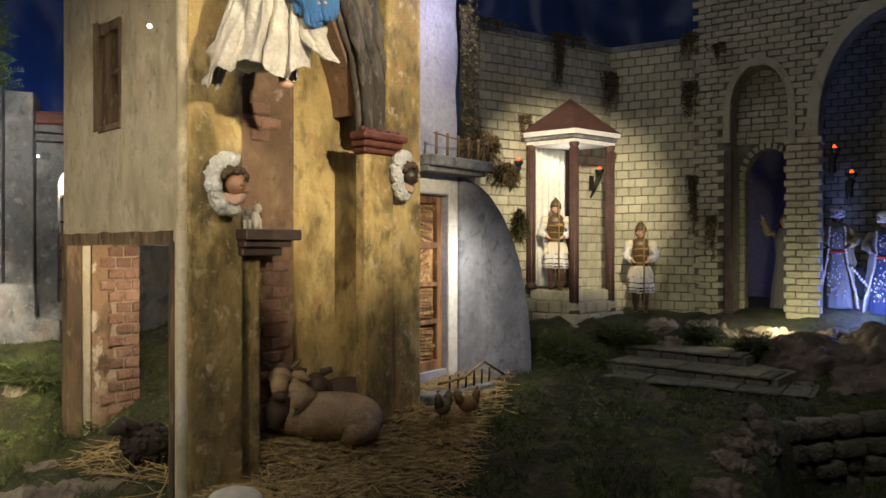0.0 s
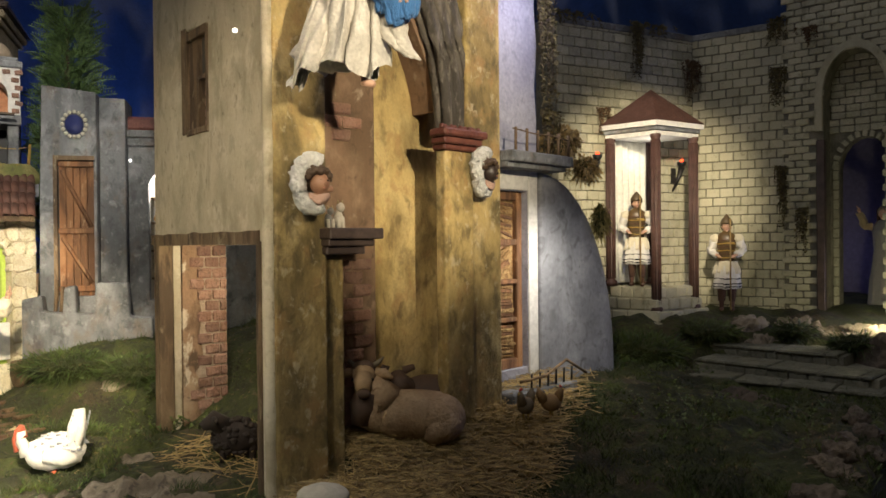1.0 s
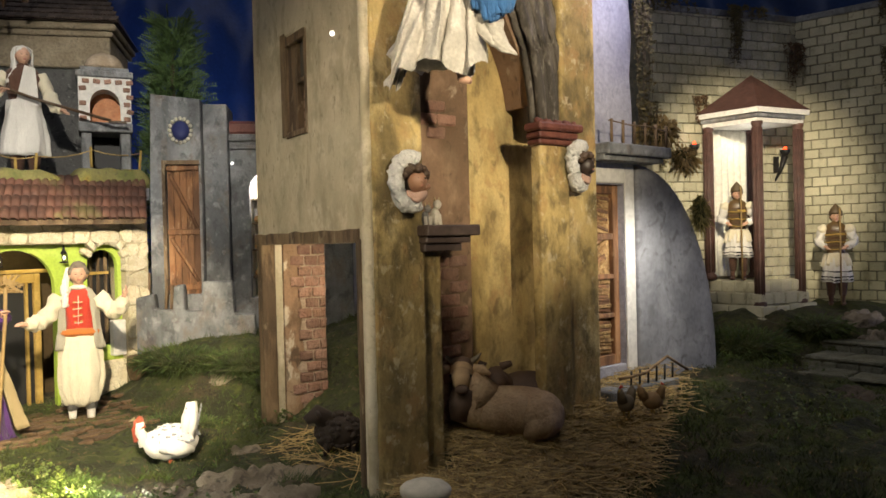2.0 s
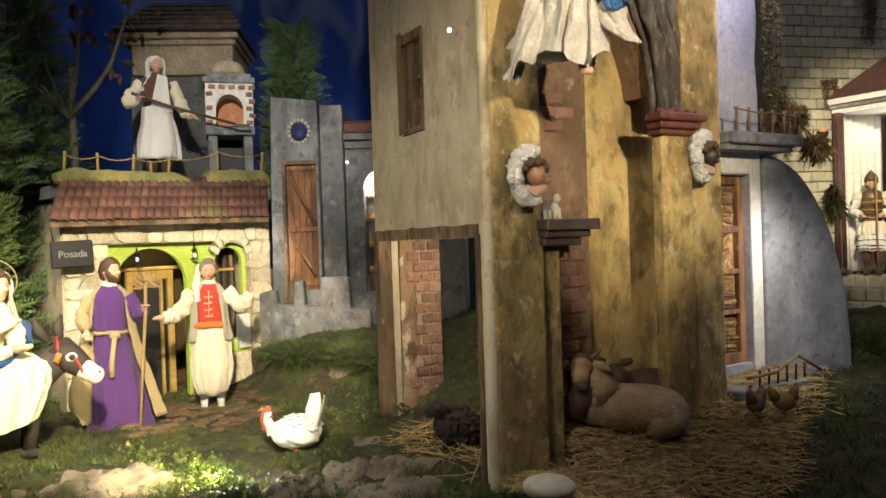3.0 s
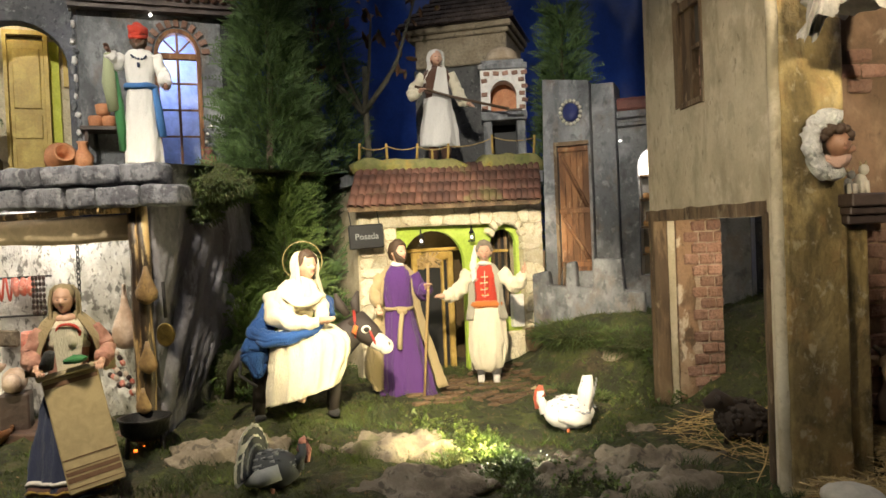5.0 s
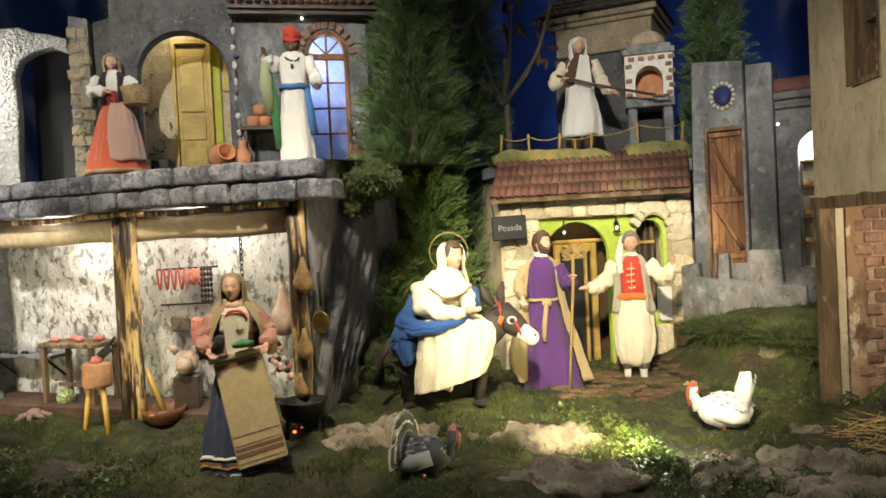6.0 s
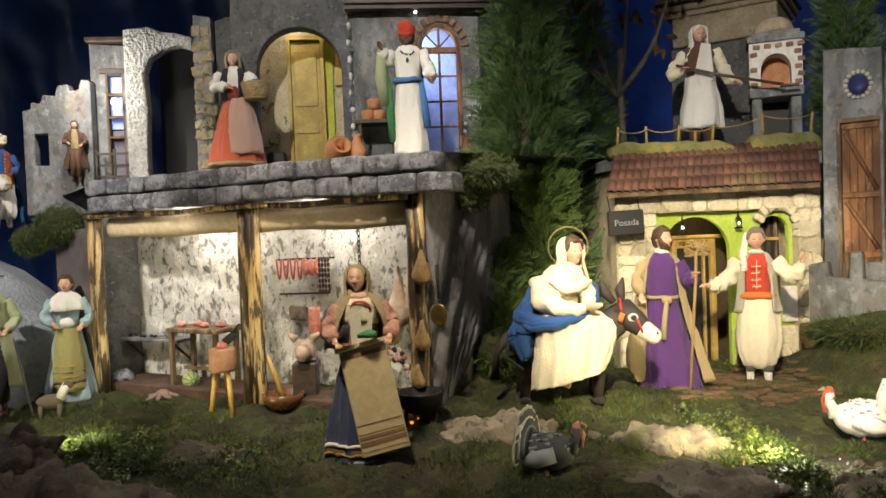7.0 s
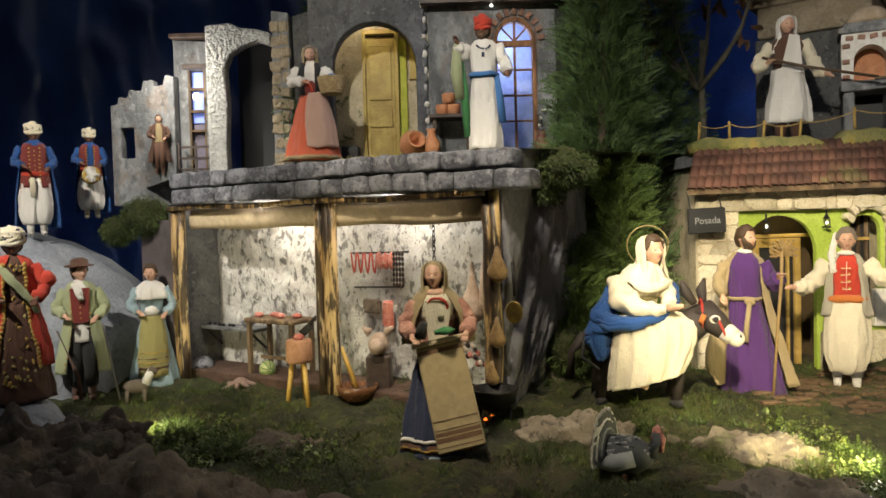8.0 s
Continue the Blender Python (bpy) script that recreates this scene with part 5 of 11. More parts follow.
def arch_house():
    t = thing("arch_house", "dark rough-stone house with a round archway and yellow door", "house", (-2.675, 0.738, 0.6))
    part("front_wall", Make(F7).prism([(-0.01, 0.55), (0.07, 0.55), (0.07, 0.962)] + list(reversed(arc(0.215, 0.967, 0.145, 0, 180, 16)))[1:-1] + [(0.36, 0.962), (0.36, 0.55), (0.40, 0.55), (0.40, 1.5), (-0.01, 1.5)], 0, 0.07), dark_grey, t, "dark rough plaster front", bevel=0.004)
    pale = surf("pale_inner_plaster", (0.46, 0.40, 0.27), (0.58, 0.52, 0.38), (0.34, 0.30, 0.2), scale=18, bump=0.5)
    part("inner_wall", Make(F7).box(0.03, 0.40, 0.22, 0.24, 0.55, 1.3), pale, t, "pale inner wall")
    part("inner_side", Make(F7).box(0.365, 0.40, 0.071, 0.219, 0.55, 1.3).box(0.02, 0.05, 0.071, 0.219, 0.55, 1.3), pale, t)
    part("inner_ceiling", Make(F7).box(0.0, 0.40, 0.071, 0.25, 1.301, 1.32), pale, t)
    d = part("door", Make(F7).box(0.166, 0.275, 0.19, 0.202, 0.60, 1.10, bevel=0.003), yellow_door, t, "yellow panelled door standing ajar")
    part("door_frame", Make(F7).box(0.155, 0.166, 0.18, 0.218, 0.60, 1.115).box(0.275, 0.288, 0.18, 0.218, 0.60, 1.115).box(0.155, 0.288, 0.18, 0.218, 1.1155, 1.13), yellow_door, t)
    for z0, z1 in ((0.63, 0.75), (0.77, 0.85), (0.87, 1.07)):
        part("panel", Make(F7).box(0.180, 0.262, 0.184, 0.1898, z0, z1, bevel=0.002), yellow_door, d)
    part("leaf", Make(F7).box(0.2885, 0.318, 0.204, 0.2185, 0.60, 1.10), surf_once("lime_door", (0.42, 0.46, 0.06), (0.52, 0.55, 0.10), scale=20, bump=0.15), t, "lime yellow door leaf")
    part("window", Make(F7).box(0.330, 0.362, 0.205, 0.219, 0.95, 1.12), yellow_door, t, "small yellow window")
    part("planter", Make(F7).box(0.30, 0.339, 0.12, 0.18, 0.605, 0.70, bevel=0.006), black, t)
    part("planter", Make(F7).box(0.075, 0.14, 0.12, 0.18, 0.605, 0.70, bevel=0.006), black, t)
    random.seed(4)
    for i in range(17):
        z = 0.60 + i * 0.045
        part("quoin", Make(F7).ball((0.405 + random.uniform(-0.006, 0.006), -0.01, z), (random.uniform(0.006, 0.011), 0.007, random.uniform(0.010, 0.017)), 0, 10, 8, None, 0.5, 3, i * 3.7), pale if i % 3 else slab, t)
    return t


arch_house()


def window_house():
    t = thing("window_house", "grey plaster house with a tall blue-lit arched window", "house", (-2.265, 0.984, 0.6))
    hole = arched(0.213, 0.329, 0.625, 0.965, 0.072)
    part("front_wall", Make(F8).prism([(0.0, 0.55), (0.40, 0.55), (0.40, 1.5), (0.0, 1.5)], 0, 0.05, [hole]), grey_wall, t, "grey plaster front", bevel=0.003)
    # black instead of grey plaster: shade put into the side wall's colour
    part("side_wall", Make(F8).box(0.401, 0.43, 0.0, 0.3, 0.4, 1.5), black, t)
    # pale blue puts the window's bluish reflections into the wall colour
    part("inner_wall", Make(F8).box(0.15, 0.40, 0.16, 0.17, 0.55, 1.15), plain("blue_reflection_wall", (0.45, 0.52, 0.75), 0.8), t, "inner wall in pale blue standing for reflections in the window")
    w = part("window_frame", Make(F8).prism([(0.205, 0.62)] + [(0.205, 0.965)] + arc(0.271, 0.965, 0.066, 180, 0, 14, 0.08) + [(0.337, 0.62), (0.326, 0.62), (0.326, 0.965)] + arc(0.271, 0.965, 0.055, 0, 180, 14, 0.068) + [(0.216, 0.965), (0.216, 0.62)], -0.008, 0.02), door_wood, t, "red-brown arched window frame")
    part("transom", Make(F8).box(0.216, 0.326, -0.004, 0.016, 0.955, 0.972), door_wood, w)
    part("mullion", Make(F8).box(0.268, 0.275, 0.0, 0.014, 0.972, 1.032).box(0.268, 0.275, 0.0, 0.014, 0.62, 0.955), door_wood, w)
    for a in (45, 135):
        part("glazing_bar", Make(F8).tube([(0.271, 0.006, 0.972), (0.271 + 0.056 * math.cos(radians(a)), 0.006, 0.97 + 0.062 * math.sin(radians(a)))], 0.003, 0, 5), door_wood, w)
    for z in (0.72, 0.80, 0.88):
        part("glazing_bar", Make(F8).box(0.216, 0.326, 0.002, 0.012, z, z + 0.005), door_wood, w)
    for i in range(11):
        a = radians(8 + i * 16.4)
        part("brick", Make(F8 @ pose(0.271 + 0.083 * math.cos(a), -0.003, 0.968 + 0.095 * math.sin(a), 0, 90 - math.degrees(a), 0)).box(-0.008, 0.008, -0.005, 0.003, -0.012, 0.012, bevel=0.0015), brick_red, t)
    part("eave", Make(F8).box(-0.02, 0.45, -0.05, 0.06, 1.10, 1.118).box(-0.02, 0.45, -0.04, 0.06, 1.085, 1.0998), dark_wood, t, "dark wooden eave")
    for i in range(18):
        part("eave_tile", Make(F8).tube([(-0.01 + i * 0.026, -0.06, 1.122), (-0.01 + i * 0.026, 0.05, 1.15)], 0.011, 0, 8), tile, t)
    part("lamp", Make(F8).ball((0.20, -0.02, 1.078), 0.005, 0, 8, 6), led, t, "tiny white lamp")
    random.seed(6)
    for i in range(20):
        part("quoin", Make(F8).ball((-0.010 + random.uniform(-0.008, 0.008), -0.004, 0.60 + i * 0.026), (random.uniform(0.005, 0.009), 0.007, random.uniform(0.007, 0.014)), 0, 10, 8, None, 0.55, 3, i * 2.9), white_paint if i % 2 else grey_wall, t)
    for i in range(12):
        part("edge_stone", Make(F8).ball((0.345 + random.uniform(-0.008, 0.012), -0.012, 0.62 + i * 0.012), (0.006, 0.006, 0.006), 0, 8, 6, None, 0.5, 3, i * 1.9), white_paint if i % 2 else grey_wall, t)
    return t


window_house()


def ruins():
    t = thing("ruined_houses", "ruined grey houses with a broken white wall and dark arch", "house", (-3.0, 0.4, 0.55))
    random.seed(9)
    top = [(0.03, 0.96), (0.0, 0.965), (-0.01, 0.93), (-0.04, 0.925), (-0.045, 0.95), (-0.08, 0.945), (-0.09, 0.91), (-0.13, 0.915), (-0.14, 0.885), (-0.17, 0.89), (-0.175, 0.865), (-0.20, 0.86)]
    part("broken_wall", Make(F9).prism([(-0.20, 0.5), (0.03, 0.5)] + top, -0.02, 0.03, [[(-0.165, 0.67), (-0.118, 0.67), (-0.118, 0.78), (-0.165, 0.78)]]), grey_wall, t, "broken grey wall with a small window", bevel=0.004)
    part("house_wall", Make(F9).prism([(0.031, 0.5), (0.153, 0.5), (0.153, 1.09), (0.015, 1.10), (0.015, 0.97), (0.031, 0.96)], 0.03, 0.07, [[(0.066, 0.62), (0.128, 0.62), (0.128, 0.99), (0.066, 0.99)]]), grey_wall, t, bevel=0.003)
    part("cornice", Make(F9).box(0.01, 0.155, 0.0, 0.07, 1.10, 1.118, bevel=0.003).box(0.05, 0.145, 0.015, 0.03, 0.992, 1.008), dark_wood, t)
    w = part("window_frame", Make(F9).box(0.066, 0.073, 0.03, 0.05, 0.62, 0.99).box(0.121, 0.128, 0.03, 0.05, 0.62, 0.99).box(0.073, 0.121, 0.03, 0.05, 0.915, 0.925).box(0.073, 0.121, 0.03, 0.05, 0.835, 0.845).box(0.073, 0.121, 0.03, 0.05, 0.765, 0.772), old_wood, t, "dark wooden window frame")
    # pane emits faintly, standing for blue light behind the window
    part("pane", Make(F9).box(0.073, 0.121, 0.055, 0.058, 0.80, 0.985), lit("glowing_blue_pane", (0.25, 0.35, 1.0), 0.5), w, "window pane that glows in place of blue light behind it")
    part("lower_curtain", Make(F9).box(0.073, 0.121, 0.055, 0.058, 0.62, 0.795), plain("grey_violet_cloth", (0.20, 0.18, 0.24), 0.9), w)
    part("railing", Make(F9).box(0.04, 0.15, -0.03, -0.022, 0.70, 0.708).box(0.04, 0.15, -0.03, -0.022, 0.66, 0.668).box(0.04, 0.15, -0.03, -0.022, 0.62, 0.628).box(0.04, 0.047, -0.03, -0.022, 0.6, 0.72).box(0.10, 0.107, -0.03, -0.022, 0.6, 0.72), dark_wood, t)
    part("globe_lamp", Make(F9).ball((0.105, 0.0, 0.888), 0.014, 0, 12, 8), lit("warm_globe", (1.0, 0.85, 0.6), 6.0), t, "round glowing globe lamp")
    white_stone = surf("white_rough_plaster", (0.58, 0.58, 0.56), (0.72, 0.72, 0.70), (0.30, 0.30, 0.30), scale=22, fine=120, bump=1.0, bumpd=0.02)
    out = [(0.154, 0.5), (0.222, 0.5), (0.218, 0.7), (0.226, 0.85), (0.220, 0.98), (0.24, 1.03), (0.29, 1.06), (0.34, 1.075), (0.385, 1.06), (0.385, 1.10), (0.33, 1.115), (0.28, 1.12), (0.24, 1.138), (0.154, 1.13)]
    part("white_wall", Make(F9).prism(out, -0.04, 0.02), white_stone, t, "broken white plaster wall", bevel=0.006)
    # black sheet stands for the darkness inside the arch
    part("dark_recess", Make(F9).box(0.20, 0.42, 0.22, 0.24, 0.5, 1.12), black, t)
    part("stone_pier", Make(F9).prism([(0.385, 0.5), (0.455, 0.5), (0.45, 1.17), (0.39, 1.18)], -0.03, 0.06), grey_wall, t, "grey stone pier", bevel=0.005)
    part("rear_wall", Make(F9).prism([(0.456, 0.5), (0.56, 0.5), (0.56, 1.20), (0.456, 1.17)], 0.02, 0.06, [arched(0.475, 0.55, 0.55, 0.98)]), dark_grey, t)
    for i in range(26):
        w = random.uniform(0.012, 0.022)
        part("stone", Make(F9 @ pose(0.405 + (i % 2) * 0.03 + random.uniform(-0.004, 0.004), -0.032, 0.57 + (i // 2) * 0.046 + random.uniform(-0.006, 0.006), 0, random.uniform(-8, 8), 0)).box(-w, w, -0.004, 0.006, -0.018, 0.018, bevel=0.005, wob=0.004), MATS["dim_stone"], t)
    return t


ruins()

# ---- dolls and animal figures, each one plain mesh ----
skin = plain("painted_skin", (0.60, 0.36, 0.25), 0.5)
dark_skin = plain("dark_painted_skin", (0.16, 0.075, 0.045), 0.45)
hair = plain("brown_hair", (0.07, 0.04, 0.022), 0.6)
grey_hair = plain("grey_hair", (0.20, 0.165, 0.13), 0.7)
cloth = {}
for nm, col in (("ivory", (0.76, 0.69, 0.52)), ("white", (0.76, 0.73, 0.68)), ("linen", (0.42, 0.39, 0.31)), ("purple", (0.075, 0.020, 0.145)), ("tan", (0.36, 0.275, 0.145)), ("royal_blue", (0.013, 0.07, 0.25)), ("red", (0.55, 0.05, 0.025)), ("orange", (0.55, 0.17, 0.03)),
                ("brown", (0.11, 0.05, 0.03)), ("maroon", (0.20, 0.03, 0.025)), ("navy", (0.03, 0.04, 0.09)), ("olive", (0.34, 0.30, 0.11)), ("rose", (0.50, 0.32, 0.25)), ("coral", (0.55, 0.11, 0.05)), ("pale_green", (0.38, 0.42, 0.24)), ("pale_blue", (0.30, 0.40, 0.44)),
                ("black", (0.015, 0.014, 0.014)), ("green", (0.05, 0.22, 0.07)), ("gold", (0.46, 0.30, 0.06)), ("grey", (0.22, 0.21, 0.20)), ("pink", (0.52, 0.22, 0.18)), ("blue", (0.05, 0.17, 0.42))):
    cloth[nm] = plain("cloth_" + nm, col, 0.85, sheen=0.1, scale=13, bump=0.45, bumpd=0.010, stretch=(1, 1, 0.35))


class Doll(Make):
    """A figure one high that looks along -y; materials go in by name."""

    def k_of(self, m):
        if m not in self.names:
            self.names.append(m)
        return self.names.index(m)

    def robe(self, m, prof, fold=0.08, nf=9, sq=0.8, seg=40, c=(0, 0, 0), ph=0.0):
        """A skirt or gown that falls in pleats, deeper towards the hem."""
        if not fold:
            return self.lathe(prof, self.k_of(m), c, seg, 0, nf, sq, None, ph)
        return self.drape(m, prof, fold, nf, sq, c, ph, 0.0, 0.0, 0.0)

    def drape(self, m, prof, fold, nf, sq, c, ph, top, low, thick, skew=0.0):
        """Cloth round the figure, open at the front by the half angles top and low (0: closed)."""
        rows = []
        for (a, b) in zip(prof, prof[1:]):
            a, b = tuple(a) + (0, 0), tuple(b) + (0, 0)
            k = max(2, int(abs(b[1] - a[1]) / 0.022))
            rows += [tuple(a[q] + (b[q] - a[q]) * i / k for q in range(4)) for i in range(k)]
        rows.append(tuple((tuple(prof[-1]) + (0, 0))[:4]))
        lo, hi = min(p[1] for p in prof), max(p[1] for p in prof)
        shut = top == 0 and low == 0
        n, vs = 112, []
        ridge = lambda v: 1 - 1.9 * abs(math.sin(v / 2)) ** 0.8
        for layer in ((0.0,) if shut else (0.0, thick)):
            for r, z, sx, sy in rows:
                w = (hi - z) / max(1e-6, hi - lo)
                gap = 0.0 if shut else low * w + top * (1 - w)
                for i in range(n if shut else n + 1):
                    t = i / n
                    a = -math.pi / 2 + skew * w + gap + (math.tau - 2 * gap) * t
                    n1 = max(5, round(nf * 0.62))
                    g = ridge(a * n1 + ph + 1.5 * math.sin(2 * a + ph) + 0.7 * w) + 0.45 * ridge(a * (nf + 2) + 2.3 * ph + 1.1 - 0.9 * w + 1.3 * math.sin(3 * a))
                    q = (r - layer) * (1 + fold * 0.95 * (0.15 + 0.85 * w ** 0.8) * g)
                    vs.append((c[0] + sx + q * math.cos(a), c[1] + sy + q * sq * math.sin(a), c[2] + z + 0.004 * w * math.sin(5 * a + ph)))
        s_, rw = (n if shut else n + 1), len(rows)
        fs = []
        for o in ((0,) if shut else (0, rw * s_)):
            fs += [(o + j * s_ + i, o + j * s_ + (i + 1) % s_, o + (j + 1) * s_ + (i + 1) % s_, o + (j + 1) * s_ + i) for j in range(rw - 1) for i in range(n)]
        if shut:
            fs += [tuple(reversed(range(n))), tuple(range((rw - 1) * n, rw * n))]
        else:
            e = rw * s_
            for i in (0, n):
                fs += [(j * s_ + i, (j + 1) * s_ + i, e + (j + 1) * s_ + i, e + j * s_ + i) for j in range(rw - 1)]
            for j in (0, rw - 1):
                fs += [(j * s_ + i, j * s_ + i + 1, e + j * s_ + i + 1, e + j * s_ + i) for i in range(n)]
        return self.add(vs, fs, self.k_of(m), True)

    def wrap(self, m, prof, top=0.5, low=0.8, fold=0.06, nf=8, sq=0.75, c=(0, 0, 0), ph=0.0, skew=0.0):
        """A coat, cape or cloak, open down the front."""
        return self.drape(m, prof, fold, nf, sq, c, ph, top, low, 0.007, skew)

    def limb(self, m, pts, radii, seg=10):
        return self.tube(pts, radii, self.k_of(m), seg)

    def blob(self, m, c, r, rough=0.0, freq=3.0, seg=16, rings=10, seed=0.0):
        return self.ball(c, r, self.k_of(m), seg, rings, None, rough, freq, seed)

    def gathered(self, m, pts, radii):
        """Cloth gathered into folds along a line."""
        fine, rad = [], []
        for i in range(len(pts) - 1):
            for j in range(6):
                t = j / 6
                fine.append(Vector(pts[i]).lerp(Vector(pts[i + 1]), t))
                rad.append(radii[i] * (1 - t) + radii[i + 1] * t)
        fine.append(Vector(pts[-1]))
        rad.append(radii[-1])
        n = len(fine)
        for i in range(3):
            fine = [fine[0]] + [(fine[j - 1] + fine[j] * 2 + fine[j + 1]) / 4 for j in range(1, n - 1)] + [fine[-1]]
        self.limb(m, fine, [r * 0.8 for r in rad], 14)
        for s in range(8):
            a = math.tau * s / 8
            o = Vector((math.cos(a), 0.55 * math.sin(a + 1.0), 0.75 * math.sin(a)))
            self.limb(m, [p + o * r * (0.68 + 0.13 * math.sin(j * 0.55 + s * 2.1)) for j, (p, r) in enumerate(zip(fine, rad))], [r * (0.36 + 0.08 * math.sin(j * 0.4 + s)) for j, r in enumerate(rad)], 9)
        return self

    def slabx(self, m, *a, **k):
        return self.box(*a, k=self.k_of(m), **k)

    def head(self, z=0.915, x=0.0, y=0.0, sk=None, hr=None, turn=0.0, tilt=0.0, cover=None, beard=None):
        """A modelled head: brow, nose, cheeks, lips and chin, with hair and beard as shells over it."""
        sk = sk or skin
        a = radians(turn)
        bump = lambda v, c, w: math.exp(-((v - c) / w) ** 2)

        def at(u, w, lift=0.0):
            au, f = abs(u), max(0.0, math.cos(u))
            rz = math.sqrt(max(0.0, 1 - w * w))
            side = 0.046 * (1 - 0.26 * sm(-0.15, -0.95, w)) + lift
            deep = 0.054 + lift
            d = 0.0
            if au < 1.6:
                nose = sm(0.22, -0.14, w) * sm(-0.34, -0.20, w)
                d += 0.019 * nose * bump(u, 0, 0.17) + 0.004 * bump(u, 0, 0.26) * bump(w, -0.2, 0.12)
                d -= 0.0075 * bump(au, 0.42, 0.20) * bump(w, 0.10, 0.11)
                d += 0.0030 * bump(au, 0.40, 0.12) * bump(w, 0.07, 0.05)
                d += 0.0035 * bump(w, 0.27, 0.09) * bump(u, 0, 0.75)
                d += 0.004 * bump(au, 0.62, 0.28) * bump(w, -0.22, 0.22)
                d += 0.0045 * bump(u, 0, 0.30) * (bump(w, -0.43, 0.045) + bump(w, -0.535, 0.05)) - 0.003 * bump(u, 0, 0.3) * bump(w, -0.485, 0.02)
                d += 0.013 * bump(u, 0, 0.45) * bump(w, -0.80, 0.20) + 0.006 * bump(u, 0, 0.6) * bump(w, -0.6, 0.2)
            fx, fy = side * rz * math.sin(u), (deep * rz * math.cos(u) + d * f)
            return (x + fy * math.sin(a) + fx * math.cos(a), y - fy * math.cos(a) + fx * math.sin(a), z + (0.066 + lift) * w)

        self.limb(sk, [(x * 0.6, y + 0.014, z - 0.125), (x * 0.8, y + 0.008, z - 0.07), (x, y, z - 0.02)], [0.036, 0.027, 0.028], 14)
        nu, nw = 48, 40
        lip = plain_once("lip", (0.44, 0.19, 0.14))
        ks = {"s": self.k_of(sk), "l": self.k_of(lip), "e": self.k_of(plain_once("eye_brown", (0.10, 0.06, 0.04)))}
        vs = [at(-math.pi + math.tau * i / nu, -math.cos(math.pi * j / nw)) for j in range(nw + 1) for i in range(nu)]
        by = {"s": [], "l": [], "e": []}
        for j in range(nw):
            w = -math.cos(math.pi * (j + 0.5) / nw)
            for i in range(nu):
                au = abs(-math.pi + math.tau * (i + 0.5) / nu)
                q = "s"
                if au < 0.21 and -0.565 < w < -0.41 and sk is skin:
                    q = "l"
                if 0.28 < au < 0.56 and 0.03 < w < 0.10:
                    q = "e"
                by[q].append((j * nu + i, j * nu + (i + 1) % nu, (j + 1) * nu + (i + 1) % nu, (j + 1) * nu + i))
        base = len(self.v)
        self.add(vs, [], 0)
        for q in by:
            self.f += [tuple(base + i for i in f) for f in by[q]]
            self.k += [ks[q]] * len(by[q])
            self.s += [True] * len(by[q])
        dx, dy = math.sin(a), -math.cos(a)
        for s in (-1, 1):
            self.blob(sk, (x - s * dy * 0.047 - dx * 0.004, y + s * dx * 0.047 - dy * 0.004, z - 0.004), (0.008, 0.008, 0.015), seg=8, rings=6)

        def shell(m, keep, lift, wild, seed):
            """Hair or beard over the part of the head that keep() names."""
            vv, ff = [], []
            for j in range(nw + 1):
                w = -math.cos(math.pi * j / nw)
                for i in range(nu):
                    u = -math.pi + math.tau * i / nu
                    k = lift * (1 + wild * noise.noise(Vector((math.cos(u) * 3 + seed, math.sin(u) * 3, w * 4))) + 0.6 * wild * noise.noise(Vector((u * 5, seed, w * 5))))
                    e = min(1.0, max(0.0, keep(abs(u), w) * 7))
                    vv.append(at(u, w, -0.004 + (k + 0.004) * e))
            for j in range(nw):
                w = -math.cos(math.pi * (j + 0.5) / nw)
                for i in range(nu):
                    if keep(abs(-math.pi + math.tau * (i + 0.5) / nu), w) > -0.08:
                        ff.append((j * nu + i, j * nu + (i + 1) % nu, (j + 1) * nu + (i + 1) % nu, (j + 1) * nu + i))
            self.add(vv, ff, self.k_of(m), True)

        if hr:
            shell(hr, lambda au, w: w - (0.58 - 0.62 * sm(0.7, 1.25, au) - 0.80 * sm(1.4, 2.2, au)), 0.013, 0.55, 2.0)
        if beard:
            shell(beard, lambda au, w: min(-0.34 - 0.5 * bump(au, 0, 0.25) * (w > -0.62) + 0.50 * sm(0.6, 1.2, au) - w, 1.5 - au), 0.012, 0.6, 5.0)
        if cover:
            self.veil(cover, x, y, z, a)
        return self

    def veil(self, m, x, y, z, a, drop=0.20):
        """A draped head cloth, open round the face that looks along a."""
        rows, n = ((0.072, 0.012, 88), (0.066, 0.034, 74), (0.050, 0.054, 64), (0.022, 0.062, 60), (-0.012, 0.062, 58), (-0.045, 0.060, 56), (-0.075, 0.062, 48), (-0.105, 0.072, 40), (-0.14, 0.086, 46), (-drop, 0.098, 62)), 40
        vs = []
        for layer in (0.0, 0.006):
            for j, (dz, r, half) in enumerate(rows):
                for i in range(n + 1):
                    t = -1 + 2 * i / n
                    w = a + math.pi + t * radians(180 - half * 1.0)
                    q = (r + layer) * (1 + (0.02 + 0.008 * j) * math.sin(11 * t + 0.6 * j) + 0.012 * j * math.sin(23 * t))
                    bx = -0.010 - 0.004 * max(0, j - 4)
                    vs.append((x + math.sin(w) * q + math.sin(a) * bx, y - math.cos(w) * q - math.cos(a) * bx, z + dz - 0.02 * (1 - abs(t)) * (j > 6)))
        s, rw = n + 1, len(rows)
        fs = [(o + j * s + i, o + j * s + i + 1, o + (j + 1) * s + i + 1, o + (j + 1) * s + i) for o in (0, rw * s) for j in range(rw - 1) for i in range(n)]
        e = rw * s
        for i in (0, n):
            fs += [(j * s + i, (j + 1) * s + i, e + (j + 1) * s + i, e + j * s + i) for j in range(rw - 1)]
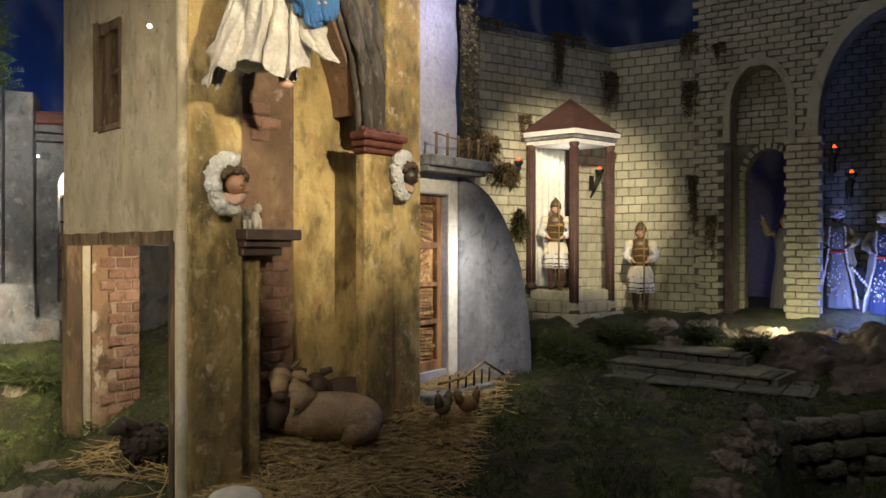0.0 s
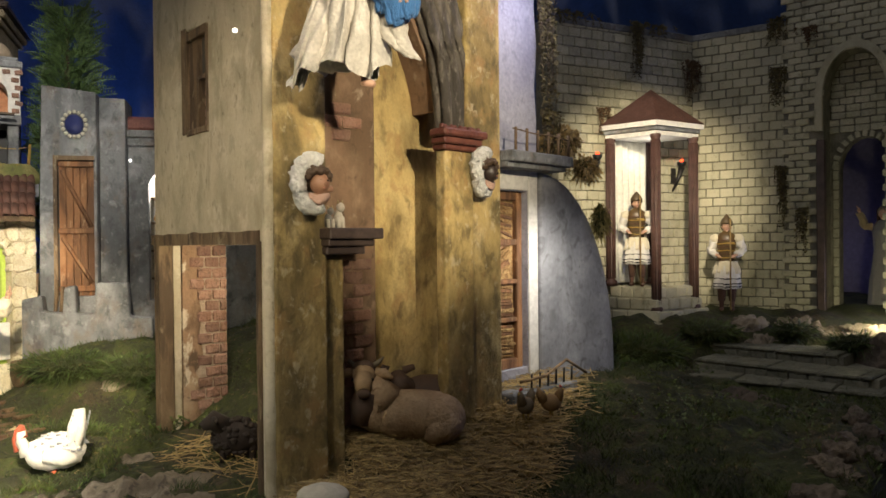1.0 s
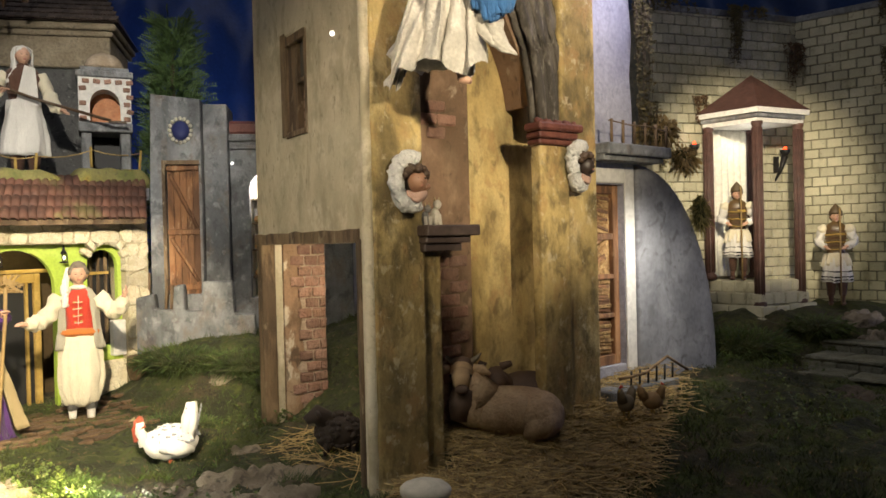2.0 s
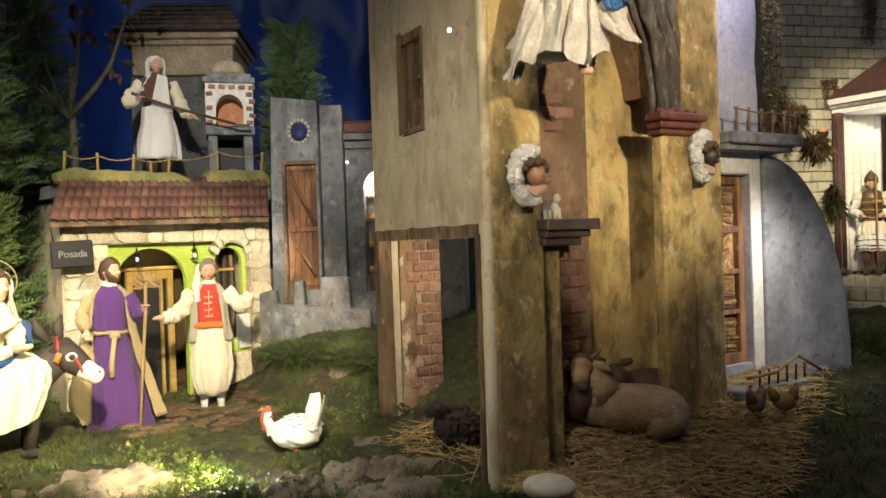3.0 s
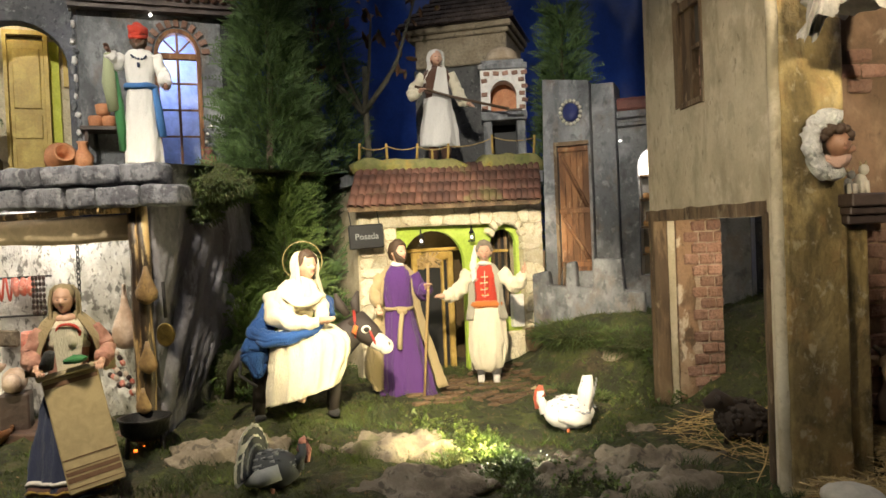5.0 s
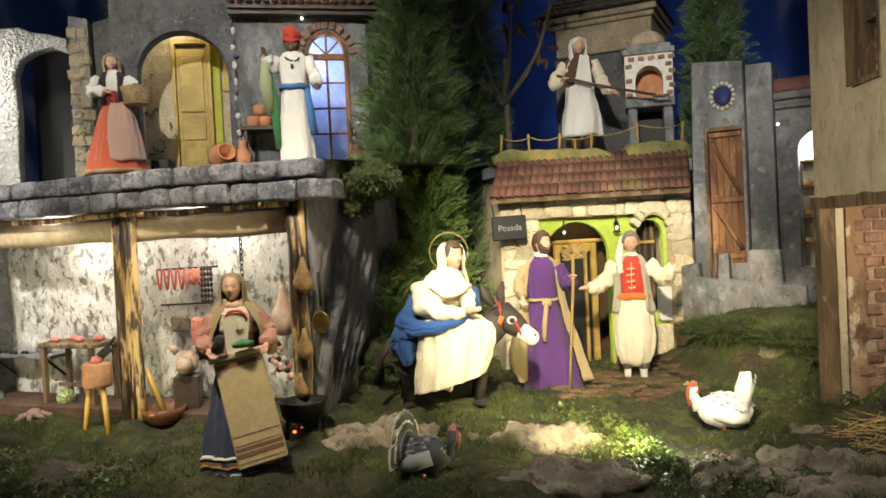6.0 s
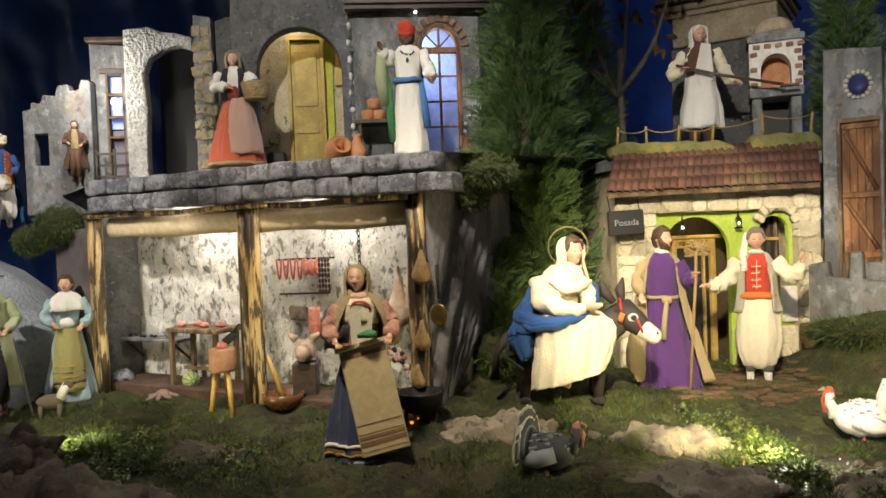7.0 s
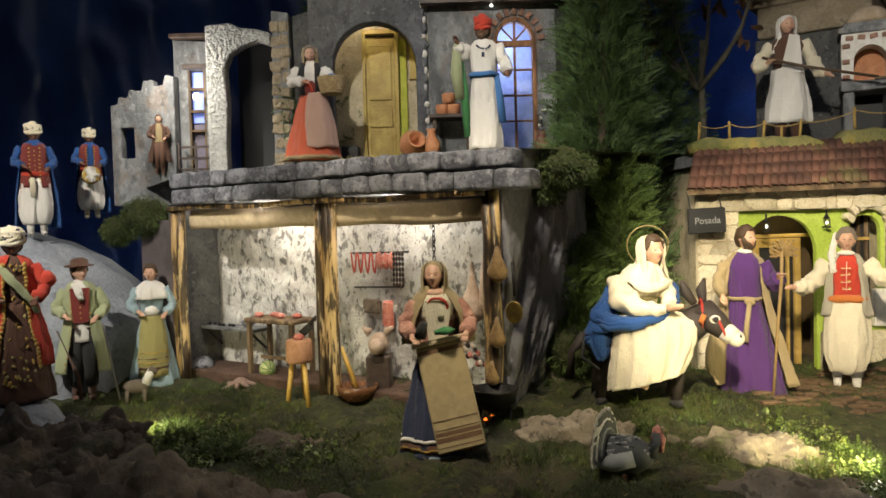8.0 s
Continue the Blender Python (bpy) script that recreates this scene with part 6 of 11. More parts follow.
        fs += [((rw - 1) * s + i, (rw - 1) * s + i + 1, e + (rw - 1) * s + i + 1, e + (rw - 1) * s + i) for i in range(n)]
        self.add(vs, fs, self.k_of(m), True)
        return self.blob(m, (x - math.sin(a) * 0.012, y + math.cos(a) * 0.012, z + 0.024), (0.052, 0.055, 0.050))

    def turban(self, m, z=0.96, r=0.062):
        for i in range(6):
            a = i * 0.63
            self.limb(m, [(r * math.cos(t) * 0.94, r * math.sin(t) * 0.97, z + 0.022 * math.sin(t + a * 2) + 0.009 * (i - 2.5)) for t in [math.tau * j / 18 for j in range(19)]], 0.017, 9)
        self.blob(m, (0, 0, z + 0.022), (0.054, 0.056, 0.040), 0.15, 4)
        if m is not C["red"]:
            random.seed(17)
            for i in range(26):
                t, h = random.uniform(0, math.tau), random.uniform(-0.02, 0.045)
                q = r * (1.20 - 3.2 * max(0, h) ** 1.1 * 2)
                self.blob(C["navy"], (q * math.cos(t), q * math.sin(t), z + h), (0.006, 0.006, 0.006), seg=7, rings=5)
        return self

    def sleeve(self, m, pts, radii, ph=0.0):
        """A sleeve with wrinkles that run round and along it."""
        fine, rad, n = [], [], len(pts)
        for i in range(n - 1):
            for j in range(8):
                t = j / 8
                fine.append(Vector(pts[i]).lerp(Vector(pts[i + 1]), t))
                rad.append(radii[i] * (1 - t) + radii[i + 1] * t)
        fine.append(Vector(pts[-1]))
        rad.append(radii[-1])
        for _ in range(2):
            fine = [fine[0]] + [(fine[j - 1] + fine[j] * 2 + fine[j + 1]) / 4 for j in range(1, len(fine) - 1)] + [fine[-1]]
        seg, vs, fs = 24, [], []
        for i, p in enumerate(fine):
            d = (fine[min(i + 1, len(fine) - 1)] - fine[max(i - 1, 0)]).normalized()
            a = d.cross(Vector((0, 0, 1)) if abs(d.z) < 0.95 else Vector((0, 1, 0))).normalized()
            b = d.cross(a)
            for j in range(seg):
                t = math.tau * j / seg
                q = rad[i] * (1 + 0.10 * math.sin(2 * t + i * 0.9 + ph) + 0.09 * (1 - 2 * abs(math.sin(1.5 * t - i * 0.55 + ph))) + 0.05 * math.sin(i * 1.7 + ph))
                vs.append(tuple(p + (a * math.cos(t) + b * math.sin(t)) * q))
        for i in range(len(fine) - 1):
            fs += [(i * seg + j, i * seg + (j + 1) % seg, (i + 1) * seg + (j + 1) % seg, (i + 1) * seg + j) for j in range(seg)]
        fs += [tuple(reversed(range(seg))), tuple(range((len(fine) - 1) * seg, len(fine) * seg))]
        return self.add(vs, fs, self.k_of(m), True)

    def arm(self, m, pts, hand=None, r=(0.040, 0.042, 0.036, 0.030)):
        n = len(pts)
        self.sleeve(m, pts, [0.92 * r[min(i, 3)] for i in range(n)], 3 * pts[0][0] * 9)
        d = (Vector(pts[-1]) - Vector(pts[-2])).normalized()
        p = Vector(pts[-1])
        h = hand or skin
        w = d.cross(Vector((0, 0, 1)) if abs(d.z) < 0.9 else Vector((1, 0, 0))).normalized()
        up = w.cross(d)
        self.limb(h, [p - d * 0.01, p + d * 0.018], [0.014, 0.0145], 10)
        self.limb(h, [p + d * 0.014, p + d * 0.030, p + d * 0.046], [0.0135, 0.0175, 0.013], 12)
        for i in range(4):
            o = w * (i - 1.5) * 0.0078
            k = 0.008 * (1 - abs(i - 1.4) / 2)
            self.limb(h, [p + d * 0.040 + o, p + d * (0.056 + k) + o * 1.15 - up * 0.002, p + d * (0.068 + k) + o * 1.2 - up * 0.010], [0.0056, 0.0050, 0.0038], 7)
        self.limb(h, [p + d * 0.020 + w * 0.012, p + d * 0.036 + w * 0.022 + up * 0.004, p + d * 0.050 + w * 0.022 + up * 0.004], [0.0068, 0.0058, 0.0042], 7)
        return self

    def torso(self, m, z0=0.52, z1=0.83, w=0.105, sq=0.66):
        return self.drape(m, [(w * 0.82, z0), (w * 0.76, z0 + 0.07), (w * 0.88, z0 + 0.18), (w * 0.97, z1 - 0.08), (w * 0.90, z1 - 0.035), (w * 0.70, z1 - 0.008), (0.045, z1 + 0.012), (0.03, z1 + 0.03)], 0.045, 7, sq, (0, 0, 0), w * 40, 0, 0, 0)

    def legs(self, m, shoe, top=0.5, r=0.045, sock=None):
        for s in (-1, 1):
            self.limb(m, [(s * 0.045, 0, top), (s * 0.05, -0.005, top * 0.55), (s * 0.052, 0, 0.10)], [r * 1.25, r * 1.1, r * 0.8])
            self.limb(sock or m, [(s * 0.052, 0, 0.13), (s * 0.053, 0, 0.02)], [r * 0.62, r * 0.5])
            self.blob(shoe, (s * 0.056, -0.028, 0.016), (0.024, 0.05, 0.018))
        return self

    def crease(self):
        """Small dents and upright folds in all that is cloth."""
        soft = {i for i, q in enumerate(self.names) if q.name.startswith(("cloth_", "white_gauze"))}
        used = {i for f, k in zip(self.f, self.k) if k in soft for i in f}
        for i in used:
            p = Vector(self.v[i])
            self.v[i] = tuple(p + 0.0026 * noise.noise_vector(Vector((p.x * 34, p.y * 34, p.z * 15))) + 0.0024 * noise.noise_vector(Vector((p.x * 80, p.y * 80, p.z * 36))) + 0.0012 * noise.noise_vector(p * 170))

    def done(self, name, label, p, h, face, category="figurine", group="", lean=(0, 0)):
        m = pose(p[0], p[1], p[2], lean[0], lean[1], face) @ Matrix.Scale(h, 4)
        self.v = [tuple(m @ Vector(q)) for q in self.v]
        self.crease()
        return solid(name, self, self.names, label, category, p, group)


def plain_once(name, col, rough=0.6):
    return MATS.get(name) or plain(name, col, rough)


C = cloth
GRP = "painted terracotta figures"


def joseph():
    d = Doll()
    d.robe(C["purple"], [(0.185, 0.0, 0.035, 0), (0.172, 0.04, 0.032, 0), (0.147, 0.22, 0.018, 0), (0.115, 0.42, 0.006, 0), (0.084, 0.56), (0.094, 0.70), (0.098, 0.765), (0.078, 0.81), (0.046, 0.84), (0.03, 0.86)], 0.10, 11)
    d.wrap(C["tan"], [(0.235, 0.06, 0.06, 0.04), (0.215, 0.14, 0.05, 0.035), (0.175, 0.35, 0.025, 0.03), (0.135, 0.58, 0, 0.02), (0.125, 0.72, 0, 0.015), (0.105, 0.80, 0, 0.01), (0.06, 0.845, 0, 0.01)], 0.85, 0.98, 0.10, 7, 0.72, ph=0.6)
    d.gathered(C["tan"], [(-0.13, -0.03, 0.50), (-0.15, -0.05, 0.34), (-0.16, -0.05, 0.16), (-0.14, -0.05, 0.08)], [0.035, 0.06, 0.06, 0.03])
    d.arm(C["tan"], [(-0.10, 0, 0.79), (-0.15, -0.02, 0.68), (-0.13, -0.08, 0.60)])
    d.arm(C["purple"], [(0.10, 0, 0.78), (0.155, -0.02, 0.655), (0.175, -0.10, 0.70)], r=(0.045, 0.05, 0.045, 0.036))
    d.blob(C["tan"], (0.02, -0.09, 0.56), (0.03, 0.02, 0.025), 0.2)
    d.limb(C["tan"], [(0.085 * math.cos(t), 0.07 * math.sin(t) - 0.005, 0.575) for t in [math.tau * i / 16 for i in range(17)]], 0.012, 6)
    d.limb(C["tan"], [(0.02, -0.095, 0.55), (0.0, -0.11, 0.42), (-0.01, -0.115, 0.33)], [0.012, 0.014, 0.016], 7)
    d.blob(C["white"], (0.004, -0.008, 0.85), (0.042, 0.04, 0.018), 0.2, 4)
    d.head(0.93, 0.01, -0.008, skin, hair, 44, beard=hair)
    wood = plain_once("staff_wood", (0.30, 0.20, 0.08))
    d.limb(wood, [(0.13, -0.15, 0.0), (0.16, -0.14, 0.4), (0.185, -0.13, 0.70), (0.19, -0.125, 0.92)], [0.008, 0.009, 0.010, 0.010], 7)
    random.seed(2)
    for i in range(26):
        a = random.uniform(0, math.tau)
        L = random.uniform(0.035, 0.080)
        e = (0.19 + L * math.cos(a), -0.125 + 0.03 * math.sin(a), 0.865 + 0.045 * math.sin(a * 2) + random.uniform(-0.015, 0.02))
        d.limb(wood, [(0.19, -0.125, 0.83 + 0.014 * (i % 6)), e], [0.005, 0.006], 6)
        d.blob(wood, e, (0.010, 0.010, 0.008), 0.4, 5, 8, 6, i)
    d.done("doll_in_purple_robe", "bearded doll in a purple robe and tan cloak with a staff", (-1.392, 1.366, lay(-1.392, 1.366)), 0.398, 46, "figurine", GRP)


joseph()


def innkeeper():
    d = Doll()
    d.legs(C["grey"], C["black"], 0.40, 0.04, C["white"])
    d.robe(C["ivory"], [(0.060, 0.120), (0.092, 0.145), (0.116, 0.21), (0.130, 0.32), (0.120, 0.46), (0.098, 0.56)], 0.10, 8, 0.74)
    d.torso(C["red"], 0.56, 0.83, 0.102)
    d.limb(C["orange"], [(0.096 * math.cos(t), 0.068 * math.sin(t), 0.575) for t in [math.tau * i / 16 for i in range(17)]], 0.024, 8)
    for i in range(4):
        for s in (-1, 1):
            d.blob(C["gold"], (s * 0.018, -0.075, 0.64 + i * 0.04), 0.007, seg=8, rings=6)
    d.wrap(C["linen"], [(0.135, 0.47), (0.118, 0.58), (0.112, 0.70), (0.110, 0.77), (0.085, 0.82), (0.055, 0.845)], 0.62, 0.80, 0.07, 7, 0.74)
    d.arm(C["ivory"], [(-0.10, 0, 0.79), (-0.18, -0.03, 0.67), (-0.235, -0.08, 0.64), (-0.27, -0.12, 0.645)], r=(0.05, 0.056, 0.05, 0.03))
    d.arm(C["ivory"], [(0.10, 0, 0.79), (0.19, 0.0, 0.69), (0.235, -0.05, 0.72), (0.255, -0.07, 0.78)], r=(0.05, 0.056, 0.05, 0.03))
    d.gathered(C["white"], [(-0.055, 0.0, 0.965), (-0.066, -0.012, 0.90), (-0.07, -0.03, 0.82), (-0.065, -0.06, 0.74)], [0.012, 0.018, 0.022, 0.020])
    for i in range(4):
        d.limb(C["ivory"], [(-0.024, -0.080, 0.635 + i * 0.042), (0.024, -0.080, 0.635 + i * 0.042)], 0.0022, 6)
    d.limb(C["ivory"], [(0, -0.082, 0.80), (0, -0.084, 0.62)], 0.0022, 6)
    d.head(0.925, 0, -0.005, skin, grey_hair, 8)
    d.blob(C["white"], (0, -0.02, 0.848), (0.046, 0.042, 0.016))
    d.done("doll_in_red_vest", "doll in a red vest and cream apron with spread arms", (-1.316, 1.63, lay(-1.316, 1.63) + 0.0), 0.405, 34, "figurine", GRP)


innkeeper()


def baker():
    d = Doll()
    d.legs(C["brown"], C["black"], 0.45, 0.045)
    d.robe(C["white"], [(0.150, 0.22), (0.152, 0.26), (0.138, 0.40), (0.112, 0.52), (0.108, 0.60)], 0.10, 9, 0.75)
    d.torso(C["brown"], 0.54, 0.83, 0.122)
    d.prism([(-0.045, 0.56), (0.10, 0.56), (0.08, 0.82), (0.015, 0.84)], -0.082, -0.072, (), d.k_of(C["white"]))
    d.arm(C["ivory"], [(-0.10, 0, 0.79), (-0.19, 0.0, 0.68), (-0.20, -0.06, 0.615), (-0.13, -0.13, 0.64)], r=(0.045, 0.05, 0.045, 0.03))
    d.arm(C["ivory"], [(0.10, 0, 0.79), (0.16, 0.0, 0.66), (0.19, -0.08, 0.56), (0.24, -0.13, 0.53)], r=(0.045, 0.05, 0.045, 0.03))
    d.head(0.92, 0, 0, skin, None, 20, cover=C["white"])
    d.limb(plain_once("dark_pole", (0.09, 0.055, 0.03)), [(-0.16, -0.15, 0.68), (0.1, -0.155, 0.59), (0.56, -0.12, 0.47)], 0.011, 7)
    d.slabx(plain_once("dark_pole", (0.09, 0.055, 0.03)), 0.54, 0.66, -0.14, -0.09, 0.455, 0.468)
    d.done("doll_baker", "doll in white apron and headscarf pushing a baker's paddle", (-1.602, 1.795, 0.580), 0.395, 36, "figurine", GRP)


baker()


def vendor():
    d = Doll()
    d.robe(C["navy"], [(0.205, 0.0), (0.20, 0.05), (0.175, 0.22), (0.135, 0.42), (0.09, 0.56)], 0.08, 11, 0.75)
    for z0, z1, q in ((0.092, 0.108, "white"), (0.040, 0.080, "brown"), (0.052, 0.066, "gold"), (0.010, 0.026, "pale_blue")):
        e = 0.001 if q == "gold" else 0.0
        d.robe(C[q], [(0.2035 + e, z0), (0.1995 + e, z1)], 0.064, 11, 0.752)
    rose = surf_once("dusty_rose", (0.36, 0.17, 0.125), (0.48, 0.26, 0.19), scale=30, rough=0.85, bump=0.4)
    d.torso(rose, 0.55, 0.82, 0.11)
    d.prism([(-0.05, 0.60), (0.05, 0.60), (0.06, 0.80), (-0.06, 0.80)], -0.088, -0.076, (), d.k_of(C["ivory"]))
    k = d.k_of(plain_once("tray_cloth", (0.40, 0.31, 0.16), 0.85))
    mt = pose(0.045, -0.165, 0.36, -13, -11, 0)
    d.box(-0.118, 0.118, -0.008, 0.008, -0.285, 0.235, k=k, m=mt, bevel=0.006)
    d.box(-0.135, 0.135, -0.03, 0.02, 0.235, 0.26, k=d.k_of(plain_once("tray_lip", (0.44, 0.36, 0.22), 0.85)), m=mt, bevel=0.005)
    for z, hh in ((-0.262, 0.004), (-0.235, 0.022), (-0.205, 0.018), (-0.178, 0.004), (-0.135, 0.005), (0.195, 0.020)):
        d.box(-0.112, 0.112, -0.0105, -0.0082, z, z + hh, k=d.k_of(plain_once("tray_band", (0.15, 0.08, 0.04), 0.85)), m=mt)
    d.arm(rose, [(-0.10, 0, 0.78), (-0.165, -0.02, 0.67), (-0.13, -0.12, 0.63)], r=(0.045, 0.047, 0.04, 0.032))
    d.arm(rose, [(0.10, 0, 0.78), (0.17, -0.02, 0.68), (0.14, -0.13, 0.64)], r=(0.045, 0.047, 0.04, 0.032))
    d.wrap(C["tan"], [(0.185, 0.58), (0.180, 0.66), (0.155, 0.75), (0.108, 0.82), (0.058, 0.865)], 0.42, 0.95, 0.08, 7, 0.66, (0, 0.01, 0))
    d.blob(skin, (0, -0.02, 0.832), (0.052, 0.042, 0.026))
    d.drape(C["ivory"], [(0.088, 0.70), (0.090, 0.77), (0.070, 0.815), (0.052, 0.83)], 0.06, 8, 0.80, (0, -0.016, 0), 0, 0, 0, 0)
    d.blob(C["green"], (0.03, -0.16, 0.655), (0.05, 0.03, 0.018), 0.5, 6)
    d.limb(C["black"], [(-0.09, -0.15, 0.63), (-0.07, -0.17, 0.70)], [0.03, 0.022])
    d.limb(C["red"], [(0.05 * math.sin(t), -0.06 - 0.03 * math.cos(t / 2), 0.81 - 0.06 * (1 - math.cos(t)) / 1.2) for t in [-2 + 4 * i / 12 for i in range(13)]], 0.007, 6)
    d.head(0.92, -0.01, -0.01, skin, None, -10, cover=C["tan"])
    d.done("doll_fruit_seller", "doll in headscarf and navy skirt holding a cloth-covered tray", (-1.462, 0.586, lay(-1.462, 0.586) - 0.002), 0.385, 66, "figurine", GRP)


vendor()


def basket_woman():
    d = Doll()
    d.robe(C["coral"], [(0.235, 0.0), (0.225, 0.05), (0.185, 0.22), (0.14, 0.42), (0.088, 0.57)], 0.09, 11, 0.78)
    d.robe(C["rose"], [(0.170, 0.10), (0.164, 0.14), (0.142, 0.30), (0.108, 0.46), (0.082, 0.57)], 0.07, 7, 0.7, 30, (0.058, -0.064, 0))
    d.robe(C["tan"], [(0.241, 0.0), (0.239, 0.03)], 0.09, 11, 0.79)
    d.torso(C["white"], 0.55, 0.83, 0.105)
    for x in (-1, 1):
        d.limb(C["black"], [(x * 0.070, -0.06, 0.56), (x * 0.080, -0.062, 0.70), (x * 0.058, -0.03, 0.83)], [0.034, 0.034, 0.022])
    d.blob(C["maroon"], (0.0, -0.062, 0.61), (0.062, 0.030, 0.070), 0.15, 5)
    d.arm(C["white"], [(-0.10, 0, 0.79), (-0.165, -0.02, 0.68), (-0.06, -0.11, 0.66)], r=(0.05, 0.055, 0.045, 0.03))
    d.arm(C["white"], [(0.10, 0, 0.79), (0.165, -0.02, 0.66), (0.20, -0.10, 0.62)], r=(0.05, 0.055, 0.045, 0.03))
    d.limb(C["red"], [(-0.04, -0.10, 0.67), (0.0, -0.11, 0.62), (0.02, -0.11, 0.57)], [0.02, 0.018, 0.008])
    wick = surf_once("wicker", (0.44, 0.31, 0.14), (0.58, 0.44, 0.23), scale=80, bump=1.0)
    d.lathe([(0.08, 0.55), (0.108, 0.61), (0.122, 0.69), (0.110, 0.69), (0.085, 0.59)], d.k_of(wick), (0.19, -0.12, 0), 22)
    for i in range(7):
        z, r = 0.56 + i * 0.021, 0.092 + 0.0045 * i
        d.limb(wick, [(0.19 + r * math.cos(t), -0.12 + r * math.sin(t), z + 0.004 * math.sin(9 * t + i * 3.1)) for t in [math.tau * j / 36 for j in range(37)]], 0.0085, 6)
    d.blob(C["white"], (0.15, -0.10, 0.71), (0.06, 0.05, 0.07), 0.3, 4)
    d.blob(C["blue"], (0.19, -0.15, 0.70), (0.035, 0.03, 0.025), 0.3, 4)
    d.head(0.92, 0, 0, skin, grey_hair, 6, cover=C["tan"])
    d.done("doll_with_basket", "doll in red skirt and rose apron carrying a wicker basket", (-2.631, 0.716, 0.635), 0.39, 68, "figurine", GRP)


basket_woman()


def merchant():
    d = Doll()
    d.robe(C["white"], [(0.13, 0.02), (0.128, 0.06), (0.112, 0.28), (0.10, 0.48), (0.09, 0.58), (0.10, 0.70), (0.108, 0.78), (0.075, 0.83), (0.03, 0.85)], 0.06, 9, 0.75)
    d.legs(C["white"], C["brown"], 0.2, 0.04)
    d.limb(C["blue"], [(0.096 * math.cos(t), 0.075 * math.sin(t), 0.575) for t in [math.tau * i / 16 for i in range(17)]], 0.022, 8)
    d.limb(C["blue"], [(0.09, -0.03, 0.57), (0.115, -0.03, 0.40), (0.13, -0.02, 0.22)], [0.022, 0.028, 0.03])
    d.limb(C["pale_green"], [(-0.20, -0.06, 0.80), (-0.20, -0.03, 0.60), (-0.18, -0.01, 0.40)], [0.025, 0.05, 0.04])
    d.limb(C["green"], [(-0.18, -0.02, 0.75), (-0.15, 0.0, 0.45), (-0.13, 0.0, 0.12)], [0.02, 0.035, 0.03])
    d.arm(C["white"], [(-0.10, 0, 0.79), (-0.165, -0.01, 0.72), (-0.19, -0.06, 0.80)], dark_skin, r=(0.05, 0.055, 0.048, 0.04))
    d.arm(C["white"], [(0.10, 0, 0.79), (0.16, -0.01, 0.66), (0.17, -0.10, 0.58)], dark_skin, r=(0.05, 0.055, 0.048, 0.04))
    for i in range(7):
        a = -1.2 + 2.4 * i / 6
        d.blob(C["navy"], (0.05 * math.sin(a), -0.08, 0.79 - 0.03 * math.cos(a)), 0.008, seg=8, rings=6)
    d.blob(C["navy"], (0, -0.083, 0.72), (0.012, 0.008, 0.02), seg=8, rings=6)
    d.head(0.905, 0, 0, dark_skin, hair, -12, beard=hair)
    d.turban(C["red"], 0.965, 0.054)
    d.blob(C["red"], (0, 0, 0.985), (0.050, 0.050, 0.052), 0.12, 5)
    d.done("doll_in_red_turban", "doll in long white tunic with blue sash and red turban", (-2.03, 1.045, 0.61), 0.385, 60, "figurine", GRP)


merchant()


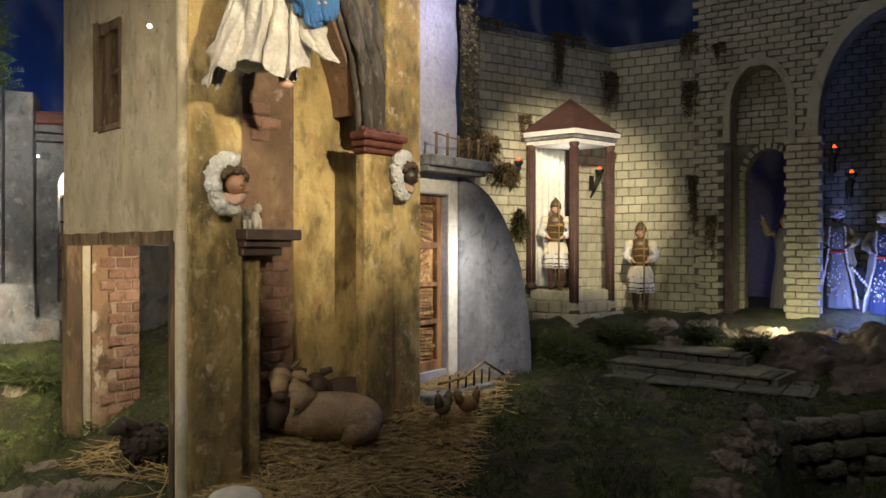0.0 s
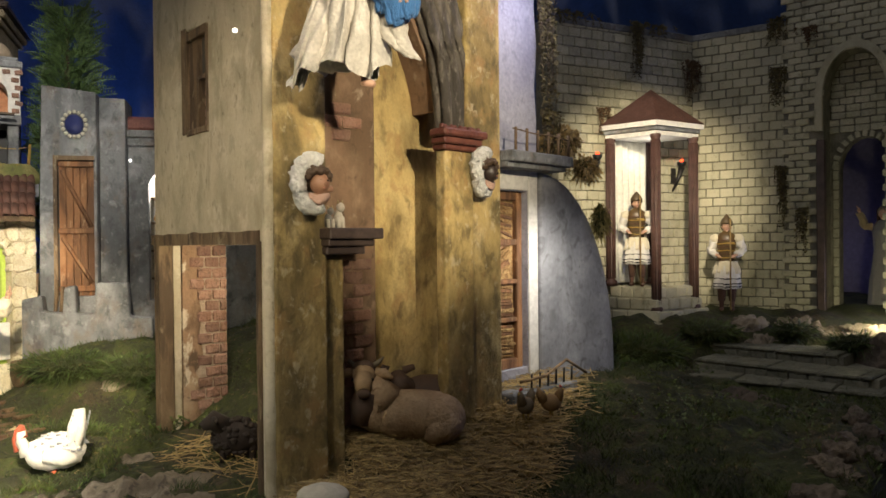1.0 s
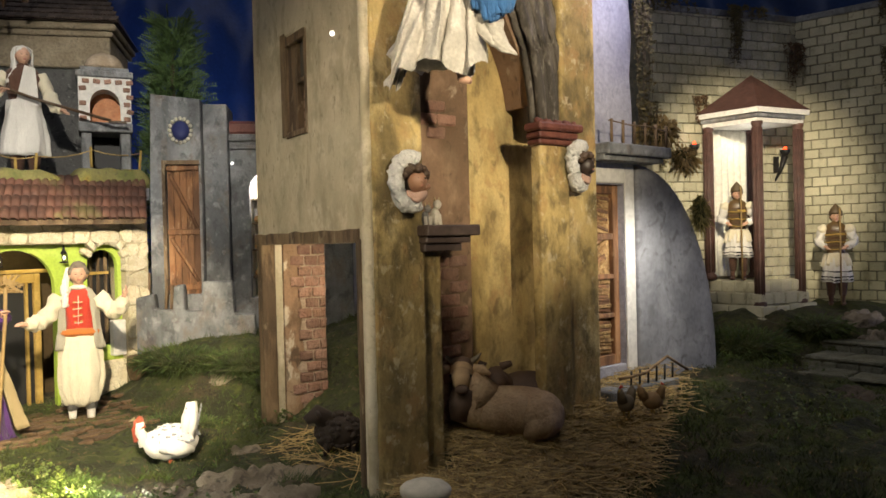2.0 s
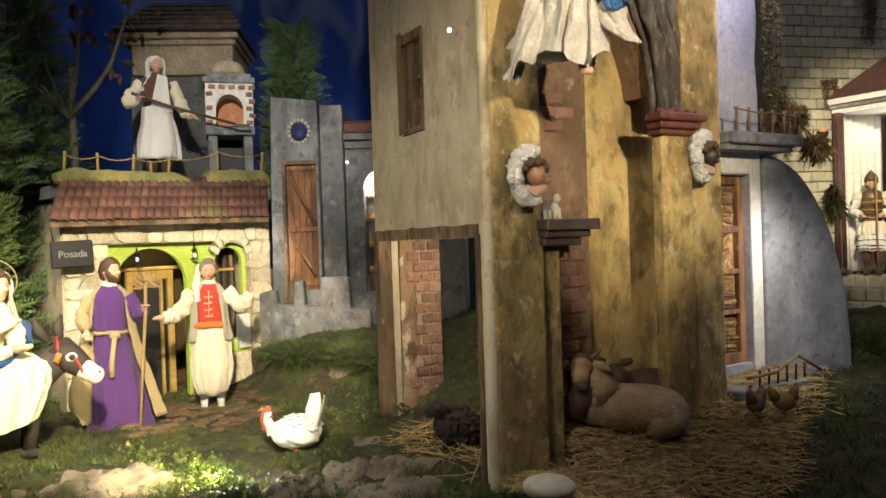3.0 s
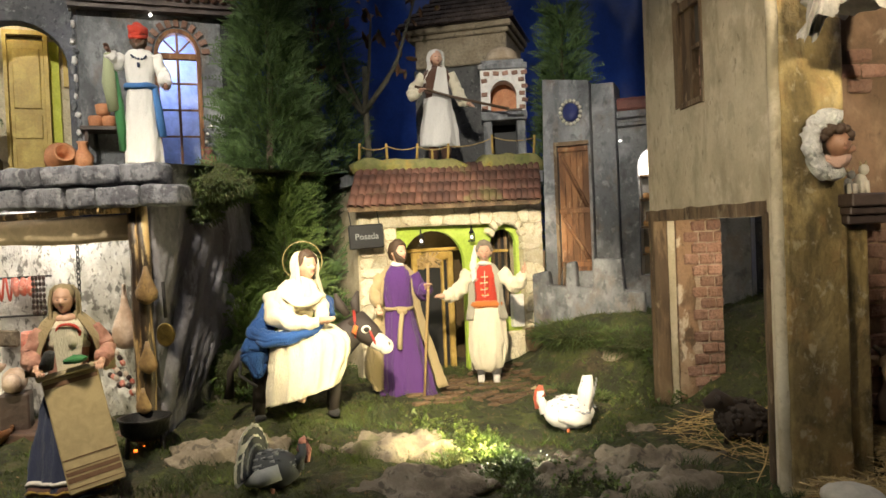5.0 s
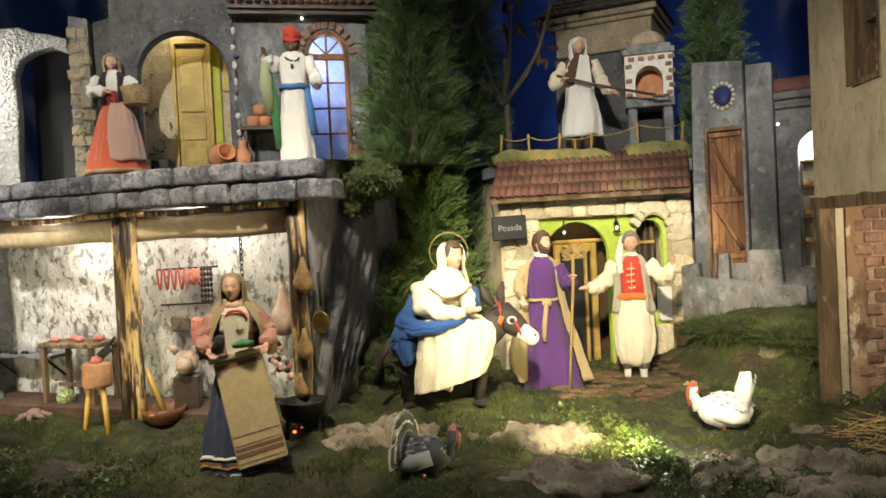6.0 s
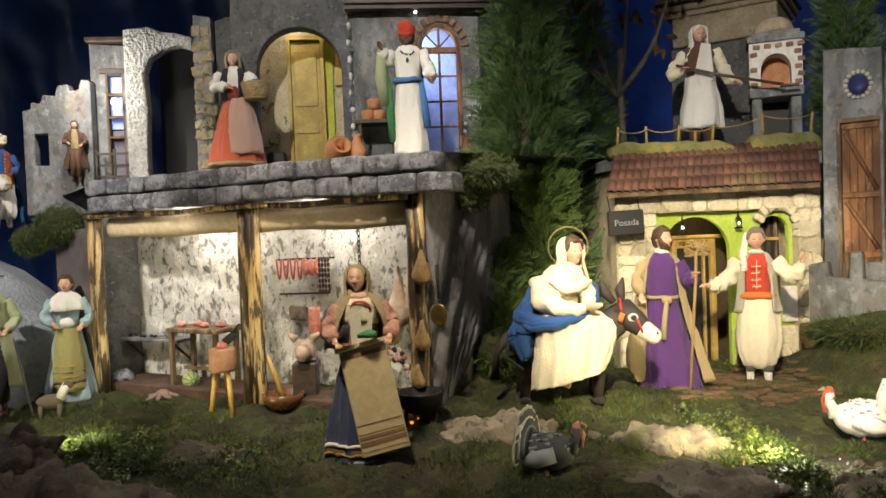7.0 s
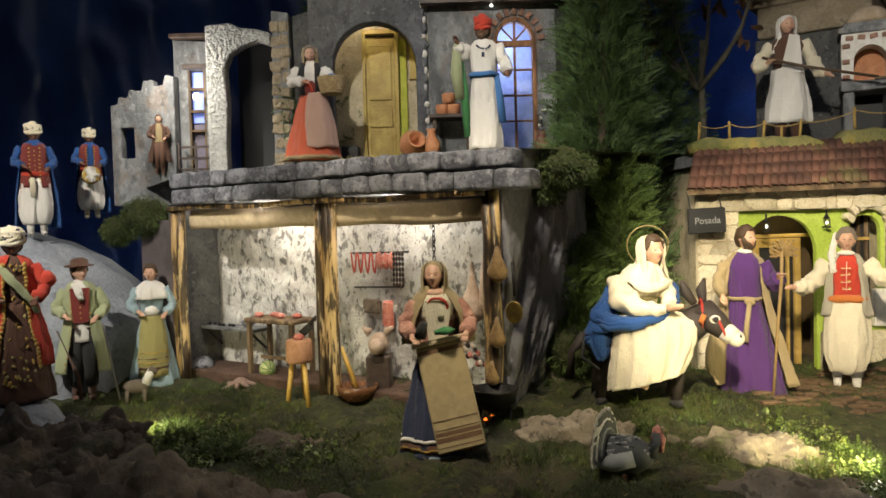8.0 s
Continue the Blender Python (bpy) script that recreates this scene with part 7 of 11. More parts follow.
def villager(name, label, p, h, face, skirt=None, top="white", apron=None, coat=None, trousers=None, hat=None, sk=None, turb=None, sash=None, vest=None, beard=None, cover=None, boots="brown", extra=None, trim=False, turn=0.0):
    d = Doll()
    if skirt:
        d.robe(C[skirt], [(0.19, 0.0), (0.185, 0.05), (0.155, 0.22), (0.12, 0.42), (0.085, 0.57)], 0.09, 11, 0.78)
    else:
        d.legs(C[trousers or "black"], C[boots], 0.52, 0.052, C[boots])
    d.torso(C[top], 0.52, 0.83, 0.105)
    if apron:
        d.robe(C[apron], [(0.125, 0.09), (0.12, 0.25), (0.10, 0.45), (0.075, 0.58)], 0.05, 7, 0.7, 30, (0, -0.07, 0))
        for z, hh, q in ((0.12, 0.006, "gold"), (0.15, 0.02, "brown"), (0.20, 0.012, "gold"), (0.235, 0.006, "brown"), (0.28, 0.01, "gold")):
            d.robe(C[q], [(0.1265 - 0.06 * (z - 0.1), z), (0.1255 - 0.06 * (z - 0.1), z + hh)], 0.04, 7, 0.7, 30, (0, -0.073, 0))
    if coat:
        d.wrap(C[coat], [(0.185, 0.20), (0.178, 0.30), (0.145, 0.45), (0.112, 0.58), (0.118, 0.70), (0.115, 0.78), (0.088, 0.825), (0.055, 0.85)], 0.42, 0.62, 0.06, 7, 0.72)
        if trim:
            for s in (-1, 1):
                for i in range(15):
                    z = 0.24 + i * 0.038
                    w = (0.85 - z) / 0.65
                    r = 0.12 + 0.062 * sm(0.55, 0.2, z)
                    t = -math.pi / 2 + s * (0.46 + 0.20 * w)
                    d.blob(C["gold"], (r * math.cos(t), r * 0.74 * math.sin(t), z), (0.007, 0.007, 0.007), seg=8, rings=6)
    if vest:
        d.prism([(-0.05, 0.56), (0.05, 0.56), (0.06, 0.80), (-0.06, 0.80)], -0.085, -0.074, (), d.k_of(C[vest]))
        for i in range(5):
            d.blob(C["gold"], (0.0, -0.088, 0.59 + i * 0.04), 0.006, seg=8, rings=6)
    if sash:
        d.limb(C[sash], [(0.09 * math.cos(t), 0.068 * math.sin(t), 0.55) for t in [math.tau * i / 14 for i in range(15)]], 0.028, 8)
    sleeve = C[coat or top]
    d.arm(sleeve, [(-0.10, 0, 0.79), (-0.165, -0.01, 0.66), (-0.10, -0.11, 0.62)], sk)
    d.arm(sleeve, [(0.10, 0, 0.79), (0.165, -0.01, 0.66), (0.11, -0.11, 0.60)], sk)
    d.head(0.915, 0, 0, sk, hair if not cover else None, turn, cover=C[cover] if cover else None, beard=C[beard] if beard else None)
    if turb:
        d.turban(C[turb])
    if hat:
        d.lathe([(0.10, 0.955), (0.102, 0.962), (0.06, 0.968), (0.055, 1.0), (0.03, 1.015), (0.002, 1.018)], d.k_of(C[hat]), (0, 0.01, 0), 20)
    if extra:
        extra(d)
    return d.done(name, label, p, h, face, "figurine", GRP)




def shawl(d):
    """White pleated collar, laced bodice and lace at the breast."""
    d.drape(C["white"], [(0.138, 0.71), (0.142, 0.725), (0.122, 0.78), (0.085, 0.825), (0.045, 0.855)], 0.12, 11, 0.72, (0, -0.004, 0), 0.3, 0, 0, 0)
    d.blob(C["white"], (0.0, -0.11, 0.62), (0.05, 0.03, 0.035), 0.4, 5)
    d.limb(C["olive"], [(0.090 * math.cos(t), 0.074 * math.sin(t) - 0.01, 0.56) for t in [math.tau * i / 16 for i in range(17)]], 0.016, 8)


def stick(d):
    d.limb(C["grey"], [(0.15, -0.16, 0.55), (0.24, -0.24, 0.02)], 0.007, 7)
    d.limb(C["brown"], [(-0.14, -0.17, 0.52), (-0.02, -0.22, 0.20), (0.0, -0.22, 0.04)], [0.009, 0.012, 0.010], 8)
    d.gathered(C["white"], [(-0.03, -0.085, 0.83), (0.0, -0.10, 0.77), (0.01, -0.10, 0.72)], [0.022, 0.024, 0.012])
    d.robe(C["white"], [(0.098, 0.42), (0.095, 0.50), (0.085, 0.56)], 0.07, 8, 0.74)


random.seed(31)
villager("doll_in_green_dress", "doll in pale blue dress with a striped olive apron", (-2.545, 0.172, lay(-2.545, 0.172)), 0.37, 84, skirt="pale_blue", top="pale_blue", apron="olive", extra=shawl, turn=-12)
villager("doll_in_yellow_coat", "doll in pale yellow-green coat and red vest with a hat", (-2.47, -0.02, lay(-2.47, -0.02)), 0.39, 84, top="white", coat="pale_green", vest="maroon", trousers="black", hat="brown", trim=True, turn=30, extra=stick)


def sword(d):
    """Baldric, brocade front and a fur edge."""
    d.gathered(C["pale_green"], [(-0.10, -0.06, 0.82), (-0.02, -0.11, 0.72), (0.07, -0.11, 0.60), (0.11, -0.08, 0.52)], [0.018, 0.022, 0.022, 0.016])
    random.seed(32)
    for i in range(70):
        x, z = random.uniform(-0.085, 0.085), random.uniform(0.10, 0.80)
        r = 0.088 + 0.11 * sm(0.55, 0.0, z)
        d.blob(C["gold"] if i % 3 else C["olive"], (x, -0.80 * math.sqrt(max(0.0001, r * r - x * x)) - 0.006, z), (0.009, 0.006, 0.010), 0.3, 5, 8, 6, i)
    for s in (-1, 1):
        for i in range(24):
            z = 0.20 + i * 0.026
            r = 0.12 + 0.066 * sm(0.55, 0.2, z)
            t = -math.pi / 2 + s * (0.44 + 0.22 * (0.85 - z) / 0.65)
            d.blob(C["gold"], (r * math.cos(t), r * 0.74 * math.sin(t), z), (0.011, 0.009, 0.013), 0.3, 5, 8, 6, i)
    d.blob(C["red"], (0.17, -0.02, 0.70), (0.05, 0.05, 0.05), 0.2, 4)


villager("doll_in_red_robe", "turbaned doll in a red robe with gold trim", (-2.17, -0.165, 0.02), 0.40, 95, skirt="brown", top="brown", coat="red", sk=dark_skin, turb="ivory", extra=sword)


def cape(d):
    d.wrap(C["royal_blue"], [(0.19, 0.06, 0, 0.03), (0.17, 0.35, 0, 0.03), (0.135, 0.62, 0, 0.025), (0.115, 0.78, 0, 0.02), (0.07, 0.835, 0, 0.015)], 1.35, 1.55, 0.10, 7, 0.8)
    d.wrap(C["maroon"], [(0.125, 0.42), (0.112, 0.55), (0.114, 0.70), (0.111, 0.78), (0.08, 0.825)], 0.30, 0.45, 0.05, 6, 0.74)
    for s in (-1, 1):
        d.robe(C["white"], [(0.060, 0.10), (0.082, 0.18), (0.086, 0.32), (0.070, 0.46), (0.05, 0.50)], 0.10, 7, 0.9, 30, (s * 0.052, 0, 0), s)
        for i in range(10):
            z = 0.47 + i * 0.034
            d.blob(C["gold"], (s * 0.040, -0.088, z), (0.008, 0.006, 0.008), seg=8, rings=6)
    d.limb(C["ivory"], [(-0.03, -0.09, 0.50), (-0.02, -0.098, 0.44), (-0.02, -0.098, 0.34)], [0.02, 0.022, 0.016], 8)


def drum(d):
    cape(d)
    m = pose(0.0, -0.20, 0.47, 80, 0, 4)
    d.lathe([(0.088, -0.045), (0.092, -0.04), (0.092, 0.04), (0.088, 0.045)], d.k_of(C["gold"]), (0, 0, 0), 18, 0, 9, 1.0, m)
    d.lathe([(0.086, 0.0452), (0.001, 0.047)], d.k_of(C["white"]), (0, 0, 0), 18, 0, 9, 1.0, m)
    d.limb(C["brown"], [(0.1, -0.16, 0.62), (0.0, -0.22, 0.56)], 0.006, 6)


villager("doll_musician", "turbaned doll musician in red sash and white breeches", (-2.888, -0.127, 0.405), 0.355, 92, top="royal_blue", trousers="white", sash="red", vest="maroon", sk=dark_skin, turb="ivory", boots="white", extra=cape)
villager("doll_drummer", "turbaned doll with a small white drum", (-3.142, 0.045, 0.46), 0.32, 88, top="royal_blue", trousers="ivory", sash="red", sk=dark_skin, turb="ivory", boots="ivory", extra=drum)
villager("doll_shepherd", "small doll in a brown coat by the ruined house", (-2.99, 0.265, 0.608), 0.215, 80, top="tan", trousers="brown", coat="brown")


def soldier(name, p, face, h):
    d = Doll()
    d.legs(C["brown"], C["brown"], 0.42, 0.042)
    d.robe(C["white"], [(0.145, 0.24), (0.14, 0.28), (0.12, 0.42), (0.098, 0.53)], 0.10, 13, 0.78)
    for z, r in ((0.255, 0.1468), (0.285, 0.1425), (0.34, 0.1345)):
        d.robe(C["black"], [(r, z), (r - 0.0015, z + 0.010)], 0.10, 13, 0.78)
    d.robe(C["ivory"], [(0.128, 0.40), (0.122, 0.46), (0.108, 0.53)], 0.16, 15, 0.80)
    d.torso(plain_once("bronze_armour", (0.11, 0.066, 0.024), 0.35), 0.50, 0.83, 0.108)
    for i in range(7):
        d.limb(C["gold"] if i % 2 else C["brown"], [(0.106 * math.cos(t), 0.073 * math.sin(t), 0.53 + i * 0.037) for t in [math.pi + math.pi * j / 8 for j in range(9)]], 0.005, 5)
    for s in (-1, 1):
        d.blob(C["ivory"], (s * 0.12, 0, 0.77), (0.055, 0.05, 0.05), 0.15, 5)
        d.arm(C["white"], [(s * 0.12, 0, 0.76), (s * 0.17, -0.02, 0.64), (s * 0.10, -0.12, 0.60)], r=(0.045, 0.045, 0.036, 0.03))
    d.head(0.905, 0, 0, skin, hair, 5)
    hel = plain_once("bronze_helmet", (0.09, 0.06, 0.028), 0.4)
    d.lathe([(0.064, 0.925), (0.063, 0.95), (0.045, 0.985), (0.015, 1.02), (0.004, 1.035)], d.k_of(hel), (0, 0, 0), 18)
    d.limb(plain_once("staff_wood", (0.30, 0.20, 0.08)), [(0.04, -0.16, 0.02), (0.04, -0.155, 0.98)], 0.008, 6)
    d.slabx(C["gold"], 0.0, 0.08, -0.165, -0.155, 0.72, 0.732)
    return d.done(name, "doll soldier in white skirt and bronze helmet with a sword", p, h, face, "figurine", GRP)


soldier("doll_soldier", (0.423, 2.80, 0.24), -10, 0.335)
soldier("doll_soldier", (0.758, 2.86, lay(0.758, 2.86) + 0.01), -16, 0.345)


def king(name, label, p, h, face, a, b, turb):
    d = Doll()
    d.robe(C[a], [(0.17, 0.0), (0.165, 0.05), (0.13, 0.3), (0.092, 0.55), (0.105, 0.72), (0.105, 0.79), (0.06, 0.84), (0.03, 0.86)], 0.09, 11, 0.75)
    d.wrap(C[b], [(0.235, 0.0, 0, 0.04), (0.20, 0.2, 0, 0.03), (0.15, 0.5, 0, 0.02), (0.125, 0.70, 0, 0.01), (0.115, 0.78), (0.085, 0.825), (0.055, 0.85)], 0.55, 0.85, 0.10, 8, 0.75)
    for s in (-1, 1):
        d.arm(C[b], [(s * 0.10, 0, 0.79), (s * 0.18, -0.02, 0.68), (s * 0.11, -0.12, 0.63)], dark_skin)
        for i in range(26):
            z = 0.03 + i * 0.031
            r = 0.125 + 0.11 * sm(0.6, 0.0, z)
            t = -math.pi / 2 + s * (0.55 + 0.32 * (0.85 - z) / 0.85)
            d.blob(C["ivory"], (r * math.cos(t), r * 0.76 * math.sin(t), z), (0.012, 0.010, 0.017), 0.3, 5, 8, 6, i)
    random.seed(33)
    for i in range(110):
        x, z = random.uniform(-0.09, 0.09), random.uniform(0.12, 0.8)
        r = 0.10 + 0.07 * sm(0.6, 0.0, z)
        d.blob(C["gold"] if i % 2 else C["white"], (x, -0.78 * math.sqrt(max(0.0001, r * r - x * x)) - 0.004, z), (0.007, 0.005, 0.009), 0.3, 5, 8, 6, i)
    d.limb(C["red"], [(0.10 * math.cos(t), 0.078 * math.sin(t), 0.56) for t in [math.tau * i / 16 for i in range(17)]], 0.016, 8)
    d.head(0.91, 0, 0, dark_skin, hair, 0)
    d.turban(C[turb], 0.955)
    d.gathered(C["black"], [(0.16, 0.02, 0.40), (0.26, 0.0, 0.20), (0.40, -0.02, 0.05), (0.55, -0.02, 0.03)], [0.06, 0.10, 0.09, 0.04])
    for i in range(22):
        u = i / 21
        d.blob(C["ivory"], (0.13 + 0.42 * u, -0.10, 0.40 - 0.38 * math.sin(u * 1.5)), (0.012, 0.010, 0.014), 0.4, 4, 8, 6, i)
    return d.done(name, label, p, h, face, "figurine", GRP)


king("doll_king", "turbaned doll king in an embroidered pale robe", (1.475, 2.79, lay(1.475, 2.79) - 0.003), 0.375, -28, "grey", "tan", "white")
king("doll_king", "doll king in a brocade robe with a long train", (1.60, 2.70, lay(1.60, 2.70) - 0.003), 0.37, -32, "navy", "grey", "white")
d = Doll()
d.robe(C["grey"], [(0.15, 0.0), (0.14, 0.1), (0.11, 0.4), (0.09, 0.56), (0.105, 0.74), (0.06, 0.84), (0.03, 0.86)], 0.08, 9, 0.75)
d.arm(C["tan"], [(-0.10, 0, 0.79), (-0.17, 0.0, 0.80), (-0.21, -0.02, 0.93)])
d.arm(C["tan"], [(0.10, 0, 0.79), (0.16, -0.02, 0.66), (0.15, -0.1, 0.62)])
d.head(0.915, 0, 0, skin, grey_hair, -20, cover=C["brown"])
d.done("doll_prophet", "robed doll raising an arm in the gateway", (1.34, 2.92, lay(1.34, 2.92) - 0.003), 0.37, -25, "figurine", GRP)


def angel():
    """Skirts, sash and foot of a hanging angel doll."""
    d = Doll()
    m = Matrix()
    gauze = surf_once("white_gauze", (0.50, 0.47, 0.42), (0.66, 0.62, 0.56), scale=18, bump=0.5)
    hem = ((-0.136, -0.006), (-0.105, -0.014), (-0.082, 0.012), (-0.046, 0.024), (-0.012, 0.034), (0.012, 0.026), (0.038, 0.0), (0.062, 0.010), (0.078, 0.03))
    n, rows, vs = 88, 22, []
    for j in range(rows + 1):
        v = j / rows
        for i in range(2 * n):
            u = i / (n - 1) if i < n else (2 * n - 1 - i) / (n - 1)
            g = min(7.999, u * 8)
            k = int(g)
            hx, hz = (hem[k][q] * (1 - g + k) + hem[k + 1][q] * (g - k) for q in (0, 1))
            tx, tz = -0.055 + 0.11 * u, 0.26
            sw = v ** 1.5
            x = tx * (1 - sw) + hx * sw
            z = tz + (hz - tz) * v + 0.006 * v * math.sin(u * 34)
            y = (-1 if i < n else 0.8) * 0.050 * math.sqrt(max(0.0, math.sin(math.pi * u))) + (0.004 + 0.020 * v) * (1 - 2 * abs(math.sin(u * 11 + 1.3 * math.sin(v * 3.5 + u * 5))) ** 0.8) + 0.008 * v * math.sin(u * 47 + v * 6)
            vs.append((x + 0.008 * v * math.sin(u * 25 + 1), y, z + (0.012 * v if i >= n else 0)))
    w = 2 * n
    d.add(vs, [(j * w + i, j * w + (i + 1) % w, (j + 1) * w + (i + 1) % w, (j + 1) * w + i) for j in range(rows) for i in range(w)], d.k_of(gauze), True)
    d.lathe([(0.028, 0.12, 0.085, 0), (0.042, 0.17, 0.072, 0), (0.058, 0.24, 0.05, 0), (0.06, 0.34, 0.03, 0)], d.k_of(C["blue"]), (0, 0.01, 0), 30, 0.2, 7, 0.7, None, 0.4)
    for x0, x1, z1, q in ((0.050, 0.098, 0.112, 0.026), (0.068, 0.122, 0.122, 0.024), (0.085, 0.132, 0.160, 0.022), (0.040, 0.076, 0.135, 0.024)):
        d.gathered(C["blue"], [(x0, -0.045, 0.27), ((x0 + x1) / 2, -0.055, 0.21), (x1 - 0.004, -0.045, (z1 + 0.2) / 2), (x1, -0.03, z1)], [q, q * 1.2, q * 1.1, q * 0.7])
    d.gathered(gauze, [(0.070, -0.005, 0.15), (0.092, -0.012, 0.10), (0.108, -0.010, 0.065), (0.140, -0.006, 0.042)], [0.024, 0.026, 0.018, 0.003])
    d.blob(gauze, (-0.03, 0.0, 0.062), (0.092, 0.036, 0.036), 0.2, 5)
    d.limb(skin, [(0.03, 0.0, 0.07), (0.025, 0.0, 0.022), (0.033, -0.012, 0.002), (0.052, -0.025, -0.008)], [0.014, 0.011, 0.011, 0.006], 10)
    d.limb(C["blue"], [(0.05, -0.03, 0.30), (0.09, -0.04, 0.24)], [0.04, 0.03], 10)
    d.limb(skin, [(0.085, -0.04, 0.23), (0.10, -0.045, 0.19), (0.105, -0.05, 0.165)], [0.012, 0.012, 0.008], 8)
    for s in (-0.008, 0, 0.008):
        d.limb(skin, [(0.104 + s, -0.05, 0.17), (0.11 + s * 1.6, -0.055, 0.14)], [0.005, 0.0035], 6)
    d.robe(C["blue"], [(0.07, 0.30, 0.03, 0), (0.06, 0.38, 0.03, 0), (0.05, 0.46, 0.03, 0)], 0.05, 7, 0.7)
    for s in (-1, 1):
        d.limb(plain_once("wire", (0.2, 0.2, 0.2)), [(0.03 + s * 0.02, 0, 0.44), (0.03 + s * 0.02, 0.02, 0.95)], 0.0012, 5)
    d.done("doll_angel", "hanging angel doll in white pleated skirts and blue sash", (-0.283, 1.205, 0.662), 0.82, 0, "figurine", GRP)


angel()


def cherub(p, face, sk):
    d = Doll()
    fluff = surf_once("cotton_wool", (0.74, 0.73, 0.71), (0.84, 0.83, 0.80), scale=70, bump=1.0)
    d.limb(fluff, [(0.060 * math.cos(a) * 0.72, -0.012 + 0.004 * math.sin(a * 3), 0.062 * math.sin(a)) for a in [radians(70 + 8 * i) for i in range(30)]], [0.022 + 0.006 * noise.noise(Vector((i * 0.6, 1, 2))) for i in range(30)], 16)
    d.v = [(x + 0.006 * noise.noise(Vector((x * 60, y * 60, z * 60))), y + 0.006 * noise.noise(Vector((x * 60, y * 60, z * 60 + 5))), z + 0.006 * noise.noise(Vector((x * 60 + 9, y * 60, z * 60)))) for x, y, z in d.v]
    d.blob(sk, (0.012, -0.028, 0.0), (0.026, 0.028, 0.03))
    for i in range(26):
        t, h = i * 2.4, 0.012 + 0.026 * (i / 26) ** 0.8
        q = 0.031 * math.sqrt(max(0.1, 1 - ((h - 0.006) / 0.036) ** 2))
        if math.sin(t) > -0.75 or h > 0.026:
            d.blob(hair, (0.008 + q * math.cos(t), -0.026 + q * math.sin(t), h), (0.011, 0.011, 0.010), 0.3, 5, 8, 6, i)
    d.gathered(C["rose"], [(-0.012, -0.02, -0.035), (0.01, -0.035, -0.045), (0.032, -0.03, -0.030)], [0.012, 0.016, 0.010])
    d.blob(sk, (0.014, -0.055, -0.003), (0.004, 0.006, 0.0055), seg=8, rings=6)
    for e in (-0.009, 0.011):
        d.blob(C["black"], (0.013 + e, -0.051, 0.006), (0.0032, 0.003, 0.0024), seg=8, rings=6)
    d.blob(plain_once("lip", (0.44, 0.19, 0.14)), (0.014, -0.053, -0.013), (0.005, 0.003, 0.002), seg=8, rings=6)
    d.blob(sk, (0.018, -0.02, -0.036), (0.024, 0.02, 0.02))
    d.limb(sk, [(0.02, -0.03, -0.02), (0.045, -0.035, -0.012)], [0.010, 0.008], 8)
    return d.done("cherub_head", "cherub bust in a ring of white cotton wool on a pillar", p, 0.66, face, "ornament", "cherubs")


cherub((-0.372, 1.285, 0.508), 40, plain_once("brown_painted_skin", (0.34, 0.18, 0.11), 0.45))
cherub((-0.092, 1.612, 0.553), 62, plain_once("black_painted_skin", (0.045, 0.032, 0.027), 0.4))


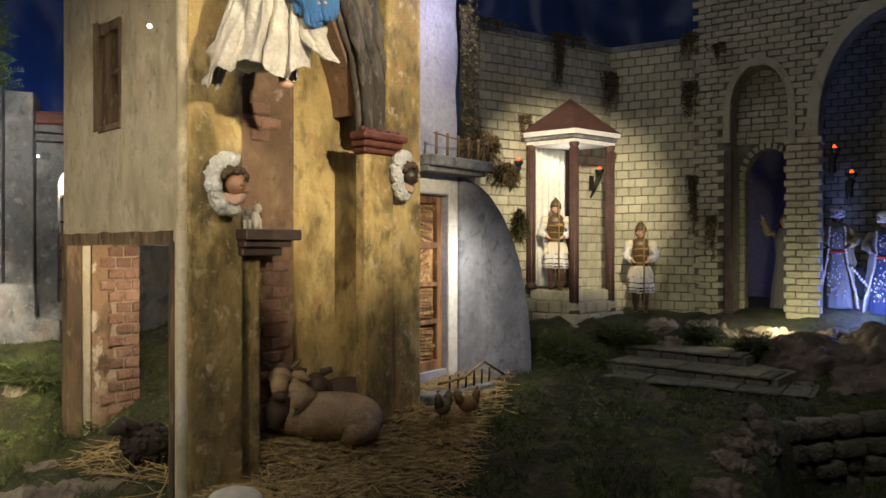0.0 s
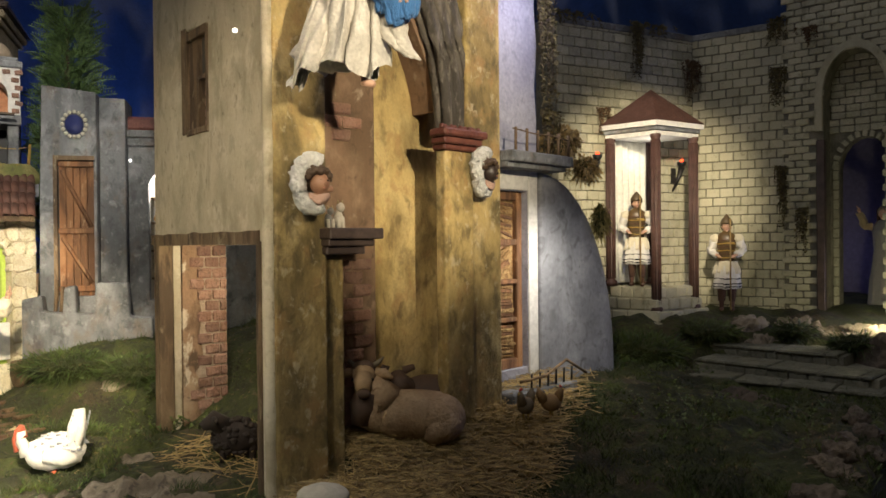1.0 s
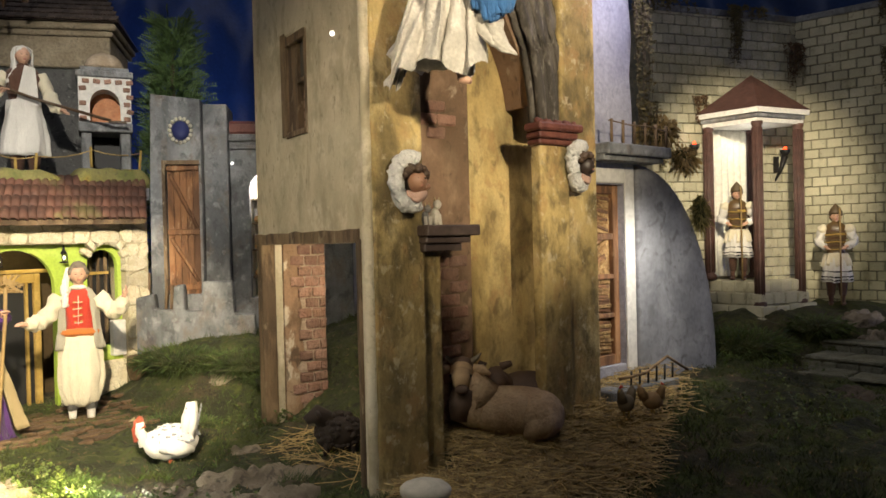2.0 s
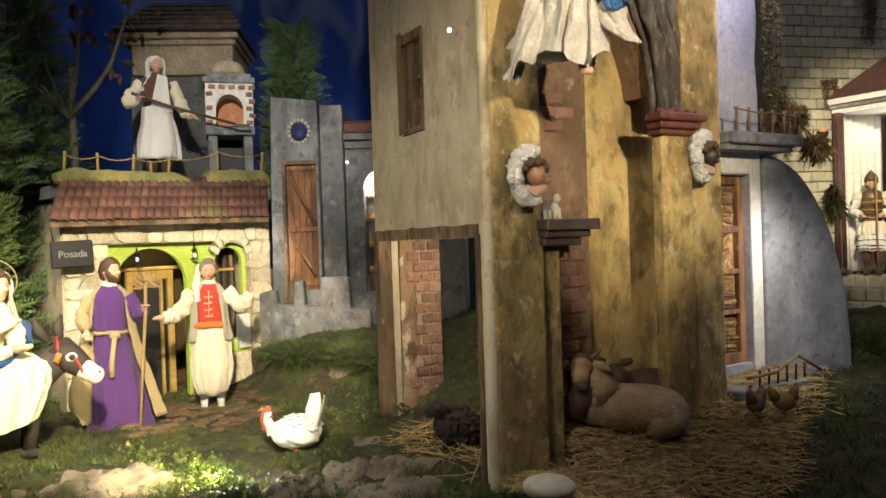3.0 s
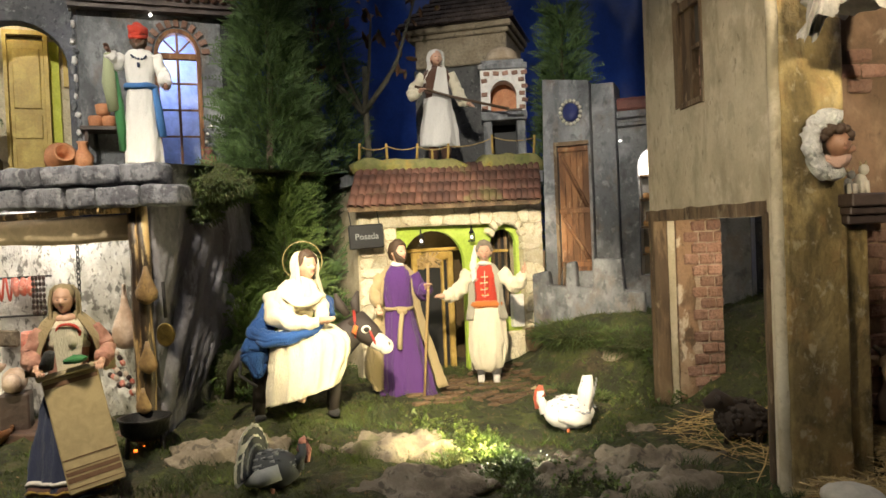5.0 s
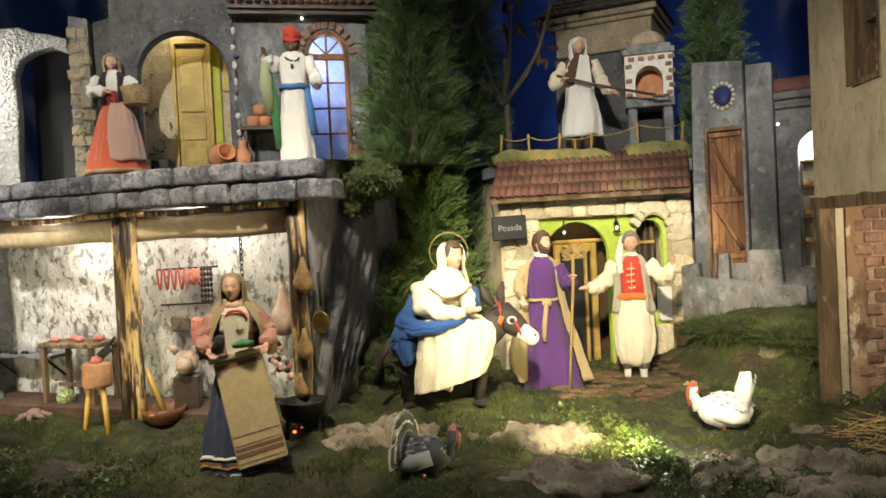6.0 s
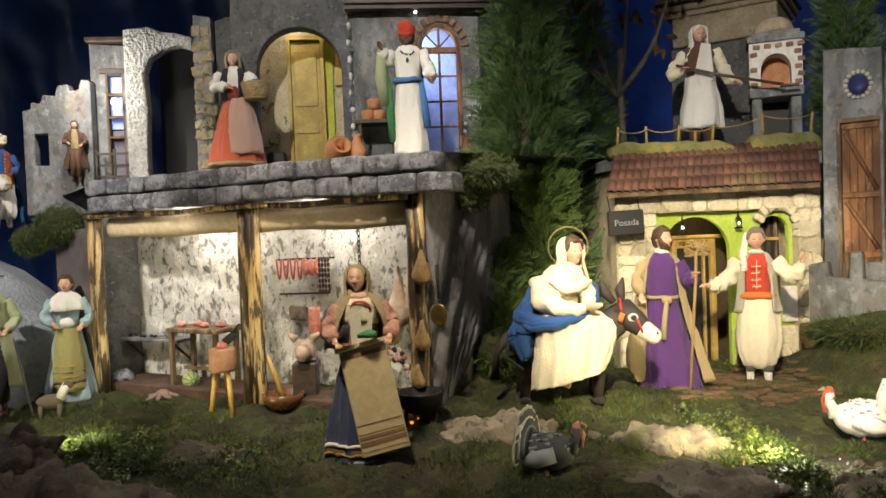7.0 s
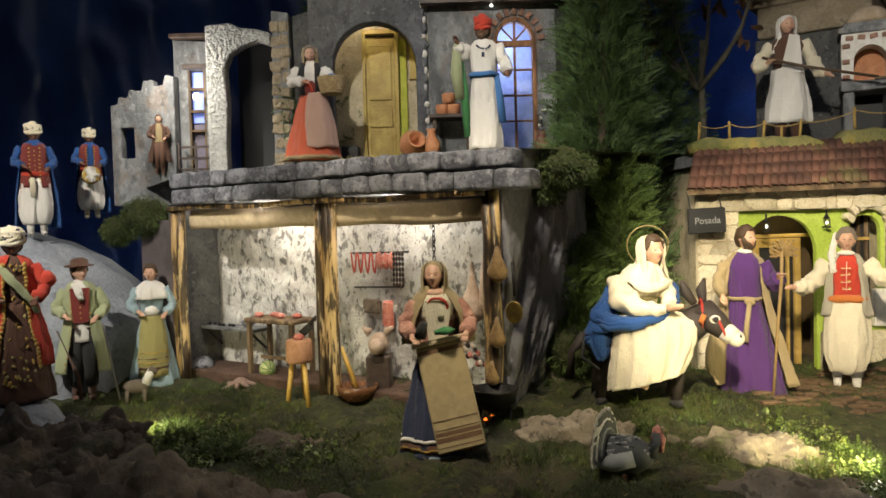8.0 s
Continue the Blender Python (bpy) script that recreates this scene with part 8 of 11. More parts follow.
def holy_rider():
    """Donkey and its rider; each is a figure of its own."""
    o, face, z0 = (-1.405, 1.055), 50, lay(-1.405, 1.055)
    dk = plain_once("donkey_hide", (0.035, 0.026, 0.022), 0.7)
    muz = plain_once("donkey_muzzle", (0.62, 0.58, 0.52), 0.7)
    d = Doll()
    d.blob(dk, (-0.01, 0.01, 0.135), (0.115, 0.055, 0.055))
    for x, y in ((-0.085, -0.02), (-0.095, 0.035), (0.075, -0.02), (0.07, 0.035)):
        d.limb(dk, [(x, y, 0.14), (x + 0.004, y, 0.075), (x - 0.004, y, 0.012)], [0.026, 0.014, 0.011], 9)
        d.blob(C["black"], (x - 0.002, y - 0.004, 0.008), (0.013, 0.016, 0.010), seg=10, rings=6)
    d.limb(dk, [(0.07, 0.01, 0.145), (0.11, 0.0, 0.175), (0.135, -0.01, 0.195)], [0.042, 0.034, 0.030], 12)
    d.limb(dk, [(0.128, -0.005, 0.205), (0.155, -0.025, 0.180), (0.175, -0.035, 0.162)], [0.030, 0.027, 0.020], 12)
    d.limb(muz, [(0.170, -0.034, 0.166), (0.188, -0.04, 0.153)], [0.021, 0.019], 12)
    d.blob(muz, (0.191, -0.041, 0.151), (0.018, 0.018, 0.018))
    for s in (-1, 1):
        d.limb(dk, [(0.122 + s * 0.010, -0.005 + s * 0.014, 0.222), (0.112 + s * 0.018, 0.0 + s * 0.022, 0.246), (0.112 + s * 0.026, 0.0 + s * 0.026, 0.272)], [0.008, 0.012, 0.003], 8)
        d.blob(muz, (0.150, -0.018 + s * 0.026, 0.190), (0.012, 0.008, 0.010), seg=10, rings=7)
        d.blob(C["black"], (0.151, -0.019 + s * 0.031, 0.190), (0.006, 0.005, 0.006), seg=8, rings=6)
        d.blob(C["black"], (0.199, -0.042 + s * 0.012, 0.156), (0.0035, 0.004, 0.0045), seg=8, rings=6)
    strap = plain_once("red_strap", (0.32, 0.03, 0.02))
    for a, b, r in ((0.0, 0.0, 0.030),):
        d.limb(strap, [(0.164 - 0.4 * 0.024 * math.sin(t), -0.031 + 0.024 * math.cos(t), 0.171 + 0.024 * math.sin(t)) for t in [math.tau * i / 14 for i in range(15)]], 0.003, 6)
        d.limb(strap, [(0.126, -0.008 + 0.033 * math.cos(t), 0.196 + 0.033 * math.sin(t)) for t in [math.tau * i / 14 for i in range(15)]], 0.003, 6)
    d.limb(C["orange"], [(0.128, -0.042, 0.20), (0.122, -0.046, 0.184)], 0.006, 6)
    d.limb(dk, [(-0.12, 0.01, 0.15), (-0.15, 0.01, 0.11), (-0.155, 0.01, 0.05)], [0.012, 0.008, 0.012], 8)
    d.limb(C["black"], [(-0.118, -0.03, 0.165), (-0.124, -0.052, 0.11), (-0.09, -0.058, 0.085)], 0.0035, 6)
    d.done("donkey_figure", "dark brown donkey figure with a white muzzle and red halter", (o[0], o[1], z0), 1.0, face, "figurine", GRP)
    d = Doll()
    # skirt falls over the near flank, its hem rising towards the knees
    rings = ((0.052, 0.004, 0.078, 0.040), (0.068, 0.008, 0.082, 0.042), (0.090, 0.014, 0.084, 0.044), (0.120, 0.020, 0.086, 0.046), (0.150, 0.024, 0.086, 0.046), (0.172, 0.022, 0.080, 0.046), (0.188, 0.016, 0.066, 0.042), (0.198, 0.004, 0.044, 0.036), (0.206, -0.012, 0.034, 0.028))
    rings = [tuple(a + (b - a) * i / 4 for a, b in zip(p, q)) for p, q in zip(rings, rings[1:]) for i in range(4)] + [rings[-1]]
    n, vs = 120, []
    for z, cx, hw, dp in rings:
        w = max(0.0, (0.19 - z) / 0.15)
        for i in range(n):
            a = math.tau * i / n
            r = 1 + 0.10 * (0.25 + 0.75 * w) * (1 - 2 * abs(math.sin(4.5 * a + 1.2 * math.sin(2 * a) + 0.8 * w)) ** 0.8) + 0.05 * (1 - 2 * abs(math.sin(8 * a + 1 - w)))
            x = cx + hw * r * math.cos(a)
            vs.append((x, -0.045 + dp * r * math.sin(a), z + 0.27 * (x - cx) * w + 0.012 * math.cos(a) * (1 - w)))
    d.add(vs, [(j * n + i, j * n + (i + 1) % n, (j + 1) * n + (i + 1) % n, (j + 1) * n + i) for j in range(len(rings) - 1) for i in range(n)] + [tuple(reversed(range(n)))], d.k_of(C["ivory"]), True)
    d.lathe([(0.036, 0.185), (0.036, 0.21), (0.044, 0.245), (0.046, 0.268), (0.034, 0.288), (0.014, 0.302)], d.k_of(C["ivory"]), (-0.004, -0.03, 0), 24, 0.05, 7, 0.72)
    d.sleeve(C["ivory"], [(-0.046, -0.03, 0.272), (-0.044, -0.062, 0.226), (0.008, -0.086, 0.212), (0.05, -0.095, 0.214)], [0.019, 0.022, 0.018, 0.010])
    d.sleeve(C["ivory"], [(0.036, -0.03, 0.272), (0.056, -0.06, 0.238), (0.058, -0.09, 0.222)], [0.018, 0.019, 0.012], 2.0)
    d.drape(C["ivory"], [(0.050, 0.238, -0.006, 0), (0.053, 0.250, -0.004, 0), (0.051, 0.268, 0.0, 0), (0.042, 0.286, 0.006, 0), (0.028, 0.300, 0.012, 0), (0.016, 0.310, 0.018, 0)], 0.10, 8, 0.82, (0, -0.036, 0), 1.0, 0, 0, 0)
    d.gathered(C["ivory"], [(-0.02, -0.074, 0.268), (0.015, -0.088, 0.254), (0.045, -0.082, 0.262), (0.062, -0.06, 0.268)], [0.008, 0.012, 0.011, 0.004])
    for x in (0.052, 0.062):
        d.limb(skin, [(x, -0.097, 0.216), (x + 0.020, -0.104, 0.222)], [0.008, 0.004], 8)
    d.gathered(C["royal_blue"], [(-0.05, 0.0, 0.262), (-0.068, -0.02, 0.222), (-0.082, -0.045, 0.188), (-0.06, -0.075, 0.180), (-0.01, -0.09, 0.184), (0.025, -0.092, 0.192), (0.05, -0.075, 0.205)], [0.013, 0.019, 0.024, 0.019, 0.015, 0.012, 0.008])
    d.gathered(C["royal_blue"], [(-0.066, -0.03, 0.215), (-0.084, -0.045, 0.18), (-0.090, -0.056, 0.145), (-0.082, -0.062, 0.105)], [0.020, 0.026, 0.026, 0.012])
    d.gathered(C["royal_blue"], [(0.03, 0.01, 0.265), (0.062, 0.0, 0.248), (0.07, -0.02, 0.218)], [0.018, 0.021, 0.016])
    d.limb(skin, [(-0.01, -0.05, 0.052), (0.01, -0.065, 0.044)], [0.009, 0.007], 8)
    hx, hy, hz, s = 0.026, -0.04, 0.332, 0.44
    sub = Doll()
    sub.head(0.0, 0, 0, skin, hair, 34, cover=C["ivory"])
    for q, f, k_, sm_ in ((sub.v, sub.f, sub.k, sub.s),):
        base = len(d.v)
        d.v += [(hx + x * s, hy + y * s, hz + z * s) for x, y, z in q]
        d.f += [tuple(i + base for i in ff) for ff in f]
        d.k += [d.k_of(sub.names[i]) for i in k_]
        d.s += sm_
    wire = plain_once("gold_wire", (0.30, 0.24, 0.10), 0.4)
    d.limb(wire, [(0.018 + 0.043 * math.cos(t), -0.01, 0.342 + 0.043 * math.sin(t)) for t in [math.tau * i / 32 for i in range(33)]], 0.0013, 6)
    d.done("doll_rider_in_white", "doll in ivory dress and blue mantle riding side-saddle", (o[0], o[1], z0 + 0.005), 1.0, face, "figurine", GRP)


holy_rider()


def ox():
    f = pose(-0.243, 1.505, lay(-0.243, 1.505) + 0.030, 0, 0, 4) @ Matrix.Scale(0.78, 4)
    hide = surf_once("ox_hide", (0.34, 0.225, 0.125), (0.46, 0.33, 0.20), (0.24, 0.15, 0.08), scale=22, fine=150, rough=0.7, bump=0.4)
    dark = plain_once("ox_dark", (0.10, 0.06, 0.04), 0.7)
    d = Doll()
    d.blob(hide, (0.02, 0.0, 0.062), (0.125, 0.07, 0.066), 0.08, 2)
    d.blob(hide, (0.095, -0.015, 0.055), (0.062, 0.07, 0.062))
    d.blob(hide, (-0.07, 0.0, 0.075), (0.065, 0.06, 0.062))
    d.limb(hide, [(0.115, -0.035, 0.06), (0.085, -0.062, 0.03), (0.06, -0.068, 0.008)], [0.045, 0.034, 0.014], 14)
    face = plain_once("ox_face", (0.40, 0.27, 0.15), 0.75)
    d.limb(hide, [(-0.06, 0.0, 0.09), (-0.085, -0.005, 0.125), (-0.10, -0.015, 0.15)], [0.062, 0.048, 0.036], 14)
    d.limb(dark, [(-0.096, -0.03, 0.125), (-0.105, -0.036, 0.09), (-0.112, -0.036, 0.045)], [0.03, 0.036, 0.024], 14)
    d.blob(face, (-0.105, -0.022, 0.166), (0.031, 0.030, 0.032))
    d.limb(face, [(-0.105, -0.035, 0.164), (-0.102, -0.055, 0.148), (-0.100, -0.064, 0.136)], [0.027, 0.022, 0.018], 14)
    d.blob(dark, (-0.099, -0.073, 0.130), (0.018, 0.013, 0.013))
    d.blob(dark, (-0.106, -0.012, 0.186), (0.030, 0.026, 0.018), 0.15, 5)
    for s in (-1, 1):
        d.limb(plain_once("horn", (0.16, 0.13, 0.09)), [(-0.105 + s * 0.020, -0.01, 0.188), (-0.105 + s * 0.040, -0.004, 0.200), (-0.105 + s * 0.050, -0.006, 0.212)], [0.008, 0.006, 0.002], 8)
        d.limb(hide, [(-0.105 + s * 0.028, -0.012, 0.174), (-0.105 + s * 0.052, -0.010, 0.170), (-0.105 + s * 0.074, -0.012, 0.158)], [0.010, 0.014, 0.004], 8)
        d.blob(C["black"], (-0.105 + s * 0.024, -0.044, 0.160), (0.005, 0.005, 0.005), seg=8, rings=6)
    m = f
    d.v = [tuple(m @ Vector(q)) for q in d.v]
    solid("ox_figure", d, d.names, "light brown ox figure lying on straw", "figurine", f.translation, GRP)
    d = Doll()
    d.blob(dark, (0.06, 0.09, 0.085), (0.10, 0.05, 0.065))
    d.limb(dark, [(0.0, 0.08, 0.10), (-0.03, 0.05, 0.135)], [0.04, 0.034], 12)
    d.limb(dark, [(-0.03, 0.055, 0.145), (-0.005, 0.02, 0.12)], [0.03, 0.022], 12)
    for s in (-1, 1):
        d.limb(dark, [(-0.03 + s * 0.02, 0.06, 0.165), (-0.025 + s * 0.045, 0.06, 0.175)], [0.012, 0.008], 8)
    d.v = [tuple(f @ Vector(q)) for q in d.v]
    solid("donkey_figure", d, d.names, "dark donkey figure lying behind the ox", "figurine", f @ Vector((0.06, 0.09, 0.0)), GRP)


ox()


def turkey(p, face, h, a, b, c, label, fan=True):
    d = Doll()
    d.blob(a, (0.02, 0, 0.40), (0.36, 0.22, 0.24), 0.05, 4, 22, 14)
    d.limb(a, [(-0.28, 0, 0.42), (-0.36, 0, 0.58), (-0.36, 0, 0.70)], [0.11, 0.06, 0.05], 10)
    d.limb(c, [(-0.34, 0, 0.62), (-0.37, 0, 0.74), (-0.40, 0, 0.76)], [0.06, 0.055, 0.04], 10)
    d.limb(c, [(-0.40, 0, 0.74), (-0.44, 0, 0.62), (-0.41, 0, 0.46)], [0.03, 0.028, 0.035], 8)
    d.limb(plain_once("beak", (0.35, 0.28, 0.15)), [(-0.42, 0, 0.76), (-0.50, 0, 0.73)], [0.028, 0.006], 8)
    for k in range(-4, 5) if not fan else ():
        for e in (-0.045, 0.035):
            d.limb(a, [(0.24 + e, 0.018 * k, 0.42), (0.29 + e, 0.028 * k, 0.70), (0.32 + e * 0.6 - 0.006 * abs(k), 0.030 * k, 0.94 - 0.4 * abs(e) - 0.007 * k * k)], [0.06, 0.068, 0.042], 9)
        for j in range(7):
            u = 0.15 + 0.13 * j
            d.blob(b, (0.245 + 0.10 * u + (0.09 if k % 2 else -0.10), 0.018 * k + 0.012 * k * u, 0.42 + 0.48 * u), (0.012, 0.02, 0.016), 0.3, 5, 8, 6, j)
    for off, rr, mat, th in () if not fan else ((-0.008, 0.50, C["white"], 0.016), (-0.016, 0.455, a, 0.03), (-0.028, 0.37, C["white"], 0.02), (-0.042, 0.34, a, 0.02), (-0.056, 0.26, b, 0.02), (-0.07, 0.235, a, 0.02)):
        out = []
        for i in range(61):
            t = radians(-12 + 204 * i / 60)
            q = rr * (1 + 0.045 * abs(math.sin(i * math.pi / 5)))
            out.append((q * math.cos(t), q * math.sin(t)))
        for e in (-1, 1):
            d.prism(out, min(e * off, e * (off + th)), max(e * off, e * (off + th)), (), d.k_of(mat), pose(0.26, 0, 0.46, 0, 0, 76))
    random.seed(3)
    for i in range(90):
        u, w = random.uniform(-0.9, 0.95), random.uniform(-1.5, 1.5)
        r = math.sqrt(max(0.02, 1 - u * u))
        d.limb(b if i % 3 else a, [(0.02 + 0.355 * u, 0.218 * r * math.sin(w), 0.40 + 0.238 * r * math.cos(w)), (0.02 + 0.355 * u + 0.06, 0.228 * r * math.sin(w), 0.395 + 0.245 * r * math.cos(w))], [0.022, 0.010], 6)
    for s in (-1, 1):
        d.limb(b if fan else a, [(-0.1, s * 0.19, 0.42), (0.15, s * 0.23, 0.36), (0.32, s * 0.16, 0.30)], [0.10, 0.11, 0.04], 10)
        d.limb(c, [(0.02, s * 0.08, 0.22), (0.0, s * 0.08, 0.02), (-0.06, s * 0.08, 0.01)], [0.03, 0.02, 0.018], 7)
    return d.done("turkey_figure", label, p, h, face, "figurine", "turkey figures")


turkey((-0.944, 1.422, lay(-0.944, 1.422) - 0.014), 30, 0.155, C["white"], plain("pale_speckle", (0.30, 0.31, 0.33), 0.8), C["coral"], "white turkey figure with grey speckles and red wattle", False)
turkey((-1.165, 0.802, lay(-1.165, 0.802) - 0.016), 226, 0.142, plain("dark_feather", (0.05, 0.055, 0.06), 0.7), plain("grey_feather", (0.26, 0.27, 0.27), 0.8), C["pink"], "dark grey turkey figure with a fanned tail")


def hen(p, face, m, label):
    d = Doll()
    d.blob(m, (0, 0, 0.42), (0.36, 0.24, 0.28))
    d.limb(m, [(-0.22, 0, 0.5), (-0.33, 0, 0.8), (-0.36, 0, 0.88)], [0.18, 0.11, 0.09], 10)
    d.limb(C["red"], [(-0.30, 0, 0.98), (-0.40, 0, 0.96)], [0.05, 0.03], 7)
    d.limb(C["gold"], [(-0.42, 0, 0.88), (-0.52, 0, 0.84)], [0.04, 0.01], 7)
    d.limb(m, [(0.25, 0, 0.5), (0.42, 0, 0.78), (0.44, 0, 0.92)], [0.18, 0.13, 0.05], 9)
    for s in (-1, 1):
        d.limb(C["gold"], [(0.0, s * 0.08, 0.2), (0.0, s * 0.08, 0.0)], 0.03, 6)
    return d.done("hen_figure", label, p, 0.065, face, "figurine", "hen figures")


hen((0.0, 1.60, 0.03), 60, plain("speckled_hen", (0.18, 0.14, 0.09), 0.8), "speckled hen figure on straw")
hen((0.055, 1.63, 0.03), 200, plain("ginger_hen", (0.26, 0.16, 0.07), 0.8), "ginger hen figure on straw")
d = Doll()
wo = plain_once("dark_wool", (0.030, 0.020, 0.015), 0.95)
random.seed(61)
d.blob(wo, (0, 0, 0.055), (0.058, 0.042, 0.045), 0.12, 6)
for i in range(150):
    u = Vector((random.gauss(0, 1), random.gauss(0, 1), random.gauss(0, 1))).normalized()
    d.blob(wo, (0.058 * u.x, 0.042 * u.y, 0.055 + 0.045 * u.z), (0.0085, 0.0085, 0.007), 0.5, 6, 8, 6, i)
d.limb(wo, [(-0.03, 0, 0.08), (-0.06, -0.012, 0.105), (-0.085, -0.018, 0.09)], [0.028, 0.024, 0.011], 12)
for s in (-1, 1):
    d.limb(wo, [(-0.055, -0.01 + s * 0.018, 0.112), (-0.048, -0.01 + s * 0.038, 0.104)], [0.007, 0.004], 7)
    for x in (-0.035, 0.035):
        d.limb(wo, [(x, s * 0.02, 0.04), (x, s * 0.022, 0.0)], 0.008, 7)
d.done("sheep_figure", "dark sheep figure in the doorway on straw", (-0.575, 1.455, lay(-0.575, 1.455)), 0.8, 20, "figurine", GRP)
d = Doll()
gt = plain_once("goat_coat", (0.12, 0.095, 0.07), 0.9)
d.blob(gt, (0, 0, 0.07), (0.045, 0.022, 0.026), 0.1, 5)
d.limb(C["white"], [(0.035, 0, 0.08), (0.055, 0, 0.125)], [0.018, 0.014], 9)
d.limb(gt, [(0.05, 0, 0.132), (0.075, -0.005, 0.118)], [0.015, 0.009], 9)
for x in (-0.03, 0.03):
    for s in (-1, 1):
        d.limb(gt, [(x, s * 0.012, 0.06), (x, s * 0.012, 0.0)], [0.009, 0.006], 7)
d.done("goat_figure", "small grey and white goat figure", (-2.30, 0.10, lay(-2.30, 0.10)), 0.72, 80, "figurine", GRP)


def cat_pair():
    m = F2 @ pose(0.135, 0.0, 0.432)
    w = plain_once("cat_white", (0.55, 0.50, 0.42), 0.5)
    for x, s, lab in ((0.0, 1.0, "small white and tan cat ornament on the shelf"), (-0.022, 0.8, "small glass-grey bird ornament on the shelf")):
        d = Doll()
        d.blob(w if s == 1 else C["grey"], (x, 0, 0.016 * s), (0.010 * s, 0.011 * s, 0.017 * s))
        d.blob(w if s == 1 else C["grey"], (x + 0.003, -0.004, 0.038 * s), (0.008 * s, 0.008 * s, 0.009 * s))
        for e in (-1, 1):
            d.limb(C["tan"], [(x + 0.003 + e * 0.004, -0.003, 0.044 * s), (x + 0.003 + e * 0.005, -0.003, 0.052 * s)], [0.003, 0.001], 6)
            d.limb(w, [(x + e * 0.005, -0.008, 0.02 * s), (x + e * 0.005, -0.010, 0.0)], 0.0035, 6)
        d.v = [tuple(m @ Vector(q)) for q in d.v]
        solid("cat_ornament" if s == 1 else "bird_ornament", d, d.names, lab, "ornament", m @ Vector((x, 0, 0)))


cat_pair()

# ---- goods of the butcher stall ----
meat = surf("raw_meat", (0.42, 0.10, 0.07), (0.55, 0.22, 0.17), (0.62, 0.45, 0.36), scale=40, rough=0.45, bump=0.3)
pork = surf("pale_pork", (0.36, 0.25, 0.18), (0.54, 0.42, 0.34), scale=30, rough=0.45, bump=0.2)
yellow_wood = surf("yellow_pine", (0.55, 0.34, 0.07), (0.64, 0.43, 0.12), scale=26, rough=0.5, bump=0.2)


def in5(x, y, z):
    return F5 @ Vector((x, y, z))


def stall_table():
    t = thing("butcher_table", "rough wooden table with cut meat", "table", in5(0.31, 0.10, 0.0))
    part("tabletop", Make(F5).box(0.21, 0.41, 0.06, 0.16, 0.132, 0.145, bevel=0.003), old_wood, t)
    for x in (0.225, 0.395):
        for y in (0.07, 0.15):
            part("leg", Make(F5).box(x - 0.006, x + 0.006, y - 0.006, y + 0.006, -0.04, 0.1318), old_wood, t)
    part("stretcher", Make(F5).box(0.231, 0.389, 0.105, 0.112, 0.02, 0.03), old_wood, t)
    s = thing("plank_shelf", "narrow grey plank shelf on the stall wall", "shelf", in5(0.08, 0.17, 0.10))
    part("board", Make(F5).box(-0.06, 0.205, 0.11, 0.185, 0.093, 0.103, bevel=0.002), grey_wall, s)
    for x in (-0.03, 0.17):
        part("bracket", Make(F5).tube([(x, 0.12, 0.093), (x, 0.185, 0.035)], 0.004, 0, 6), iron, s)
    random.seed(12)
    for i in range(4):
        p = in5(0.235 + i * 0.045, 0.10 + 0.02 * (i % 2), 0.145)
        solid("meat_cut", Make().ball((p.x, p.y, p.z + 0.006), (0.020, 0.014, 0.008), 0, 10, 7, None, 0.3, 3, i), meat, "cut of raw red meat on the table", "meat", p, "meat cuts")
    for i in range(7):
        p = in5(-0.03 + i * 0.019, 0.14 + random.uniform(-0.012, 0.012), 0.103)
        solid("mussel", Make().ball((p.x, p.y, p.z + 0.004), (0.009, 0.006, 0.005), 0, 8, 6), black, "black mussel on the plank shelf", "mussel", p, "mussels")
    p = in5(0.14, 0.145, 0.103)
    solid("bowl", Make().lathe([(0.010, p.z), (0.022, p.z + 0.012), (0.024, p.z + 0.02), (0.021, p.z + 0.02), (0.008, p.z + 0.006)], 0, (p.x, p.y, 0), 16), slab, "small grey bowl of fish", "bowl", p)
    p = in5(0.273, 0.09, -0.03)
    m = Make().ball((p.x, p.y, p.z + 0.024), (0.030, 0.024, 0.024), 0, 18, 12)
    for i in range(9):
        a = math.tau * i / 9
        m.tube([(p.x + 0.031 * math.sin(b), p.y + 0.0245 * math.cos(b) * math.cos(a), p.z + 0.024 + 0.0245 * math.cos(b) * math.sin(a)) for b in [-1.4 + 0.28 * j for j in range(11)]], 0.0012, 1, 5)
    solid("watermelon", m, [surf("melon_rind", (0.42, 0.46, 0.18), (0.52, 0.55, 0.26), scale=30, rough=0.4, bump=0.05), cloth["green"]], "striped pale green watermelon under the table", "melon", p)


stall_table()


